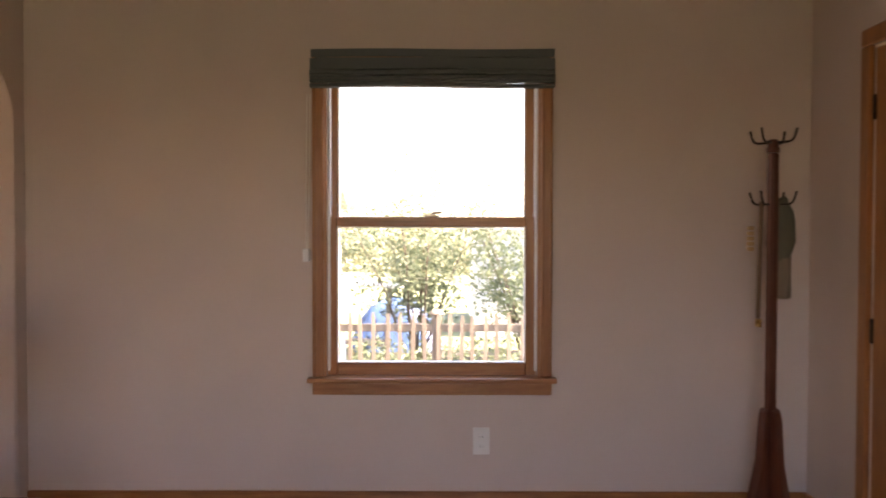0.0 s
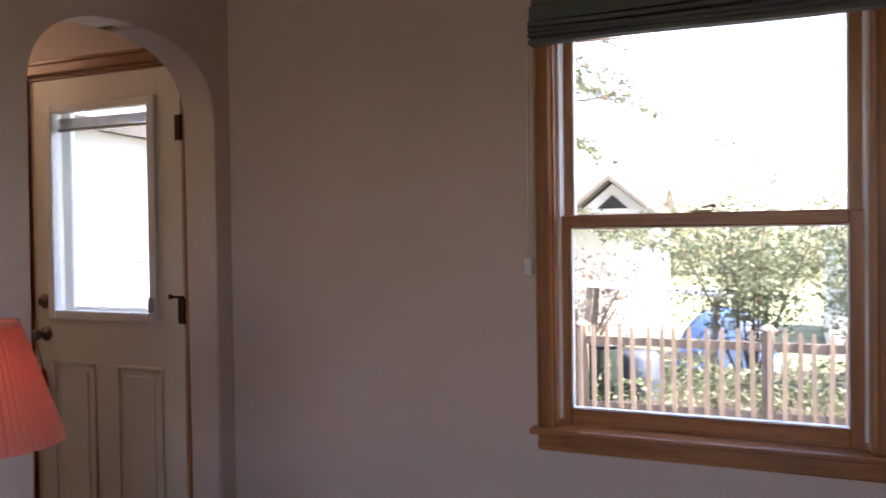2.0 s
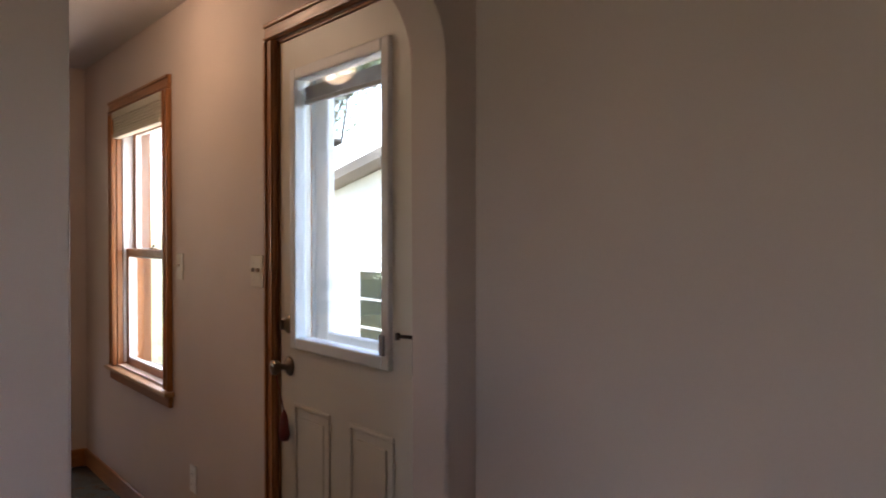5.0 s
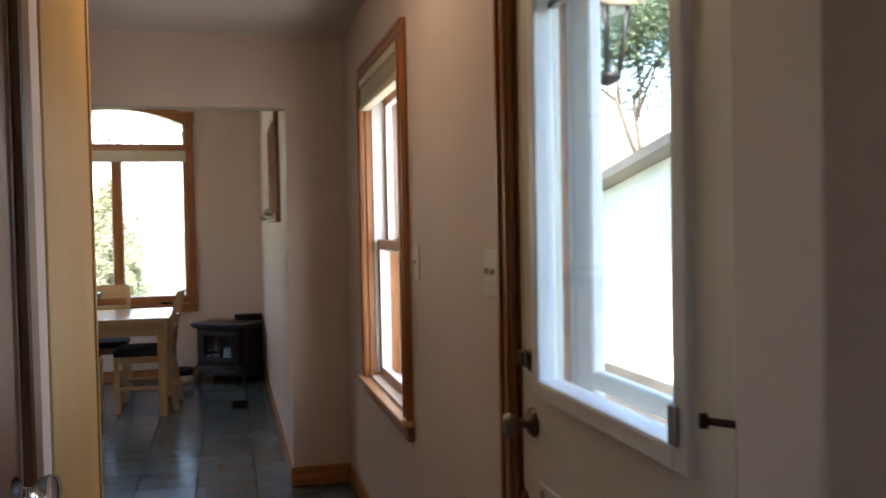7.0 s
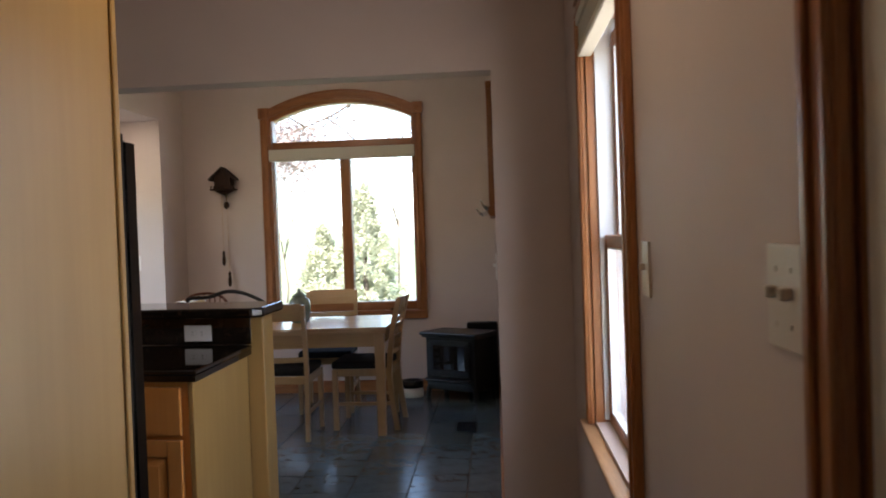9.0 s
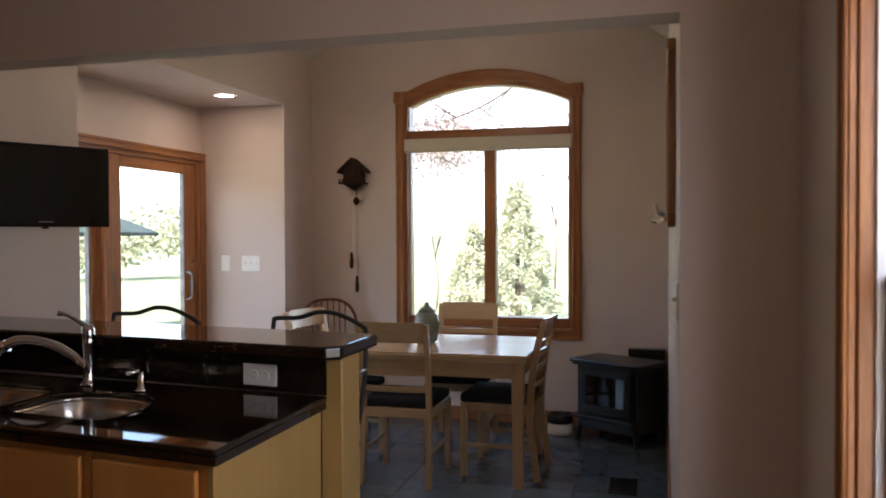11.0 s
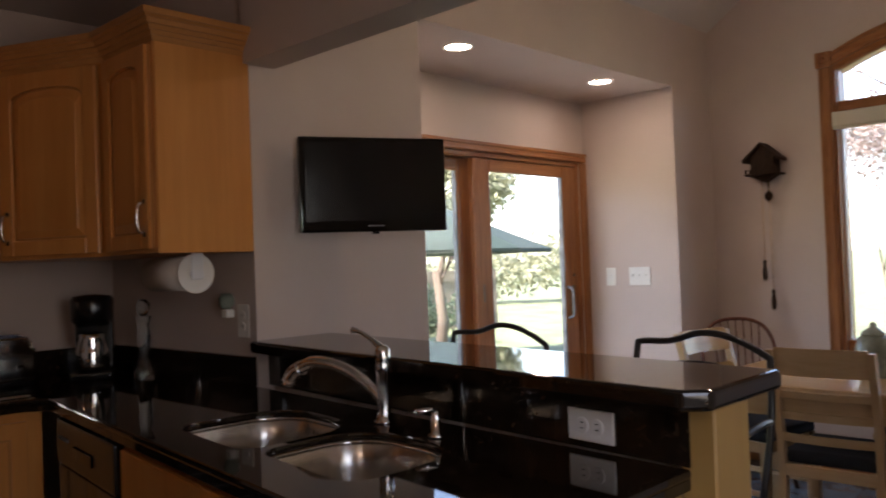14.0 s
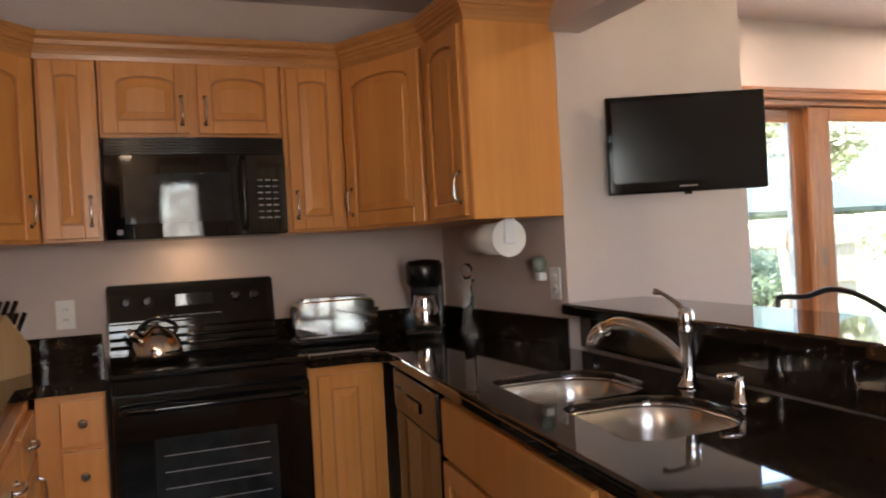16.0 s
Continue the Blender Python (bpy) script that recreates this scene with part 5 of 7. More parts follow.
for i in range(5):
    box(bm, 0.16, RW - 0.16, -0.0325, -0.0312, 0.42 + i * 0.055, 0.423 + i * 0.055)
part("oven_racks", bm, GREYP, od)
bm = tube(bmesh.new(), curve_pts([(0.05, -0.028, 0.80), (0.06, -0.065, 0.805), (RW / 2, -0.075, 0.807), (RW - 0.06, -0.065, 0.805), (RW - 0.05, -0.028, 0.80)], 6), 0.013, 12)
part("handle", bm, BLACKG, od)
part("vent_strip", B(0.01, RW - 0.01, -0.012, 0.0195, 0.851, 0.899, 0.006), BLACKG, rg)
part("drawer", B(0.006, RW - 0.006, -0.024, 0.0195, 0.07, 0.232, 0.008, 2), BLACKG, rg)
for x, y, r in ((0.17, 0.15, 0.10), (0.50, 0.15, 0.075), (0.17, 0.42, 0.075), (0.50, 0.42, 0.09)):
    bm = lathe(bmesh.new(), [(r, 0.9222), (r, 0.9226), (r - 0.004, 0.9226), (r - 0.004, 0.9222)], (x, y, 0), 40, False)
    part("burner_ring", bm, GREYWINDOW, rg)

kt = thing("kettle", "polished steel kettle with a black arched handle", "kettle", pose(-2.56, 4.345, 0.9235))
part("body", lathe(bmesh.new(), [(0.078, 0), (0.088, 0.006), (0.092, 0.03), (0.085, 0.07), (0.062, 0.10), (0.032, 0.116), (0.03, 0.122), (0.012, 0.126), (0.010, 0.138), (0.004, 0.142)], seg=28), COPPERST, kt)
part("spout", tube(bmesh.new(), [(0.03, -0.05, 0.07), (0.05, -0.085, 0.10), (0.055, -0.10, 0.125)], 0.012, 10, [0.017, 0.013, 0.010]), COPPERST, kt)
part("handle", tube(bmesh.new(), curve_pts([(-0.02, 0.062, 0.085), (-0.03, 0.07, 0.125), (0.0, 0.0, 0.155), (0.03, -0.06, 0.125), (0.025, -0.055, 0.09)], 6), 0.008, 10), BLACKP, kt)

mw = thing("microwave", "black over-the-range microwave with a curved front", "microwave", at_west(4.192, ZU, -2.52))
MW, MH = 0.66, 0.375
part("body", B(0, MW, 0.03, 0.37, 0.0, MH, 0.004), BLACKP, mw)
def bow(bm):
    for v in bm.verts:
        k = (v.co.x - MW / 2) / (MW / 2)
        v.co.y -= 0.028 * (1 - k * k)
    return bm
def grid_box(x0, x1, y0, y1, z0, z1, n=10):
    bm = bmesh.new()
    for i in range(n):
        a, b = x0 + (x1 - x0) * i / n, x0 + (x1 - x0) * (i + 1) / n
        box(bm, a, b, y0, y1, z0, z1)
    bmesh.ops.remove_doubles(bm, verts=bm.verts[:], dist=0.0002)
    inner = [f for f in bm.faces if abs(f.normal.x) > 0.9 and x0 + 0.001 < f.calc_center_median().x < x1 - 0.001]
    bmesh.ops.delete(bm, geom=inner, context='FACES')
    return bm
dr = part("door", bow(grid_box(0.002, 0.475, 0.0, 0.0295, 0.004, 0.305)), BLACKG, mw)
part("control_panel", bow(grid_box(0.505, MW - 0.002, 0.002, 0.0295, 0.004, 0.305, 4)), BLACKG, mw)
part("window", bow(grid_box(0.065, 0.445, -0.003, -0.0004, 0.055, 0.235)), GREYWINDOW, dr, "reflecting dark door window")
part("handle", bow(tube(bmesh.new(), curve_pts([(0.488, 0.004, 0.02), (0.488, -0.024, 0.045), (0.488, -0.03, 0.15), (0.488, -0.024, 0.265), (0.488, 0.004, 0.29)], 5), 0.009, 10)), BLACKG, mw)
for i in range(6):
    part("vent_slat", bow(grid_box(0.004, MW - 0.004, 0.002 + 0.002 * i, 0.0295, 0.309 + i * 0.011, 0.3165 + i * 0.011)), BLACKP, mw)
bm = bmesh.new()
for i in range(7):
    for j in range(3):
        box(bm, 0.545 + j * 0.03, 0.565 + j * 0.03, -0.0015, 0.0018, 0.06 + i * 0.024, 0.066 + i * 0.024)
part("buttons", bow(bm), GREYP, mw)
part("badge", bow(B(0.035, 0.055, -0.003, -0.0004, 0.018, 0.036, 0.002)), GREYP, mw, "small round grey badge")
hl = bpy.data.lights.new("hood_lamp", 'AREA')
hl.shape, hl.size, hl.size_y, hl.energy, hl.color = 'RECTANGLE', 0.05, 0.10, 0.035, (1.0, 0.72, 0.42)
hlo = new("hood_lamp", hl)
hlo.matrix_world = look((-2.74, 4.50, ZU - 0.006), (-2.80, 4.50, 1.0))

tv = thing("television", "black flat television on a swivelling wall arm", "television", pose(-1.60, 6.043, 1.60, 0, 0, 64))
part("case", B(-0.272, 0.272, 0.0, 0.045, -0.168, 0.172, 0.008, 2), BLACKG, tv)
part("screen", B(-0.252, 0.252, -0.0022, -0.0004, -0.128, 0.152), SCREEN, tv, "dark switched-off screen")
part("badge", B(-0.03, 0.03, -0.0018, -0.0004, -0.149, -0.144), GREYP, tv)
part("sensor", B(-0.012, 0.012, 0.002, 0.02, -0.176, -0.1685, 0.002), BLACKP, tv)
bm = B(-0.09, 0.09, 0.0455, 0.07, -0.09, 0.09, 0.004)
part("mount_plate", bm, BLACKP, tv)
bm = tube(bmesh.new(), [(-0.02, 0.07, 0.0), (0.02, 0.15, 0.0), (-0.03, 0.215, 0.0)], 0.018, 8)
part("arm", bm, BLACKP, tv)

to = thing("toaster", "long polished chrome toaster with a black base", "toaster", pose(-2.66, 5.05, 0.9145, 0, 0, 90))
bm = prism(bmesh.new(), [(-0.17, 0.03), (0.17, 0.03), (0.172, 0.15), (0.165, 0.175), (0.14, 0.188), (-0.14, 0.188), (-0.165, 0.175), (-0.172, 0.15)], lambda u, v, w: (u, w, v), -0.065, 0.065)
bmesh.ops.bevel(bm, geom=bm.edges[:], offset=0.014, segments=3, affect='EDGES')
part("shell", bm, CHROME, to)
part("base", B(-0.175, 0.175, -0.07, 0.07, 0.0, 0.0295, 0.008), BLACKP, to)
part("slot", B(-0.14, 0.14, -0.018, 0.018, 0.1885, 0.190), BLACKP, to)
part("lever", B(0.1735, 0.195, -0.012, 0.012, 0.12, 0.135, 0.003), BLACKP, to)
bm = lathe(bmesh.new(), [(0.018, 0), (0.016, 0.014), (0.008, 0.016)], seg=14)
bmesh.ops.transform(bm, matrix=Matrix.Translation((0.12, -0.066, 0.065)) @ Matrix.Rotation(radians(90), 4, 'X'), verts=bm.verts[:])
part("dial", bm, BLACKP, to)

cm = thing("coffee_maker", "black drip coffee maker with a steel carafe", "coffee maker", pose(-2.60, 5.44, 0.9145, 0, 0, 60))
part("base", B(-0.075, 0.075, -0.10, 0.10, 0.0, 0.03, 0.01, 2), BLACKP, cm)
part("tower", B(-0.07, 0.07, 0.03, 0.10, 0.0305, 0.245, 0.012, 2), BLACKP, cm)
part("brew_head", lathe(bmesh.new(), [(0.062, 0.205), (0.078, 0.225), (0.080, 0.30), (0.070, 0.318), (0.02, 0.325)], (0, 0.0, 0), 24), BLACKP, cm)
cf = part("carafe", lathe(bmesh.new(), [(0.055, 0.031), (0.062, 0.05), (0.058, 0.11), (0.045, 0.155), (0.047, 0.17), (0.03, 0.178)], (0, -0.03, 0), 24), CHROME, cm, "steel carafe with a black handle")
part("handle", tube(bmesh.new(), curve_pts([(0.03, -0.075, 0.155), (0.045, -0.12, 0.14), (0.04, -0.115, 0.08), (0.03, -0.085, 0.065)], 5), 0.008, 8), BLACKP, cf)
gb = thing("glass_bottle", "tall clear glass oil bottle with a stopper", "bottle", pose(-2.40, 5.55, 0.9145))
part("body", lathe(bmesh.new(), [(0.045, 0), (0.047, 0.01), (0.030, 0.05), (0.022, 0.10), (0.026, 0.16), (0.018, 0.20), (0.028, 0.225), (0.03, 0.235)], seg=18), BOTTLE, gb)
part("stopper", lathe(bmesh.new(), [(0.012, 0.236), (0.024, 0.26), (0.026, 0.28), (0.012, 0.30)], seg=14), BOTTLE, gb)

pt = thing("paper_towel_holder", "paper towel roll on a holder under the cabinet", "towel roll", pose(-1.99, 5.47, 1.306))
bm = tube(bmesh.new(), [(-0.14, 0, 0), (0.13, 0, 0)], 0.058, 28)
part("roll", bm, PAPER, pt, "pale paper towel roll")
part("end_disc", tube(bmesh.new(), [(0.1305, 0, 0), (0.136, 0, 0)], 0.066, 28), WHITE, pt)
part("hub", tube(bmesh.new(), [(0.1365, 0, 0), (0.142, 0, 0)], 0.022, 18), VINYL, pt)
part("bracket", B(0.1425, 0.147, -0.022, 0.022, -0.02, 0.0688, 0.002), VINYL, pt)
ou2 = plate("outlet", "white outlet with a small plugged night light", pose(-1.875, YK, 1.135, 0, 0, 0), 0.07, 0.115)
nl = thing("night_light", "small plug-in night light with a grey shade", "night light", pose(-1.95, YK, 1.17))
part("plug", B(-0.018, 0.018, -0.035, -0.001, -0.025, 0.005, 0.004), WHITE, nl)
part("shade", lathe(bmesh.new(), [(0.012, 0.006), (0.026, 0.02), (0.028, 0.045), (0.016, 0.062)], (0, -0.022, 0), 14), GREENGLASS, nl)

kb = thing("knife_block", "wooden knife block with black handled knives", "knife block", pose(-2.57, 3.83, 0.9145, 0, 0, 60))
bm = prism(bmesh.new(), [(-0.09, 0.0), (0.09, 0.0), (0.09, 0.10), (-0.03, 0.22), (-0.09, 0.18)], lambda u, v, w: (w, u, v), -0.05, 0.05)
part("block", bm, PALE, kb)
for i in range(3):
    for j in range(2):
        b0 = Vector((-0.03 + i * 0.03, 0.0 + j * 0.045, 0.185 - j * 0.045))
        part("knife_handle", tube(bmesh.new(), [b0, b0 + Vector((0, 0.055, 0.075))], 0.009, 8), BLACKP, kb)

# refrigerator and its side panel
rf = thing("refrigerator", "black refrigerator with a bowed door", "refrigerator")
part("body", B(-0.70, 0.183, 2.92, 3.72, 0.02, 1.555, 0.006), BLACKP, rf)
FRONT = [(-0.70, 3.7225), (-0.70, 3.775), (-0.45, 3.825), (-0.26, 3.835), (-0.07, 3.825), (0.12, 3.80), (0.17, 3.785), (0.185, 3.76), (0.185, 3.7225)]
for nm, z0, z1 in (("fridge_door", 0.62, 1.56), ("freezer_drawer", 0.05, 0.61)):
    bm = prism(bmesh.new(), FRONT, in_plan, z0, z1)
    bmesh.ops.bevel(bm, geom=[e for e in bm.edges if abs(e.verts[0].co.z - e.verts[1].co.z) < 0.001], offset=0.02, segments=3, affect='EDGES')
    part(nm, bm, BLACKG, rf)
part("handle", tube(bmesh.new(), curve_pts([(0.10, 3.80, 0.72), (0.115, 3.85, 0.78), (0.12, 3.865, 1.1), (0.115, 3.85, 1.42), (0.10, 3.80, 1.48)], 6), 0.013, 10), BLACKG, rf)
pn = thing("maple_end_board", "tall pale maple panel beside the refrigerator", "panel")
part("side_panel", B(0.19, 0.226, 3.02, 3.60, 0.0, ZC - 0.002, 0.003), PANEL, pn)
part("edge_strip", B(0.2262, 0.232, 3.585, 3.602, 0.0, ZC - 0.002, 0.002), PANEL, pn)
oc = cabinet("over_fridge_cabinet", "maple cabinet over the refrigerator", pose(0.189, 3.55, 1.79, 0, 0, 180), 0.90, 0.55, 0.55, [(0.012, 0.44, 0.01, 0.53, True, 0.41, 0.08, True), (0.45, 0.885, 0.01, 0.53, True, 0.48, 0.08, True)], UP)

# ---------- dining room ----------
table = thing("dining_table", "pale maple draw-leaf dining table", "table", pose(-0.53, 8.0, 0))
TX, TY, TZ = 0.67, 0.42, 0.735
bm = box(bmesh.new(), -TX, TX, -TY, TY, TZ - 0.022, TZ, 0.006, 2)
part("tabletop", bm, PALE_X, table)
part("draw_leaf", B(-TX + 0.004, TX - 0.004, -TY + 0.004, TY - 0.004, TZ - 0.045, TZ - 0.0225, 0.005, 2), PALE_X, table)
for s in (-1, 1):
    part("apron", B(-TX + 0.09, TX - 0.09, s * (TY - 0.05) - 0.011, s * (TY - 0.05) + 0.011, TZ - 0.135, TZ - 0.0455, 0.003), PALE_X, table)
    part("apron", B(s * (TX - 0.05) - 0.011, s * (TX - 0.05) + 0.011, -TY + 0.09, TY - 0.09, TZ - 0.135, TZ - 0.0455, 0.003), PALE_X, table)
    for q in (-1, 1):
        bm = bmesh.new()
        cx, cy = s * (TX - 0.055), q * (TY - 0.055)
        prism(bm, [(cx - 0.033, cy - 0.033), (cx + 0.033, cy - 0.033), (cx + 0.033, cy + 0.033), (cx - 0.033, cy + 0.033)], in_plan, 0.0, TZ - 0.0455)
        for v in bm.verts:
            if v.co.z < 0.1:
                v.co.x, v.co.y = cx + (v.co.x - cx) * 0.78, cy + (v.co.y - cy) * 0.78
        part("leg", bm, PALE, table)


def ladder_chair(m):
    """Faces -y in its own frame; the back stands at +y."""
    c = thing("dining_chair", "pale maple ladder-back chair with a black padded seat", "chair", m, "chairs round the table")
    for s in (-1, 1):
        bm = bmesh.new()
        pts = [(s * 0.195, 0.235, 0.0), (s * 0.19, 0.195, 0.30), (s * 0.19, 0.195, 0.46), (s * 0.192, 0.225, 0.70), (s * 0.195, 0.275, 0.905)]
        P = curve_pts(pts, 4)
        prev = None
        for p in P:
            w = 0.014
            ring = [bm.verts.new((p.x + dx * w, p.y + dy * 0.018, p.z)) for dx, dy in ((-1, -1), (1, -1), (1, 1), (-1, 1))]
            if prev:
                for k in range(4):
                    bm.faces.new((prev[k], prev[(k + 1) % 4], ring[(k + 1) % 4], ring[k]))
            else:
                bm.faces.new(ring[::-1])
            prev = ring
        bm.faces.new(prev)
        part("back_leg", bm, PALE, c)
        bm = bmesh.new()
        prism(bm, [(s * 0.195 - 0.018, -0.21), (s * 0.195 + 0.018, -0.21), (s * 0.195 + 0.018, -0.174), (s * 0.195 - 0.018, -0.174)], in_plan, 0.0, 0.425)
        for v in bm.verts:
            if v.co.z < 0.1:
                v.co.x = s * 0.195 + (v.co.x - s * 0.195) * 0.7
        part("front_leg", bm, PALE, c)
        part("side_rail", B(s * 0.195 - 0.010, s * 0.195 + 0.010, -0.173, 0.178, 0.375, 0.425, 0.003), PALE, c)
        part("stretcher", B(s * 0.195 - 0.008, s * 0.195 + 0.008, -0.173, 0.195, 0.17, 0.195, 0.003), PALE, c)
    part("front_rail", B(-0.176, 0.176, -0.203, -0.181, 0.375, 0.425, 0.003), PALE_X, c)
    part("back_rail", B(-0.176, 0.176, 0.186, 0.206, 0.375, 0.425, 0.003), PALE_X, c)
    def slat(z0, z1, y, curve=0.022):
        bm = bmesh.new()
        n = 10
        us = [-0.180 + 0.36 * k / n for k in range(n + 1)]
        f = lambda u: y + curve * (1 - (u / 0.18) ** 2)
        rows = [[bm.verts.new((u, f(u) + o + lean_y, z)) for u in us] for (o, z, lean_y) in ((-0.007, z0, 0), (-0.007, z1, (z1 - z0) * 0.22), (0.007, z1, (z1 - z0) * 0.22), (0.007, z0, 0))]
        for a in range(4):
            for k in range(n):
                bm.faces.new((rows[a][k], rows[a][k + 1], rows[(a + 1) % 4][k + 1], rows[(a + 1) % 4][k])).smooth = False
        bm.faces.new([r[0] for r in rows])
        bm.faces.new([r[-1] for r in rows][::-1])
        return bm
    part("top_rail", slat(0.80, 0.915, 0.243, 0.024), PALE_X, c)
    for z0, z1, y in ((0.705, 0.735, 0.226), (0.615, 0.648, 0.211), (0.52, 0.555, 0.199)):
        part("slat", slat(z0, z1, y, 0.02), PALE_X, c)
    bm = bmesh.new()
    box(bm, -0.205, 0.205, -0.215, 0.185, 0.4255, 0.478, 0.02, 3)
    for v in bm.verts:
        if v.co.z > 0.46:
            v.co.z += 0.014 * max(0, 1 - (v.co.x / 0.2) ** 2) * max(0, 1 - ((v.co.y + 0.015) / 0.2) ** 2)
    for f in bm.faces:
        f.smooth = True
    part("seat", bm, SEATCLOTH, c, "black padded cloth seat")
    return c


ch = ladder_chair(pose(-0.585, 7.73, 0, 0, 0, 180))
copy_thing(ch, pose(-0.06, 7.98, 0, 0, 0, -92))
copy_thing(ch, pose(-0.45, 8.53, 0, 0, 0, 3))
copy_thing(ch, pose(-1.13, 8.06, 0, 0, 0, 80))

wc = thing("windsor_chair", "dark wooden hoop-back chair in the corner", "chair", pose(-1.42, 8.72, 0, 0, 0, 40))
part("seat", lathe(bmesh.new(), [(0.16, 0.41), (0.205, 0.42), (0.21, 0.44), (0.17, 0.448), (0.02, 0.442)], seg=24), CLOCKW, wc)
part("hoop", tube(bmesh.new(), curve_pts([(-0.17, 0.12, 0.44), (-0.215, 0.17, 0.65), (-0.19, 0.215, 0.82), (-0.09, 0.24, 0.90), (0.09, 0.24, 0.90), (0.19, 0.215, 0.82), (0.215, 0.17, 0.65), (0.17, 0.12, 0.44)], 6), 0.011, 10), RACKW, wc)
for i in range(7):
    x = -0.12 + 0.04 * i
    part("spindle", tube(bmesh.new(), [(x * 0.9, 0.155, 0.44), (x * 1.15, 0.238, 0.90 - 1.9 * x * x)], 0.0055, 8), RACKW, wc)
for s in (-1, 1):
    for q in (-1, 1):
        part("leg", tube(bmesh.new(), [(s * 0.11, q * 0.11, 0.42), (s * 0.15, q * 0.15, 0.2), (s * 0.18, q * 0.18, 0.0)], 0.016, 10, [0.012, 0.019, 0.011]), CLOCKW, wc)


def bar_stool(m):
    c = thing("bar_stool", "black iron bar stool with a curved back and padded seat", "stool", m, "stools at the bar")
    part("back_frame", tube(bmesh.new(), curve_pts([(-0.19, 0.17, 0.66), (-0.205, 0.205, 0.85), (-0.20, 0.23, 1.03), (-0.185, 0.235, 1.055), (-0.09, 0.235, 1.06), (0.0, 0.238, 1.085), (0.09, 0.235, 1.075), (0.185, 0.235, 1.03), (0.20, 0.23, 1.00), (0.205, 0.205, 0.85), (0.19, 0.17, 0.66)], 6), 0.0095, 10), IRON, c)
    part("back_bar", tube(bmesh.new(), curve_pts([(-0.20, 0.225, 0.98), (0.0, 0.235, 1.0), (0.20, 0.225, 0.965)], 6), 0.006, 8), IRON, c)
    for s in (-1, 1):
        part("back_scroll", tube(bmesh.new(), curve_pts([(s * 0.02, 0.20, 0.70), (s * 0.09, 0.215, 0.78), (s * 0.10, 0.225, 0.88), (s * 0.03, 0.23, 0.96)], 6), 0.006, 8), IRON, c)
        part("arm", tube(bmesh.new(), curve_pts([(s * 0.205, 0.205, 0.86), (s * 0.235, 0.08, 0.875), (s * 0.24, -0.08, 0.86), (s * 0.225, -0.14, 0.80), (s * 0.20, -0.12, 0.68)], 6), 0.0085, 8), IRON, c)
        for q in (-1, 1):
            part("leg", tube(bmesh.new(), curve_pts([(s * 0.16, q * 0.15, 0.63), (s * 0.175, q * 0.165, 0.35), (s * 0.205, q * 0.195, 0.0)], 5), 0.0105, 8), IRON, c)
    part("foot_ring", tube(bmesh.new(), [(0.205 * math.cos(a * math.pi / 12), 0.205 * math.sin(a * math.pi / 12), 0.24) for a in range(25)], 0.008, 8), IRON, c)
    part("seat", lathe(bmesh.new(), [(0.16, 0.62), (0.20, 0.63), (0.212, 0.655), (0.20, 0.685), (0.14, 0.70), (0.02, 0.703)], seg=28), STOVEBLK, c, "dark glossy padded seat")
    return c


s1 = bar_stool(pose(-0.49, 6.03, 0))
copy_thing(s1, pose(-1.245, 6.06, 0, 0, 0, 4))

va = thing("vase", "grey green glazed lidded jar on the table", "jar", pose(-0.545, 8.02, TZ + 0.0005))
part("body", lathe(bmesh.new(), [(0.05, 0), (0.062, 0.01), (0.078, 0.07), (0.08, 0.12), (0.068, 0.165), (0.05, 0.185)], seg=28), GREENGLASS, va)
part("lid", lathe(bmesh.new(), [(0.052, 0.1855), (0.05, 0.195), (0.03, 0.212), (0.014, 0.222), (0.015, 0.235), (0.004, 0.246)], seg=24), GREENGLASS, va)
wr = thing("window_remote", "small dark handheld device on the window sill", "remote", pose(0.02, YF - 0.06, AZB + 0.0))
part("case", B(-0.05, 0.05, 0.028, 0.06, 0.0015, 0.018, 0.006, 2), BLACKP, wr)

gs = thing("gas_stove", "black cast iron gas stove in the corner", "stove", pose(0.56, 8.84, 0, 0, 0, -32))
part("body", B(-0.24, 0.24, -0.13, 0.15, 0.075, 0.50, 0.008, 2), STOVEBLK, gs)
bm = bmesh.new()
box(bm, -0.275, 0.275, -0.175, 0.165, 0.5205, 0.545, 0.008, 2)
box(bm, -0.262, 0.262, -0.16, 0.155, 0.5005, 0.520, 0.004)
part("top_plate", bm, STOVEBLK, gs)
fd = part("front_door", B(-0.20, 0.20, -0.15, -0.1305, 0.19, 0.48, 0.006), STOVEBLK, gs)
part("fire_glass", B(-0.155, 0.155, -0.1535, -0.1505, 0.245, 0.44, 0.002), FIREGLASS, fd, "dark fire viewing glass")
part("ash_lip", B(-0.22, 0.22, -0.205, -0.1305, 0.155, 0.178, 0.008), STOVEBLK, gs)
for i in range(6):
    part("louvre", B(-0.18, 0.18, -0.1565, -0.1505, 0.197 + i * 0.007, 0.200 + i * 0.007), STOVEBLK, gs)
for s in (-1, 1):
    for q in (-1, 1):
        part("leg", tube(bmesh.new(), curve_pts([(s * 0.20, q * 0.10, 0.15), (s * 0.225, q * 0.12, 0.09), (s * 0.235, q * 0.13, 0.0)], 4), 0.02, 8, None), STOVEBLK, gs)
vb = thing("stove_vent_box", "black vent box on the wall behind the stove", "vent box")
part("box", B(0.62, XR - 0.016, 9.06, YF - 0.016, 0.0, 0.585, 0.006), STOVEBLK, vb)
pb = thing("pet_bowl", "dark bowl with a white foot on the floor", "bowl", pose(0.16, 8.93, 0.0))
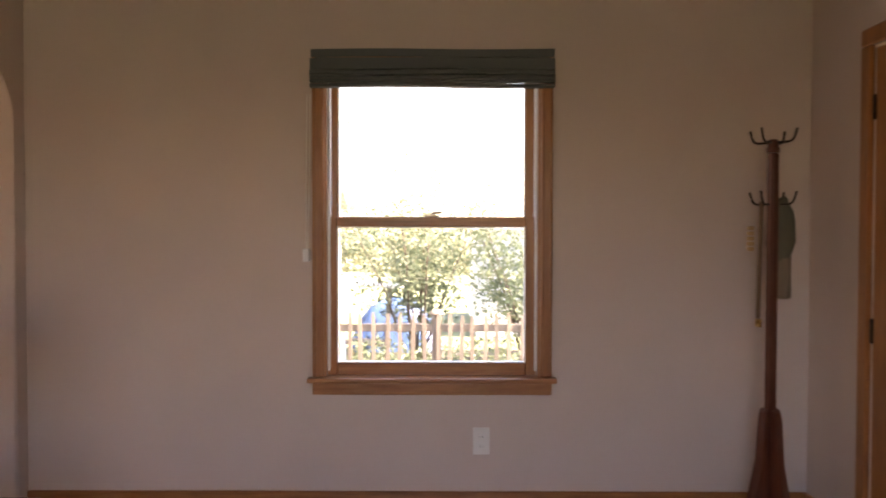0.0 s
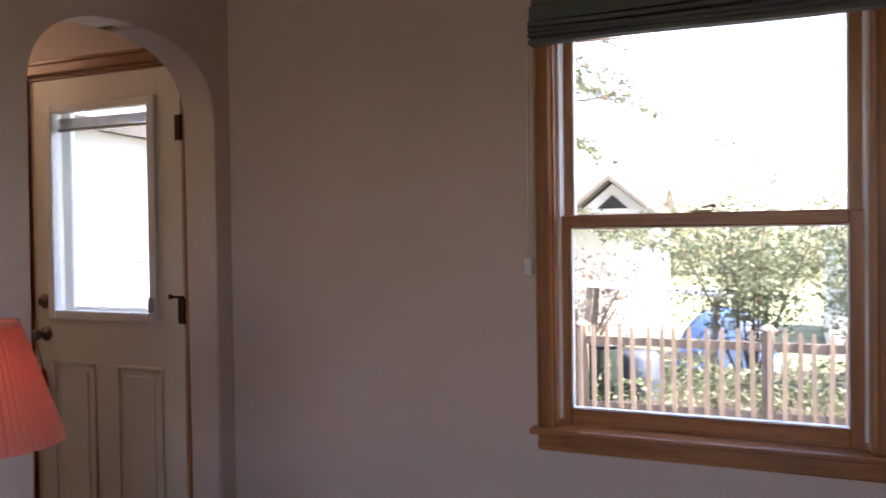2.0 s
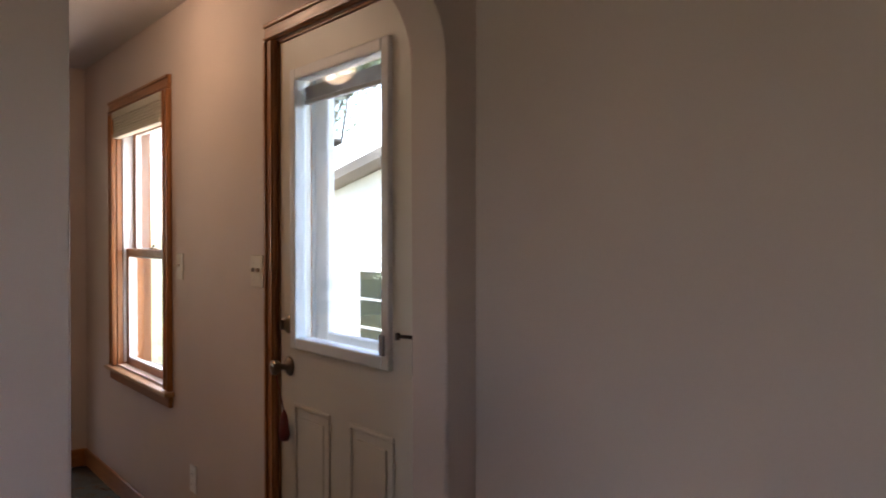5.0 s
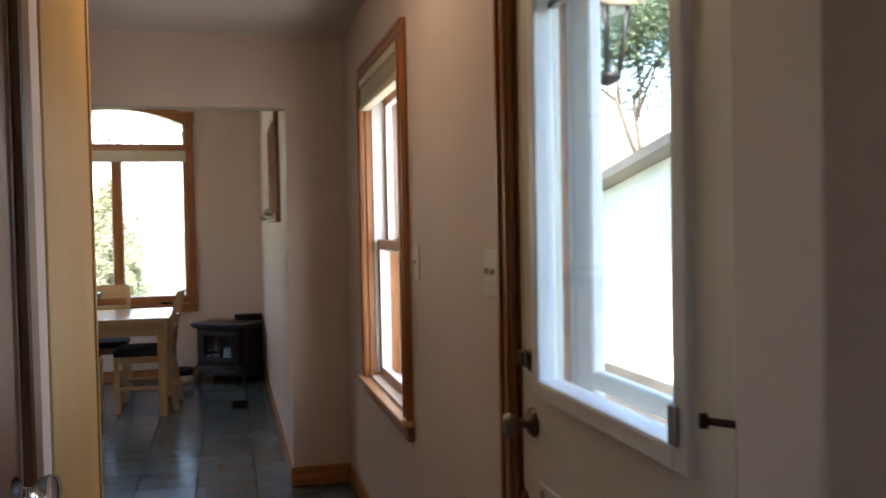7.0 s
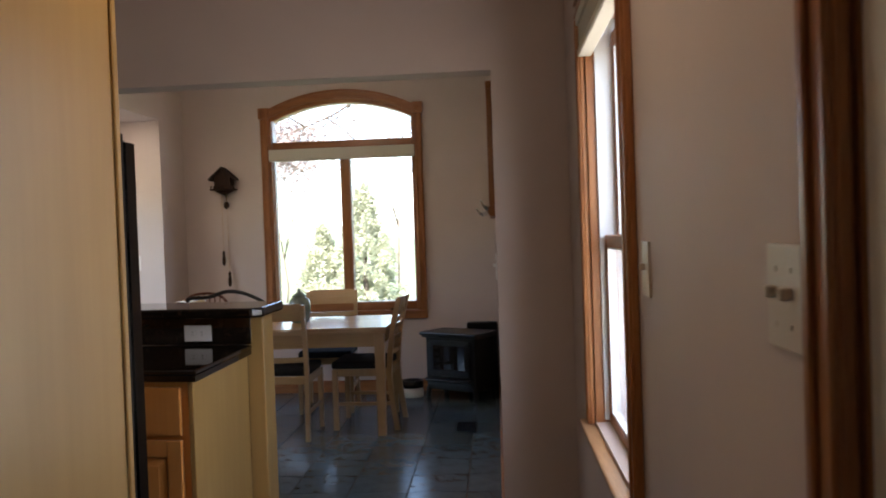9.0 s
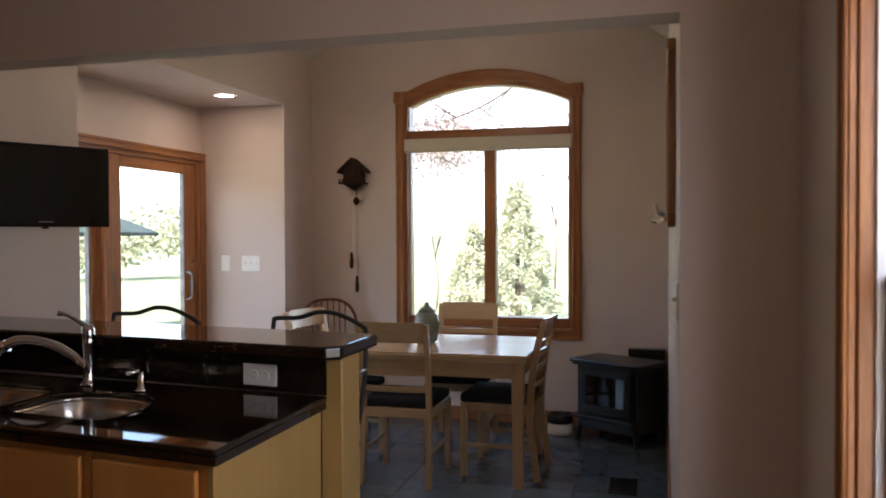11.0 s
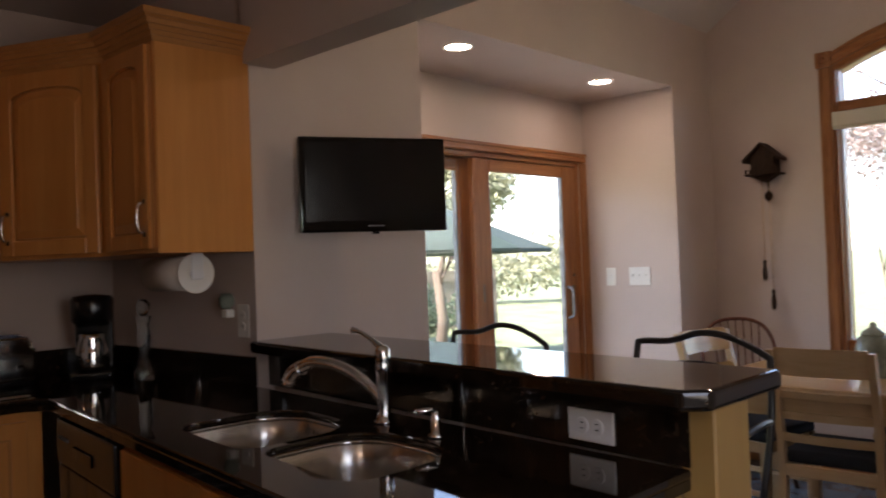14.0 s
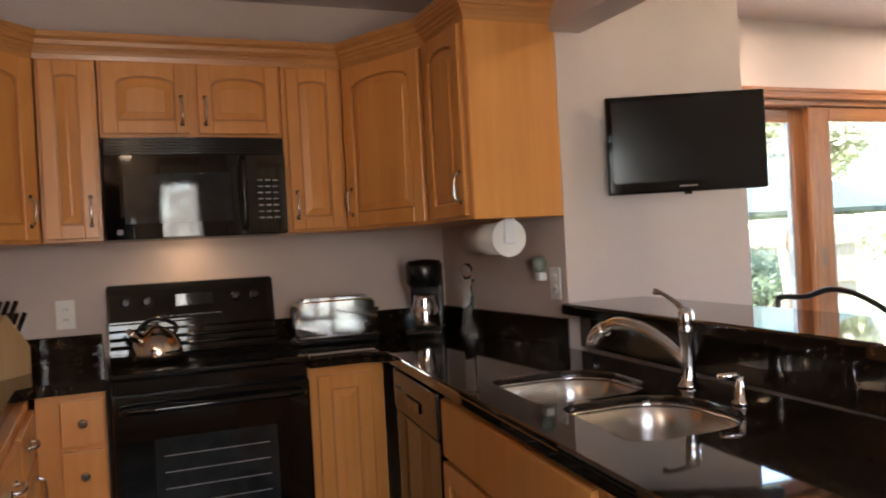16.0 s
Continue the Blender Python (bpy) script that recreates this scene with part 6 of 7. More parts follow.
part("foot", lathe(bmesh.new(), [(0.085, 0), (0.088, 0.005), (0.085, 0.075)], seg=24), WHITE, pb, "white lower half")
part("rim", lathe(bmesh.new(), [(0.086, 0.0755), (0.092, 0.09), (0.09, 0.135), (0.08, 0.135), (0.07, 0.10)], seg=24), BLACKP, pb)
fv = thing("floor_register", "dark slotted floor register in the tiles", "vent", pose(0.64, 7.80, 0.0005))
part("frame", B(-0.075, 0.075, -0.15, 0.15, 0.0, 0.004, 0.001), BLACKP, fv)
for i in range(9):
    part("slat", B(-0.06, 0.06, -0.13 + i * 0.03, -0.115 + i * 0.03, 0.0045, 0.007), STOVEBLK, fv)

# cuckoo clock
ck = thing("cuckoo_clock", "carved brown cuckoo clock with hanging weights", "clock", pose(-1.43, YF, 1.86))
bm = prism(bmesh.new(), [(-0.07, -0.07), (0.07, -0.07), (0.07, 0.04), (0.0, 0.10), (-0.07, 0.04)], lambda u, v, w: (u, w, v), -0.11, -0.001)
part("case", bm, CLOCKW, ck)
bm = bmesh.new()
for s in (-1, 1):
    prism(bm, [(0.0, 0.118), (s * 0.112, 0.018), (s * 0.112, 0.0), (0.0, 0.10)] if s > 0 else [(0.0, 0.118), (0.0, 0.10), (s * 0.112, 0.0), (s * 0.112, 0.018)], lambda u, v, w: (u, w, v), -0.135, -0.001)
part("roof", bm, CLOCKW, ck)
part("balcony", B(-0.10, 0.10, -0.14, -0.001, -0.082, -0.0705, 0.002), CLOCKW, ck)
for i in range(8):
    part("baluster", B(-0.095 + i * 0.026, -0.085 + i * 0.026, -0.138, -0.130, -0.070, -0.045), CLOCKW, ck)
part("dial", tube(bmesh.new(), [(0, -0.111, 0.0), (0, -0.116, 0.0)], 0.035, 20), CLOCKW, ck)
part("base_leaf", prism(bmesh.new(), [(-0.08, -0.082), (0.0, -0.125), (0.08, -0.082)], lambda u, v, w: (u, w, v), -0.09, -0.03), CLOCKW, ck)
part("pendulum_rod", tube(bmesh.new(), [(0.01, -0.05, -0.10), (0.012, -0.05, -0.20)], 0.003, 6), CLOCKW, ck)
part("pendulum_bob", lathe(bmesh.new(), [(0.003, -0.245), (0.022, -0.225), (0.026, -0.205), (0.016, -0.185), (0.004, -0.178)], (0.012, -0.05, 0), 12), CLOCKW, ck)
for x, z in ((-0.025, -0.66), (0.02, -0.84)):
    part("chain", tube(bmesh.new(), [(x, -0.06, -0.085), (x, -0.06, z + 0.06)], 0.0016, 6), BRASS, ck)
    part("weight", lathe(bmesh.new(), [(0.006, -0.07), (0.015, -0.05), (0.016, -0.01), (0.010, 0.03), (0.014, 0.045), (0.004, 0.06)], (x, -0.06, z), 10), CLOCKW, ck)

# key rack made like a small window frame
kr = thing("key_rack", "wooden framed rack with metal coat hooks", "coat rack", pose(XR, 6.62, 1.42, 0, 0, -90))
def kbox(nm, mat, *a, label=""):
    return part(nm, B(*a, 0.003), mat, kr, label)
for x0, x1 in ((-0.42, -0.375), (-0.16, -0.125), (0.125, 0.16), (0.375, 0.42)):
    kbox("upright", OAK_Z, x0, x1, -0.028, -0.001, 0.05, 0.62)
kbox("bottom_rail", OAK_Y, -0.42, 0.42, -0.030, -0.001, 0.0, 0.0495)
kbox("top_rail", OAK_Y, -0.42, 0.42, -0.030, -0.001, 0.6205, 0.66)
part("backing", B(-0.374, 0.374, -0.010, -0.001, 0.0505, 0.62), LINEN, kr, "pale backing panel")
for x in (-0.3, -0.1, 0.1, 0.3):
    hk = bmesh.new()
    tube(hk, curve_pts([(x, -0.03, 0.03), (x, -0.075, 0.02), (x, -0.095, 0.045)], 4), 0.006, 8)
    tube(hk, curve_pts([(x, -0.03, 0.045), (x, -0.06, 0.06), (x, -0.07, 0.085)], 4), 0.006, 8)
    part("hook", hk, CHROME, kr)

# recessed lamps, loudspeaker, ceiling fan
for y in (6.951, 8.174):
    rl = thing("recessed_light", "lit round recessed ceiling lamp", "lamp", pose(-1.995, y, ZSOF), "recessed lamps")
    part("trim_ring", lathe(bmesh.new(), [(0.075, -0.0005), (0.078, -0.006), (0.064, -0.008), (0.060, -0.002)], seg=32, cap=False), WHITE, rl)
    part("diffuser", lathe(bmesh.new(), [(0.0595, -0.001), (0.0595, -0.004), (0.05, -0.0045)], seg=28), LAMPDISC, rl, "glowing warm diffuser")
    ld = bpy.data.lights.new("recessed_lamp", 'AREA')
    ld.shape, ld.size, ld.energy, ld.color = 'DISK', 0.11, 0.17, (1.0, 0.80, 0.55)
    lo = new("recessed_lamp", ld)
    lo.matrix_world = look((-1.995, y, ZSOF - 0.010), (-1.995, y, 0))
spk = thing("ceiling_speaker", "round white loudspeaker grille in the sloping ceiling", "loudspeaker", Matrix.Translation((-1.43, 8.70, EAVE + SLOPE * (-1.43 - XT) - 0.004)) @ Matrix.Rotation(-math.atan(SLOPE), 4, 'Y'))
part("rim", lathe(bmesh.new(), [(0.105, 0.0), (0.108, -0.006), (0.097, -0.009), (0.094, -0.003)], seg=32, cap=False), WHITE, spk)
part("grille", lathe(bmesh.new(), [(0.094, -0.001), (0.094, -0.005), (0.03, -0.0075)], seg=32), GREYP, spk, "grey speaker mesh")

fan = thing("ceiling_fan", "pale ceiling fan with glass tulip lamps", "fan", pose(XM + 0.02, 7.35, -0.075))
part("down_rod", tube(bmesh.new(), [(0, 0, 2.86), (0, 0, ZR + 0.10)], 0.013, 10), BRASS, fan)
part("canopy", lathe(bmesh.new(), [(0.03, ZR + 0.0), (0.07, ZR + 0.08), (0.075, ZR + 0.11)], seg=20), BRASS, fan)
part("motor", lathe(bmesh.new(), [(0.05, 2.68), (0.10, 2.70), (0.12, 2.74), (0.12, 2.80), (0.08, 2.85), (0.02, 2.865)], seg=28), WHITE, fan)
for i in range(5):
    a = 2 * math.pi * i / 5 + 0.5
    bm = bmesh.new()
    box(bm, 0.16, 0.62, -0.065, 0.065, 2.748, 2.756, 0.003)
    for v in bm.verts:
        v.co.z += 0.12 * v.co.y
    bmesh.ops.rotate(bm, verts=bm.verts[:], matrix=Matrix.Rotation(a, 3, 'Z'))
    bl_ = part("blade", bm, PALE_X, fan)
    bm = B(0.10, 0.18, -0.02, 0.02, 2.745, 2.7475)
    bmesh.ops.rotate(bm, verts=bm.verts[:], matrix=Matrix.Rotation(a, 3, 'Z'))
    part("blade_iron", bm, BRASS, bl_)
for i in range(3):
    a = 2 * math.pi * i / 3 + 0.9
    c, s = math.cos(a), math.sin(a)
    part("lamp_arm", tube(bmesh.new(), [(0.03 * c, 0.03 * s, 2.67), (0.10 * c, 0.10 * s, 2.66)], 0.007, 8), BRASS, fan)
    bm = lathe(bmesh.new(), [(0.018, 0.0), (0.030, -0.02), (0.034, -0.05), (0.048, -0.085), (0.046, -0.085), (0.03, -0.05)], seg=20, cap=False, wob=lambda k: 0.003 * math.cos(k * math.pi * 0.8))
    bmesh.ops.transform(bm, matrix=Matrix.Translation((0.115 * c, 0.115 * s, 2.665)) @ Matrix.Rotation(0.5, 4, Vector((s, -c, 0))), verts=bm.verts[:])
    part("tulip_shade", bm, FROST, fan, "ribbed clear glass tulip shade")
    part("bulb", lathe(bmesh.new(), [(0.008, -0.01), (0.016, -0.03), (0.018, -0.045), (0.006, -0.06)], (0.13 * c, 0.13 * s, 2.655), 12), LAMPDISC, fan, "lit warm bulb")
fb = bpy.data.lights.new("fan_bulbs", 'POINT')
fb.energy, fb.color, fb.shadow_soft_size = 1.6, (1.0, 0.80, 0.56), 0.05
fbo = new("fan_bulbs", fb)
fbo.location = (XM + 0.02, 7.35, 2.50)

# ---------- living room ----------
cr = thing("coat_rack", "cherry stained wooden coat rack hung with a few things", "coat rack", pose(0.945, -1.19, 0, 0, 0, 25))
bm = bmesh.new()
prism(bm, [(-0.018, -0.018), (0.018, -0.018), (0.018, 0.018), (-0.018, 0.018)], in_plan, 0.02, 1.66)
bmesh.ops.bevel(bm, geom=bm.edges[:], offset=0.006, segments=2, affect='EDGES')
part("post", bm, RACKW, cr)
part("cap", lathe(bmesh.new(), [(0.024, 1.6605), (0.026, 1.675), (0.020, 1.685), (0.022, 1.70), (0.015, 1.712)], seg=20), RACKW, cr)
for k in range(4):
    bm = bmesh.new()
    prism(bm, [(0.0185, 0.0), (0.27, 0.0), (0.262, 0.05), (0.16, 0.14), (0.095, 0.28), (0.058, 0.45), (0.045, 0.62), (0.040, 0.66), (0.0185, 0.665)], lambda u, v, w: (u, w, v), -0.017, 0.017)
    bmesh.ops.bevel(bm, geom=bm.edges[:], offset=0.005, segments=2, affect='EDGES')
    bmesh.ops.rotate(bm, verts=bm.verts[:], matrix=Matrix.Rotation(k * math.pi / 2, 3, 'Z'))
    part("foot_bracket", bm, RACKW, cr)
for z, ks in ((1.70, range(4)), (1.46, range(4))):
    for k in ks:
        c, s = math.cos(k * math.pi / 2 + 0.3), math.sin(k * math.pi / 2 + 0.3)
        r0 = 0.02 if z > 1.6 else 0.03
        part("hook", tube(bmesh.new(), curve_pts([(r0 * c, r0 * s, z), (0.075 * c, 0.075 * s, z + 0.005), (0.095 * c, 0.095 * s, z + 0.05)], 5), 0.0045, 8), HINGE, cr)
capn = thing("cloth_hat", "grey and olive cloth hat hanging on the rack", "hat", pose(0.99, -1.245, 1.36, 0, 0, 30))
bm = bmesh.new()
bmesh.ops.create_uvsphere(bm, u_segments=18, v_segments=10, radius=1.0)
for v in bm.verts:
    v.co = Vector((v.co.x * 0.055, v.co.y * 0.045, v.co.z * 0.13)) * (1 + 0.14 * noise.noise(v.co * 2.3))
for f in bm.faces:
    f.smooth = True
part("crown", bm, paint("olive_cloth", (0.12, 0.12, 0.085), 0.9, 400, 0.5, 0.2), capn)
bm = B(-0.035, 0.03, -0.02, 0.015, -0.27, -0.10, 0.012, 2)
part("strap", bm, paint("tan_cloth", (0.22, 0.17, 0.12), 0.9, 400, 0.5, 0.2), capn)
bm = bmesh.new()
prism(bm, [(0.0, -0.16), (0.035, -0.135), (0.062, -0.06), (0.058, 0.02), (0.046, 0.0), (0.04, -0.07), (0.015, -0.12)], lambda u, v, w: (u, w, v), -0.05, 0.02)
bmesh.ops.bevel(bm, geom=bm.edges[:], offset=0.004, segments=2, affect='EDGES')
part("brim", bm, SEATCLOTH, capn, "dark stiffened brim")
bl2 = thing("hanging_belt", "narrow tan strap hanging from a rack hook", "strap", pose(0.928, -1.135, 0))
part("strap", tube(bmesh.new(), curve_pts([(0.0, -0.005, 1.47), (0.0, 0.0, 1.25), (0.004, 0.002, 1.02)], 6), 0.008, 8), paint("tan_leather", (0.20, 0.12, 0.07), 0.6, 200, 0.3, 0.15), bl2)
part("buckle", B(-0.012, 0.012, -0.008, 0.012, 0.985, 1.018, 0.003), BRASS, bl2)
tg = thing("hanging_tag", "small striped yellow tag hanging from a hook", "tag", pose(0.93, -1.10, 1.28))
for i in range(5):
    part("stripe", B(-0.012, 0.012, -0.012, 0.012, i * 0.02, i * 0.02 + 0.016, 0.003), PALE, tg)
sl = thing("slipper", "dark slipper on the floor behind the rack", "shoe", pose(0.90, -1.36, 0.0, 0, 0, 20))
bm = bmesh.new()
bmesh.ops.create_uvsphere(bm, u_segments=16, v_segments=8, radius=1.0)
for v in bm.verts:
    v.co = Vector((v.co.x * 0.13, v.co.y * 0.045, max(-0.3, v.co.z) * 0.05 * (1 + 0.5 * v.co.x) + 0.015))
part("upper", bm, SEATCLOTH, sl)

# lamp on a small chest, beside the arch
lt = thing("side_table", "small dark side table under the lamp", "table", pose(-0.105, 1.45, 0))
part("top", B(-0.22, 0.22, -0.20, 0.20, 0.56, 0.585, 0.006, 2), RACKW, lt)
for s in (-1, 1):
    for q in (-1, 1):
        part("leg", B(s * 0.18 - 0.02, s * 0.18 + 0.02, q * 0.16 - 0.02, q * 0.16 + 0.02, 0.0, 0.5595, 0.003), RACKW, lt)
lamp = thing("table_lamp", "table lamp with a pink pleated shade", "lamp", pose(-0.145, 1.45, 0.5855))
part("base", lathe(bmesh.new(), [(0.085, 0), (0.088, 0.012), (0.04, 0.025), (0.028, 0.05), (0.055, 0.12), (0.06, 0.17), (0.035, 0.22), (0.014, 0.245), (0.014, 0.27)], seg=28), BLACKG, lamp)
part("fittings", lathe(bmesh.new(), [(0.013, 0.2705), (0.026, 0.285), (0.014, 0.30), (0.020, 0.315), (0.010, 0.33), (0.008, 0.56)], seg=18), BRASS, lamp, "turned brass neck")
N = 120
bm = bmesh.new()
rings = []
for r, z in ((0.165, 0.345), (0.158, 0.365), (0.13, 0.45), (0.10, 0.54), (0.078, 0.60)):
    rings.append([bm.verts.new(((r + (0.0028 if k % 2 else -0.0028)) * math.cos(2 * math.pi * k / N), (r + (0.0028 if k % 2 else -0.0028)) * math.sin(2 * math.pi * k / N), z)) for k in range(N)])
for a, b in zip(rings, rings[1:]):
    for k in range(N):
        bm.faces.new((a[k], a[(k + 1) % N], b[(k + 1) % N], b[k]))
shd = part("shade", bm, PINK, lamp, "pink pleated fabric shade")
md = shd.modifiers.new("thickness", 'SOLIDIFY')
md.thickness = 0.002
part("top_band", lathe(bmesh.new(), [(0.081, 0.595), (0.082, 0.603), (0.079, 0.603), (0.078, 0.595)], seg=40, cap=False), PINK, shd)
# weak lamp added inside, so the shade glows as if daylight came through
bulb = bpy.data.lights.new("lamp_bulb", 'POINT')
bulb.energy, bulb.color, bulb.shadow_soft_size = 0.13, (1.0, 0.62, 0.36), 0.035
bo = new("lamp_bulb", bulb)
bo.location = (-0.145, 1.45, 0.5855 + 0.47)

hl_ = thing("hall_ceiling_light", "lit glass ceiling light in the hall", "lamp", pose(0.66, 3.55, ZC))
part("pan", lathe(bmesh.new(), [(0.10, -0.0005), (0.105, -0.02), (0.09, -0.03)], seg=28), BRASS, hl_)
part("globe", lathe(bmesh.new(), [(0.085, -0.0305), (0.09, -0.06), (0.07, -0.10), (0.03, -0.12), (0.004, -0.124)], seg=28), glow("hall_globe", (1.0, 0.80, 0.55), 2.5), hl_, "glowing frosted globe")
hb = bpy.data.lights.new("hall_bulb", 'POINT')
hb.energy, hb.color, hb.shadow_soft_size = 0.32, (1.0, 0.76, 0.50), 0.09
hbo = new("hall_bulb", hb)
hbo.location = (0.66, 3.55, ZC - 0.24)

# ---------- outdoors ----------
bm = bmesh.new()
n = 48
vs = [[bm.verts.new((x, y, GROUND + 0.05 * math.sin(x * 0.7) * math.cos(y * 0.6))) for x in np.linspace(-60, 60, n)] for y in np.linspace(-60, 60, n)]
for j in range(n - 1):
    for i in range(n - 1):
        bm.faces.new((vs[j][i], vs[j][i + 1], vs[j + 1][i + 1], vs[j + 1][i]))
far = [bm.verts.new((sx * 900, sy * 900, GROUND - 0.3)) for sx, sy in ((-1, -1), (1, -1), (1, 1), (-1, 1))]
edge = [vs[0], [r[-1] for r in vs], vs[-1][::-1], [r[0] for r in vs][::-1]]
for k in range(4):
    e = edge[k]
    bm.faces.new([far[k]] + e + [far[(k + 1) % 4]])
solid("ground", bm, GRASS, "uneven spring lawn round the house", "ground", "structure")
solid("patio", prism(bmesh.new(), [(-5.6, 5.6), (-2.63, 5.6), (-2.63, 9.6), (-5.6, 9.6)], in_plan, GROUND - 0.1, GROUND + 0.10), paint("pale_paving", (0.30, 0.285, 0.265), 0.85, 40, 0.4, 0.12), "pale paved patio outside the sliding door", "patio", "structure")
solid("side_path", prism(bmesh.new(), [(1.39, -6), (6.95, -6), (6.95, 3.98), (5.5, 3.98), (5.5, 12), (1.39, 12)], in_plan, GROUND - 0.1, GROUND + 0.075), MULCH, "bare soil strip beside the house", "ground", "structure")
solid("driveway", prism(bmesh.new(), [(5.5, 4.0), (6.59, 4.0), (6.59, 16.0), (5.5, 16.0)], in_plan, GROUND - 0.1, GROUND + 0.09), paint("pale_concrete", (0.50, 0.49, 0.46), 0.85, 60, 0.4, 0.1), "pale concrete strip before the garage", "driveway", "structure")
solid("entry_step", B(1.385, 2.6, 1.7, 3.4, GROUND - 0.05, -0.16, 0.02), paint("step_concrete", (0.45, 0.44, 0.42), 0.85, 60, 0.4, 0.1), "concrete entry step outside the door", "step", "structure")

solid("garden_bed", prism(bmesh.new(), [(7.3, -6), (10.5, -6), (10.5, 6), (7.3, 6)], in_plan, GROUND - 0.1, GROUND + 0.07), MULCH, "dark soil bed behind the picket fence", "ground", "structure")

fence = thing("picket_fence", "weathered cedar picket fence along the garden", "fence", pose(7.0, 0, GROUND))
picket = finish("picket", prism(bmesh.new(), [(-0.022, 0.04), (0.022, 0.04), (0.022, 0.94), (0.012, 1.0), (-0.012, 1.0), (-0.022, 0.94)], lambda u, v, w: (w, u, v), -0.011, 0.011), PICKETW)
rng = random.Random(4)
y = -4.6
while y < 6.0:
    o = new("picket", picket)
    o.parent = fence
    o.matrix_basis = pose(-0.035, y, rng.uniform(-0.02, 0.02), rng.uniform(-1, 1), 0, rng.uniform(-3, 3))
    y += rng.uniform(0.125, 0.15)
post_bm = B(-0.055, 0.055, -0.055, 0.055, 0.0, 0.98, 0.004)
lathe(post_bm, [(0.09, 0.985), (0.09, 1.0), (0.05, 1.03), (0.03, 1.045)], seg=4)
postm = finish("post", post_bm, PICKETW)
for y in (-3.45, -1.63, 0.17, 1.97, 3.77, 5.57):
    o = new("post", postm)
    o.parent = fence
    o.location = (0.04, y, 0)
for y0 in (-3.45, -1.63, 0.17, 1.97, 3.77):
    for z in (0.13, 0.80):
        part("rail", B(-0.02, 0.02, y0 + 0.06, y0 + 1.74, z, z + 0.085, 0.004), PICKETW, fence)


def leaves(n, centres, size, flat=1.0, seed=1, shell=0.0):
    """Many small leaf quads spread through ellipsoids (x, y, z, rx, ry, rz)."""
    r = np.random.default_rng(seed)
    c = np.array(centres, float)
    w = (c[:, 3] * c[:, 4] * c[:, 5]) ** (2 / 3)
    c = c[r.choice(len(c), n, p=w / w.sum())]
    d = r.normal(size=(n, 3))
    d /= np.linalg.norm(d, axis=1)[:, None]
    q = np.maximum(shell, r.random(n) ** 0.45)[:, None]
    p = c[:, :3] + d * c[:, 3:] * q
    a, b = r.normal(size=(n, 3)), r.normal(size=(n, 3))
    a /= np.linalg.norm(a, axis=1)[:, None]
    b -= a * (a * b).sum(1)[:, None]
    b /= np.linalg.norm(b, axis=1)[:, None]
    s = (size * r.uniform(0.6, 1.5, n))[:, None]
    verts = np.stack([p - a * s, p + b * s * 0.45, p + a * s, p - b * s * 0.45], 1).reshape(-1, 3).tolist()
    faces = np.arange(4 * n).reshape(n, 4).tolist()
    me = bpy.data.meshes.new("leaves")
    me.from_pydata(verts, [], faces)
    return me


def branching(bm, base, tip, r, depth, rng, ends):
    base, tip = Vector(base), Vector(tip)
    mid = (base + tip) / 2 + Vector((rng.uniform(-1, 1), rng.uniform(-1, 1), 0)) * (tip - base).length * 0.07
    tube(bm, [base, mid, tip], r, 6, [r, r * 0.82, r * 0.6])
    ends.append(tip)
    if depth == 0:
        return
    L = (tip - base).length
    for k in range(rng.choice((2, 3, 3))):
        d = (tip - base).normalized()
        d = (d + Vector((rng.uniform(-1, 1), rng.uniform(-1, 1), rng.uniform(-0.25, 0.7))) * 0.75).normalized()
        start = mid.lerp(tip, rng.uniform(0.2, 1.0))
        branching(bm, start, start + d * L * rng.uniform(0.55, 0.8), r * 0.55, depth - 1, rng, ends)


def tree(name, label, x, y, h, r, leafmat, n_leaf, leaf_size, seed, depth=4, spread=0.5):
    rng = random.Random(seed)
    t = thing(name, label, "tree", pose(x, y, GROUND))
    bm = bmesh.new()
    ends = []
    branching(bm, (0, 0, -0.1), (rng.uniform(-0.2, 0.2), rng.uniform(-0.2, 0.2), h * 0.38), r, depth, rng, ends)
    part("trunk", bm, BARK, t)
    cs = [(e.x, e.y, e.z, spread, spread, spread * 0.7) for e in ends[2:]]
    me = leaves(n_leaf, cs, leaf_size, seed=seed)
    me.materials.append(leafmat)
    o = new("crown", me)
    o.parent = t
    return t


def shrub(name, label, x, y, w, h, leafmat, n, size, seed):
    rng = random.Random(seed)
    t = thing(name, label, "shrub", pose(x, y, GROUND))
    bm = bmesh.new()
    cs = []
    for k in range(9):
        a, q = rng.uniform(0, 6.28), rng.uniform(0.2, 1)
        tip = Vector((math.cos(a) * w * 0.5 * q, math.sin(a) * w * 0.5 * q, h * rng.uniform(0.5, 0.95)))
        tube(bm, [(rng.uniform(-0.1, 0.1), rng.uniform(-0.1, 0.1), -0.05), tip * 0.5 + Vector((0, 0, 0.1)), tip], 0.02, 6, [0.022, 0.014, 0.005])
        for f in (0.55, 0.8, 1.0):
            cs.append((tip.x * f, tip.y * f, tip.z * f, w * 0.24, w * 0.24, h * 0.17))
    part("stems", bm, BARK, t)
    me = leaves(n, cs, size, seed=seed)
    me.materials.append(leafmat)
    o = new("crown", me)
    o.parent = t
    return t


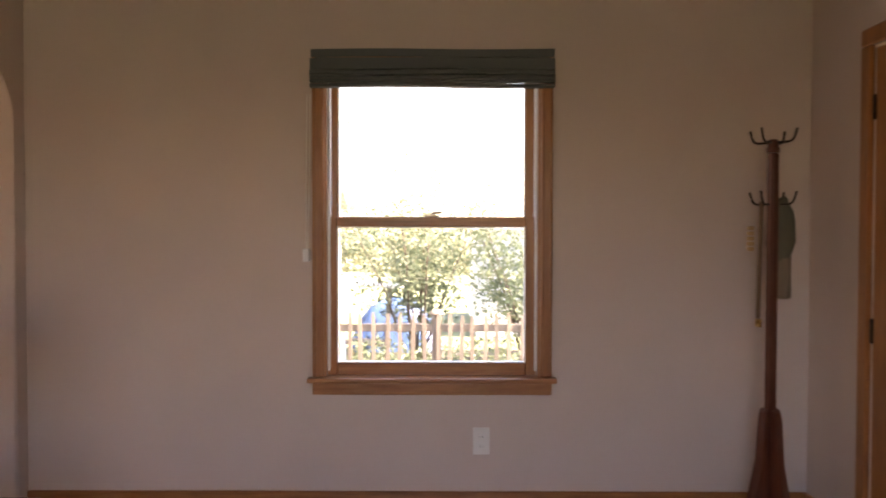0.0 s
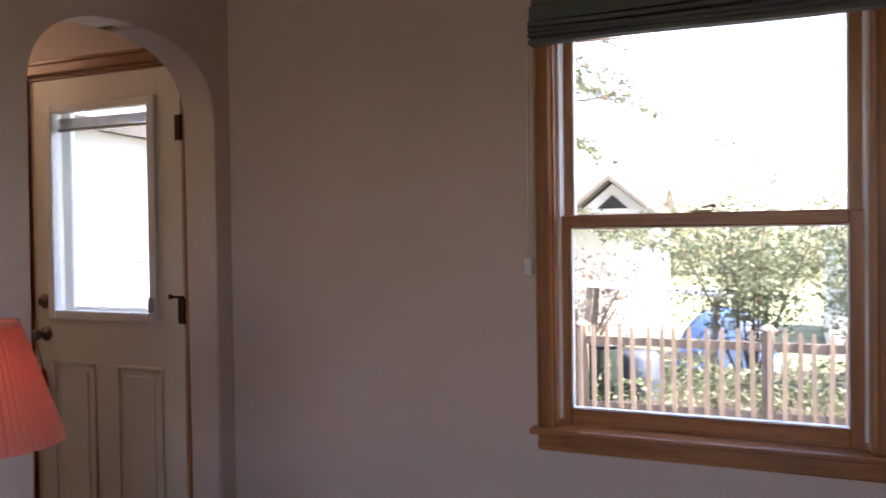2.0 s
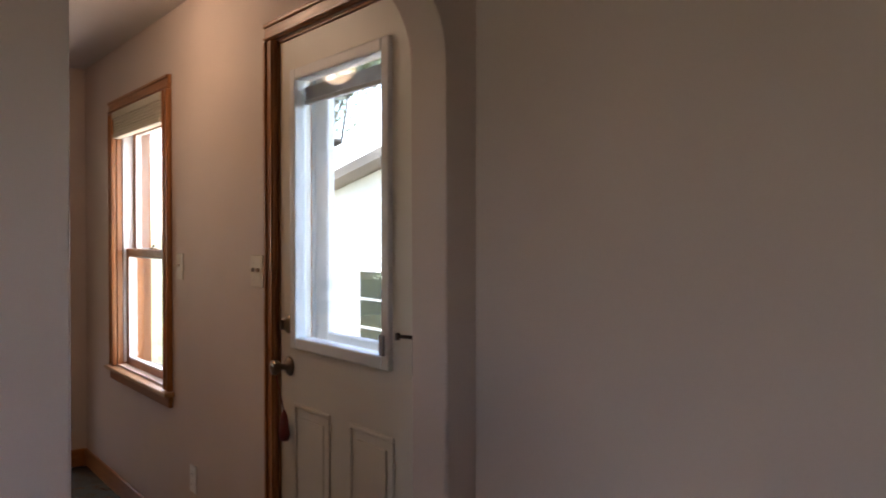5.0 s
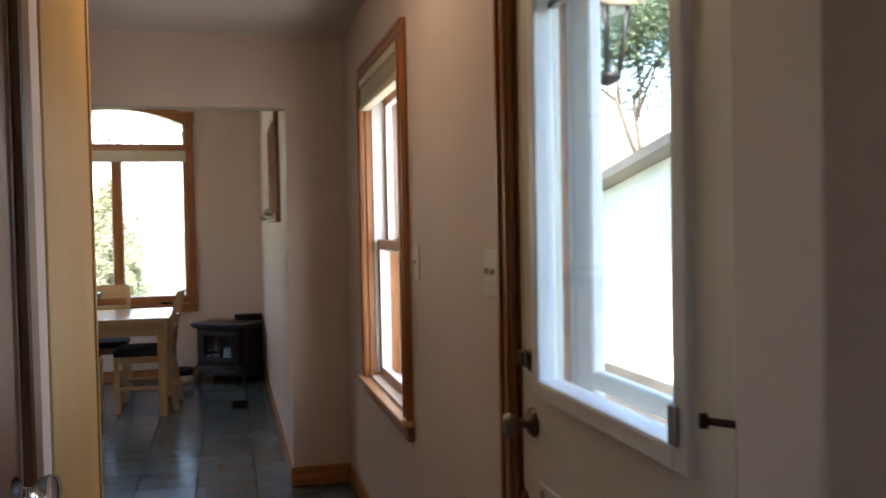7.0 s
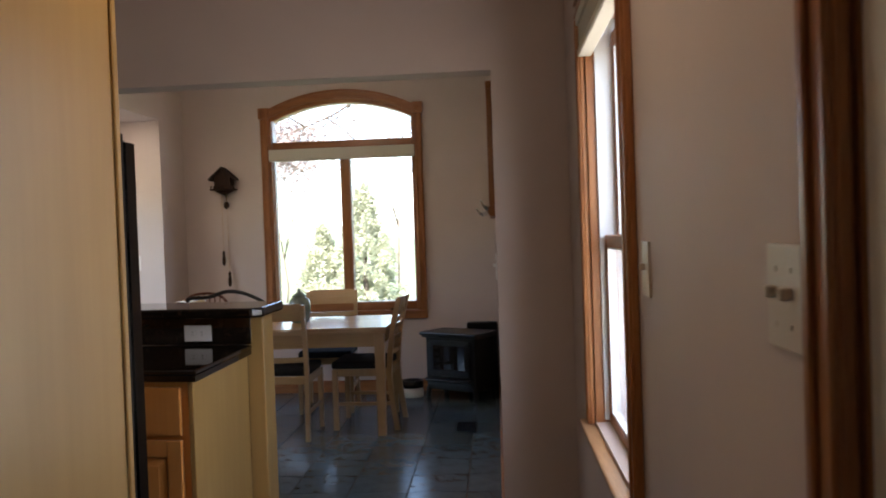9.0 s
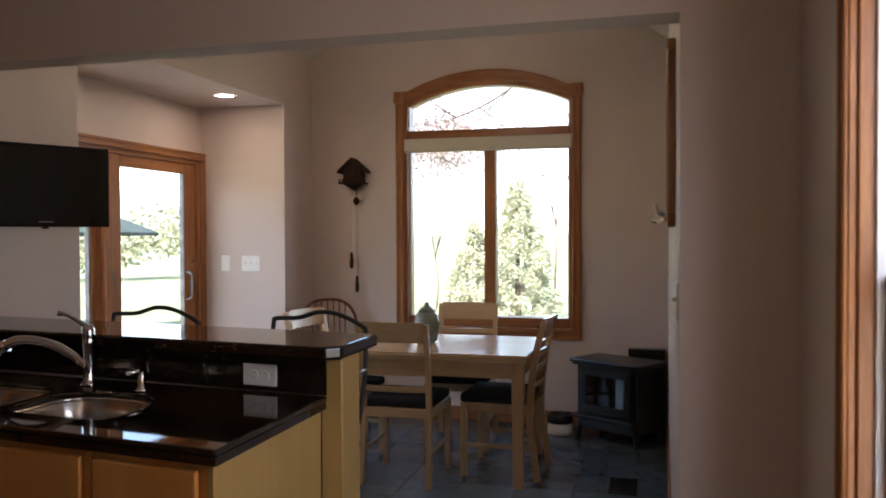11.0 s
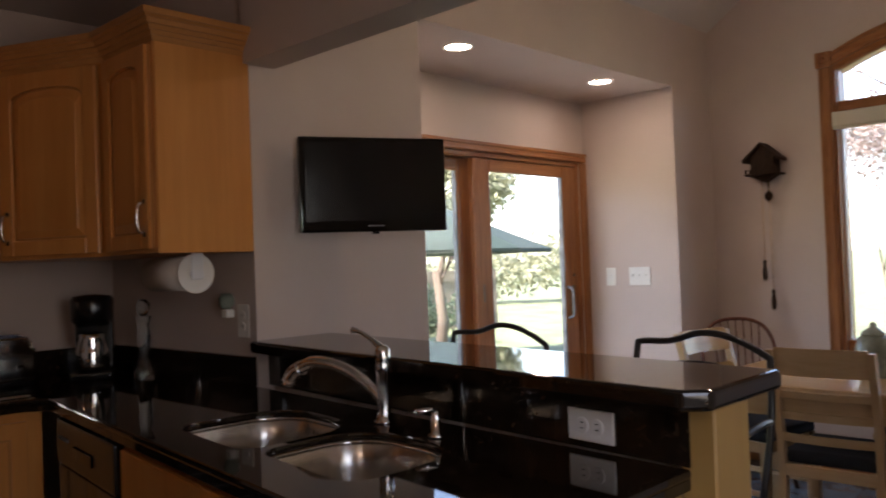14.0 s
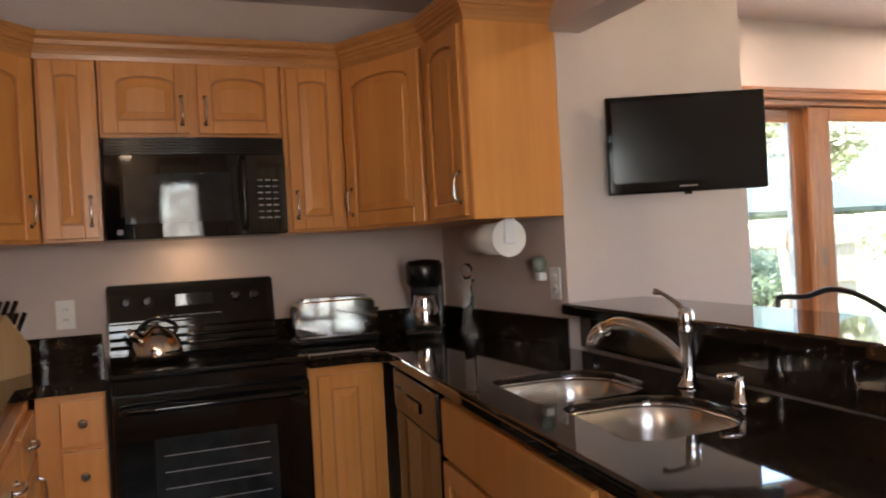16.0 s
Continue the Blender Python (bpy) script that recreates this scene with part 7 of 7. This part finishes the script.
def conifer(name, label, x, y, h, r, seed):
    rng = np.random.default_rng(seed)
    t = thing(name, label, "tree", pose(x, y, GROUND))
    part("trunk", tube(bmesh.new(), [(0, 0, -0.1), (0, 0, h * 0.9)], 0.05, 8, [0.07, 0.02]), BARK, t)
    cs = []
    for k in range(260):
        z = h * (0.04 + 0.95 * rng.random() ** 1.2)
        a = rng.random() * 6.28
        q = r * (1 - z / h) ** 0.75 * rng.uniform(0.45, 1.0)
        cs.append((math.cos(a) * q, math.sin(a) * q, z, 0.11, 0.11, 0.16))
    me = leaves(26000, cs, 0.026, seed=seed)
    me.materials.append(EVERG)
    o = new("crown", me)
    o.parent = t
    return t


conifer("arborvitae", "tall conical evergreen outside the arched window", -1.38, 16.2, 2.82, 0.98, 3)
conifer("arborvitae", "lower conical evergreen outside the arched window", -2.28, 17.0, 2.12, 0.78, 5)
tree("maple_tree", "spring tree with sparse reddish leaves", -3.7, 19.5, 5.0, 0.026, TWIG, 7500, 0.036, 11, 5, 0.8)
tree("maple_tree", "bare spring tree with thin dark branches", 0.3, 17.6, 8.0, 0.055, TWIG, 1200, 0.035, 12, 6, 0.6)
tree("maple_tree", "bare spring tree with thin dark branches", -1.6, 22.5, 6.5, 0.04, TWIG, 1500, 0.04, 19, 5, 0.5)
tree("garden_tree", "pale budding tree behind the lawn", -10.5, 15.5, 4.6, 0.13, LEAFY_Y, 12000, 0.06, 13, 4, 0.6)
tree("garden_tree", "leafy tree beyond the lawn", -14.5, 13.0, 6.0, 0.18, LEAF, 12000, 0.08, 14, 4, 0.8)
tree("garden_tree", "budding tree at the garden edge", -7.5, 20.0, 6.0, 0.15, LEAFY_Y, 10000, 0.07, 15, 4, 0.7)
tree("pine_tree", "tall pine with drooping boughs beyond the fence", 10.6, 6.6, 9.5, 0.15, LEAF, 12000, 0.045, 16, 5, 0.5)
tree("pine_tree", "tall tree with layered green boughs", 15.0, 8.5, 9.5, 0.16, LEAF, 9000, 0.06, 17, 5, 0.6)

def drooping_pine(label, x, y, h, reach, seed):
    """Tall trunk with long drooping boughs that carry short hanging needles."""
    rng = random.Random(seed)
    t = thing("pine_tree", label, "tree", pose(x, y, GROUND))
    part("trunk", tube(bmesh.new(), [(0, 0, -0.1), (0.05, 0.03, h * 0.5), (0, 0, h)], 0.1, 10, [0.15, 0.10, 0.03]), BARK, t)
    cs = []
    for k in range(48):
        z = h * rng.uniform(0.25, 0.95)
        a = rng.uniform(0, 6.28)
        L = reach * rng.uniform(0.6, 1.0) * (1.1 - 0.7 * z / h)
        c, s = math.cos(a), math.sin(a)
        bm = bmesh.new()
        pts = curve_pts([(0, 0, z), (c * L * 0.4, s * L * 0.4, z + 0.12), (c * L * 0.75, s * L * 0.75, z - 0.05), (c * L, s * L, z - 0.3)], 5)
        tube(bm, pts, 0.015, 5, [0.022 - 0.018 * i / (len(pts) - 1) for i in range(len(pts))])
        for p in pts[4:]:
            for side in (-1, 1):
                e = p + Vector((c * 0.22 - side * s * rng.uniform(0.15, 0.3), s * 0.22 + side * c * rng.uniform(0.15, 0.3), rng.uniform(-0.16, 0.0)))
                tube(bm, [p, (p + e) / 2 + Vector((0, 0, 0.02)), e], 0.004, 4)
                for f in (0.5, 1.0):
                    q = p.lerp(e, f)
                    cs.append((q.x, q.y, q.z, 0.09, 0.09, 0.05))
        part("bough", bm, BARK, t)
    me = leaves(22000, cs, 0.035, seed=seed)
    me.materials.append(LEAF)
    o = new("crown", me)
    o.parent = t


drooping_pine("tall pine with thin drooping boughs beyond the fence", 10.0, 4.0, 7.0, 3.6, 41)


def limb_tree(label, x, y, h, limbs, leafmat, n_leaf, leaf_size, seed):
    """A trunk whose long limbs reach out to given tips."""
    rng = random.Random(seed)
    t = thing("garden_tree", label, "tree", pose(x, y, GROUND))
    bm = bmesh.new()
    tube(bm, [(0, 0, -0.1), (0.05, -0.04, h * 0.5), (0, 0, h)], 0.1, 9, [0.13, 0.10, 0.05])
    ends = []
    for z, dx, dy, dz in limbs:
        a, b = Vector((0, 0, z)), Vector((dx, dy, dz))
        knots = [a.lerp(b, k / 4) + Vector((rng.uniform(-1, 1), rng.uniform(-1, 1), rng.uniform(-1, 1))) * (0.22 if 0 < k < 4 else 0.0) for k in range(5)]
        pts = curve_pts(knots, 4)
        tube(bm, pts, 0.03, 6, [0.036 - 0.026 * k / (len(pts) - 1) for k in range(len(pts))])
        for k in range(5, len(pts), 2):
            d = Vector((rng.uniform(-0.6, 0.6), rng.uniform(-1.0, 0.2) * (1 if dy < 0 else -1), rng.uniform(-0.55, 0.45))).normalized()
            branching(bm, pts[k], pts[k] + d * rng.uniform(0.4, 0.75), 0.013, 2, rng, ends)
    part("trunk", bm, BARK, t)
    me = leaves(n_leaf, [(e.x, e.y, e.z, 0.30, 0.30, 0.20) for e in ends], leaf_size, seed=seed)
    me.materials.append(leafmat)
    o = new("crown", me)
    o.parent = t
    return t


limb_tree("bare tree with long dark limbs beside the fence", 8.5, 5.3, 5.6, [(4.2, -0.7, -3.6, 4.1), (4.9, -0.4, -3.4, 4.6), (3.5, -0.2, -3.2, 3.5), (4.6, 0.6, -4.0, 5.1), (4.2, 1.6, 1.5, 5.4), (3.8, 1.8, -2.4, 4.6)], TWIG, 1500, 0.03, 51)
limb_tree("bare tree whose long bough crosses the fan light", 1.0, 13.6, 6.0, [(4.7, -2.9, 0.0, 3.45), (5.6, 1.5, 0.5, 6.6)], TWIG, 250, 0.03, 52)
shrub("garden_shrub", "loose leafy shrub behind the picket fence", 8.8, -1.1, 2.0, 2.7, LEAF, 4600, 0.036, 21)
shrub("garden_shrub", "tall loose shrub with pale spring leaves", 9.2, 0.45, 1.9, 3.1, LEAF, 6200, 0.034, 22)
shrub("garden_shrub", "spring green shrub behind the picket fence", 9.8, -2.6, 2.0, 3.0, LEAFY_Y, 3000, 0.045, 23)
shrub("garden_shrub", "nearly bare twiggy shrub beyond the fence", 10.2, 2.75, 1.6, 1.9, TWIG, 700, 0.04, 24)
shrub("garden_shrub", "low shrub at the edge of the lawn", -13.0, 17.5, 2.4, 1.4, LEAF, 3500, 0.06, 25)

tree("garden_tree", "leafy tree behind the white garage", 9.5, 17.5, 8.0, 0.14, LEAF, 12000, 0.06, 27, 4, 0.8)
me = leaves(10000, [((7.7, 8.2, 8.7)[k % 3], -4.2 + 0.1 * k, GROUND + 0.2 + 0.1 * math.sin(k * 1.7), 0.4, 0.3, 0.28 + 0.12 * math.sin(k * 2.3)) for k in range(88)], 0.034, seed=61)
me.materials.append(LEAF)
tagged(new("ground_cover", me), "low leafy ground cover behind the picket fence", "ground cover", kind="stuff")

# shed with a gable porch
shed = thing("garden_shed", "small white gabled shed with an open porch", "shed", pose(13.2, 2.95, GROUND))
part("wall", B(0.9, 3.2, -0.5, 3.4, 0.0, 2.05), SIDING, shed)
bm = prism(bmesh.new(), [(-0.85, 2.12), (0.85, 2.12), (0.0, 2.80)], lambda u, v, w: (w, u, v), 0.0, 1.4)
part("porch_gable", bm, SIDING, shed)
bm = bmesh.new()
for q in (-1, 1):
    prism(bm, [(0.0, 2.86), (q * 1.0, 2.05), (q * 1.0, 2.13), (0.0, 2.95)], lambda u, v, w: (w, u, v), -0.35, 1.6)
prism(bm, [(0.5, 2.06), (2.05, 2.85), (3.6, 2.06), (3.6, 2.14), (2.05, 2.95), (0.5, 2.14)], lambda u, v, w: (u, w, v), -0.7, 3.6)
part("roof", bm, ROOF, shed)
part("gable_vent", prism(bmesh.new(), [(-0.28, 2.36), (0.28, 2.36), (0.0, 2.60)], lambda u, v, w: (w, u, v), -0.03, -0.002), GREYWINDOW, shed)
for q in (-0.85, 0.85):
    part("porch_post", B(0.0, 0.09, q - 0.045, q + 0.045, 0.0, 2.11, 0.004), SIDING, shed)
# low grey building on the other side of the garden
gh = thing("grey_outbuilding", "low grey clapboard building behind the shrubs", "building", pose(12.4, -3.5, GROUND))
part("wall", B(0, 4, -3.0, 3.0, 0, 1.95), BLUESIDE, gh)
for i in range(12):
    part("clapboard", B(-0.03, -0.001, -3.0, 3.0, 0.02 + i * 0.16, 0.165 + i * 0.16, 0.004), BLUESIDE, gh)
bm = prism(bmesh.new(), [(-0.25, 1.952), (4.25, 1.952), (4.25, 2.02), (2.0, 2.15), (-0.25, 2.02)], lambda u, v, w: (u, w, v), -3.2, 3.2)
part("roof", bm, SIDING, gh)
tp = thing("tarp_covered_pile", "blue tarpaulin over a pile behind the fence", "tarpaulin", pose(10.7, 0.85, GROUND))
bm = bmesh.new()
nn = 14
g = [[bm.verts.new((-0.5 + i / (nn - 1), -0.75 + 1.5 * j / (nn - 1), 0.82 * (1 - abs(2 * i / (nn - 1) - 1) ** 3) * (1 - abs(2 * j / (nn - 1) - 1) ** 3) + 0.06 * noise.noise(Vector((i * 0.6, j * 0.6, 2))) + 0.03)) for j in range(nn)] for i in range(nn)]
for i in range(nn - 1):
    for j in range(nn - 1):
        bm.faces.new((g[i][j], g[i + 1][j], g[i + 1][j + 1], g[i][j + 1])).smooth = True
part("tarp", bm, TARP, tp)
lb = thing("garden_bench", "long white topped work bench behind the fence", "bench", pose(9.7, 1.75, GROUND, 4, 0, 3))
part("top", B(-0.35, 0.35, -1.0, 1.0, 1.17, 1.21, 0.008), SIDING, lb)
for q in (-1, 1):
    for r in (-1, 1):
        part("leg", B(r * 0.28 - 0.035, r * 0.28 + 0.035, q * 0.8 - 0.035, q * 0.8 + 0.035, -0.08, 1.169, 0.003), PICKETW, lb)
part("shelf", B(-0.3, 0.3, -0.76, 0.76, 0.32, 0.345, 0.004), PICKETW, lb)
gbn = thing("garden_bin", "dark rounded garden bin behind the fence", "bin", pose(7.9, 1.95, GROUND))
part("tub", lathe(bmesh.new(), [(0.17, 0.0), (0.20, 0.04), (0.225, 0.62), (0.235, 0.66)], seg=22), CANVAS, gbn)
part("lid", lathe(bmesh.new(), [(0.245, 0.662), (0.245, 0.69), (0.19, 0.75), (0.05, 0.77)], seg=22), IRON, gbn)
gbn2 = thing("garden_barrel", "blue plastic barrel behind the fence", "barrel", pose(8.1, 1.55, GROUND))
part("drum", lathe(bmesh.new(), [(0.19, 0.0), (0.215, 0.05), (0.225, 0.28), (0.215, 0.52), (0.18, 0.58), (0.03, 0.59)], seg=22), paint("faded_blue_plastic", (0.05, 0.07, 0.10), 0.5, 60, 0.1, 0.1), gbn2)

# white garage seen through the entry door
ga = thing("white_garage", "white sided garage with a six-pane window", "garage", pose(6.6, 9.0, GROUND))
bm = prism(bmesh.new(), [(-3.6, 0.0), (5.5, 0.0), (5.5, 2.32), (-0.4, 3.42), (-3.6, 2.8)], lambda u, v, w: (w, u, v), 0.0, 5.0)
part("wall", bm, SIDING, ga)
for i in range(12):
    part("clapboard", B(-0.02, -0.001, -3.55, 5.45, 0.03 + i * 0.18, 0.20 + i * 0.18, 0.004), SIDING, ga)
bm = bmesh.new()
prism(bm, [(5.9, 2.26), (-0.4, 3.45), (-0.4, 3.60), (5.9, 2.40)], lambda u, v, w: (w, u, v), -0.35, 5.2)
prism(bm, [(-4.0, 2.76), (-4.0, 2.9), (-0.4, 3.60), (-0.4, 3.45)], lambda u, v, w: (w, u, v), -0.35, 5.2)
part("roof", bm, ROOF, ga)
gw = part("window", B(-0.07, -0.021, 0.98, 2.42, 0.10, 1.48, 0.006), SIDING, ga)
for i in range(2):
    for j in range(3):
        part("pane", B(-0.076, -0.0705, 1.05 + i * 0.67, 1.68 + i * 0.67, 0.16 + j * 0.44, 0.56 + j * 0.44), GREYWINDOW, gw)
ln = thing("porch_lantern", "dark metal wall lantern outside the entry", "lantern", pose(1.53, 3.13, 1.82))
part("bracket", tube(bmesh.new(), curve_pts([(-0.145, 0.0, 0.02), (-0.08, 0.0, 0.17), (0.0, 0.0, 0.152)], 5), 0.010, 8), IRON, ln)
part("cap", lathe(bmesh.new(), [(0.075, 0.10), (0.05, 0.13), (0.015, 0.15)], seg=6), IRON, ln)
part("glass_body", lathe(bmesh.new(), [(0.035, -0.06), (0.062, 0.098)], seg=6), CLEAR, ln)
part("bottom", lathe(bmesh.new(), [(0.012, -0.09), (0.04, -0.075), (0.038, -0.061)], seg=6), IRON, ln)
for k in range(6):
    c, s = math.cos(k * math.pi / 3), math.sin(k * math.pi / 3)
    part("rib", tube(bmesh.new(), [(0.037 * c, 0.037 * s, -0.06), (0.064 * c, 0.064 * s, 0.098)], 0.004, 6), IRON, ln)

# patio umbrella
um = thing("patio_umbrella", "dark green patio umbrella over the lawn", "umbrella", pose(-5.1, 9.45, GROUND))
bm = bmesh.new()
top = bm.verts.new((0, 0, 2.62))
top2 = bm.verts.new((0, 0, 2.58))
rim = [bm.verts.new((1.45 * math.cos(k * math.pi / 4), 1.45 * math.sin(k * math.pi / 4), 2.02)) for k in range(8)]
rim2 = [bm.verts.new((1.45 * math.cos(k * math.pi / 4), 1.45 * math.sin(k * math.pi / 4), 1.99)) for k in range(8)]
for k in range(8):
    j = (k + 1) % 8
    bm.faces.new((rim[k], rim[j], top))
    bm.faces.new((rim2[j], rim2[k], top2))
    bm.faces.new((rim[j], rim[k], rim2[k], rim2[j]))
part("canopy", bm, CANVAS, um)
part("pole", tube(bmesh.new(), [(0, 0, 0.08), (0, 0, 2.60)], 0.02, 10), IRON, um)
part("base", lathe(bmesh.new(), [(0.25, 0.0), (0.25, 0.06), (0.05, 0.10)], seg=20), IRON, um)
for k in range(8):
    c, s = math.cos(k * math.pi / 4), math.sin(k * math.pi / 4)
    part("rib", tube(bmesh.new(), [(0.02 * c, 0.02 * s, 2.56), (1.43 * c, 1.43 * s, 1.985)], 0.008, 6), IRON, um)
# far garden fence behind the lawn
ff = thing("board_fence", "weathered board fence behind the lawn", "fence", pose(-19.0, 12.0, GROUND, 0, 0, -20))
brd = finish("board", B(-0.012, 0.012, -0.07, 0.07, 0.0, 1.7, 0.004), PICKETW)
for k in range(150):
    o = new("board", brd)
    o.parent = ff
    o.location = (0, -11 + k * 0.15, 0)
for z in (0.4, 1.4):
    part("rail", B(0.0125, 0.05, -11.1, 11.4, z, z + 0.09), PICKETW, ff)
# distant tree line
ang = [a for a in np.linspace(0, 6.28, 120) if not 1.15 < a < 1.95]
me = leaves(90000, [(36 * math.cos(a), 6 + 36 * math.sin(a), 1.2 + 1.0 * math.sin(a * 7), 2.4, 2.4, 2.2 + 0.9 * math.sin(a * 5)) for a in ang], 0.16, seed=31)
me.materials.append(LEAFY_Y)
tagged(new("far_woods", me), "hazy spring woods round the gardens", "woods", kind="stuff")

# ---------- floor tiles ----------
TS, TG = 0.312, 0.005
tile_bm = B(-(TS - TG) / 2, (TS - TG) / 2, -(TS - TG) / 2, (TS - TG) / 2, -0.0055, 0.0, 0.002)
tile_mesh = finish("tile", tile_bm, SLATE)
def tile(x, y):
    o = new("tile", tile_mesh)
    o.location = (x, y, 0)
    o.parent = tile_floor
rest = bmesh.new()
for i in range(-11, 4):
    for j in range(-16, 9):
        x, y = 0.385 + TS * (i + 0.5), 6.72 + TS * (j + 0.5)
        if y > YF + 0.1 or y < YA1 - 0.1 or x > XE + 0.1 or x < XK:
            continue
        if y > YH0 and not (XT - 0.75 < x < XR + 0.1):
            continue
        if y < YH0 - 0.2 and x < XH - 0.1 and y < 3.2:
            continue
        if x > -1.75 and (y > 5.45 or x > 0.1):
            tile(x, y)
        else:
            h = (TS - TG) / 2
            box(rest, x - h, x + h, y - h, y + h, -0.0055, 0.0)
part("far_tiles", rest, SLATE, tile_floor, "slate grey tiles of the kitchen floor")["kind"] = "stuff"
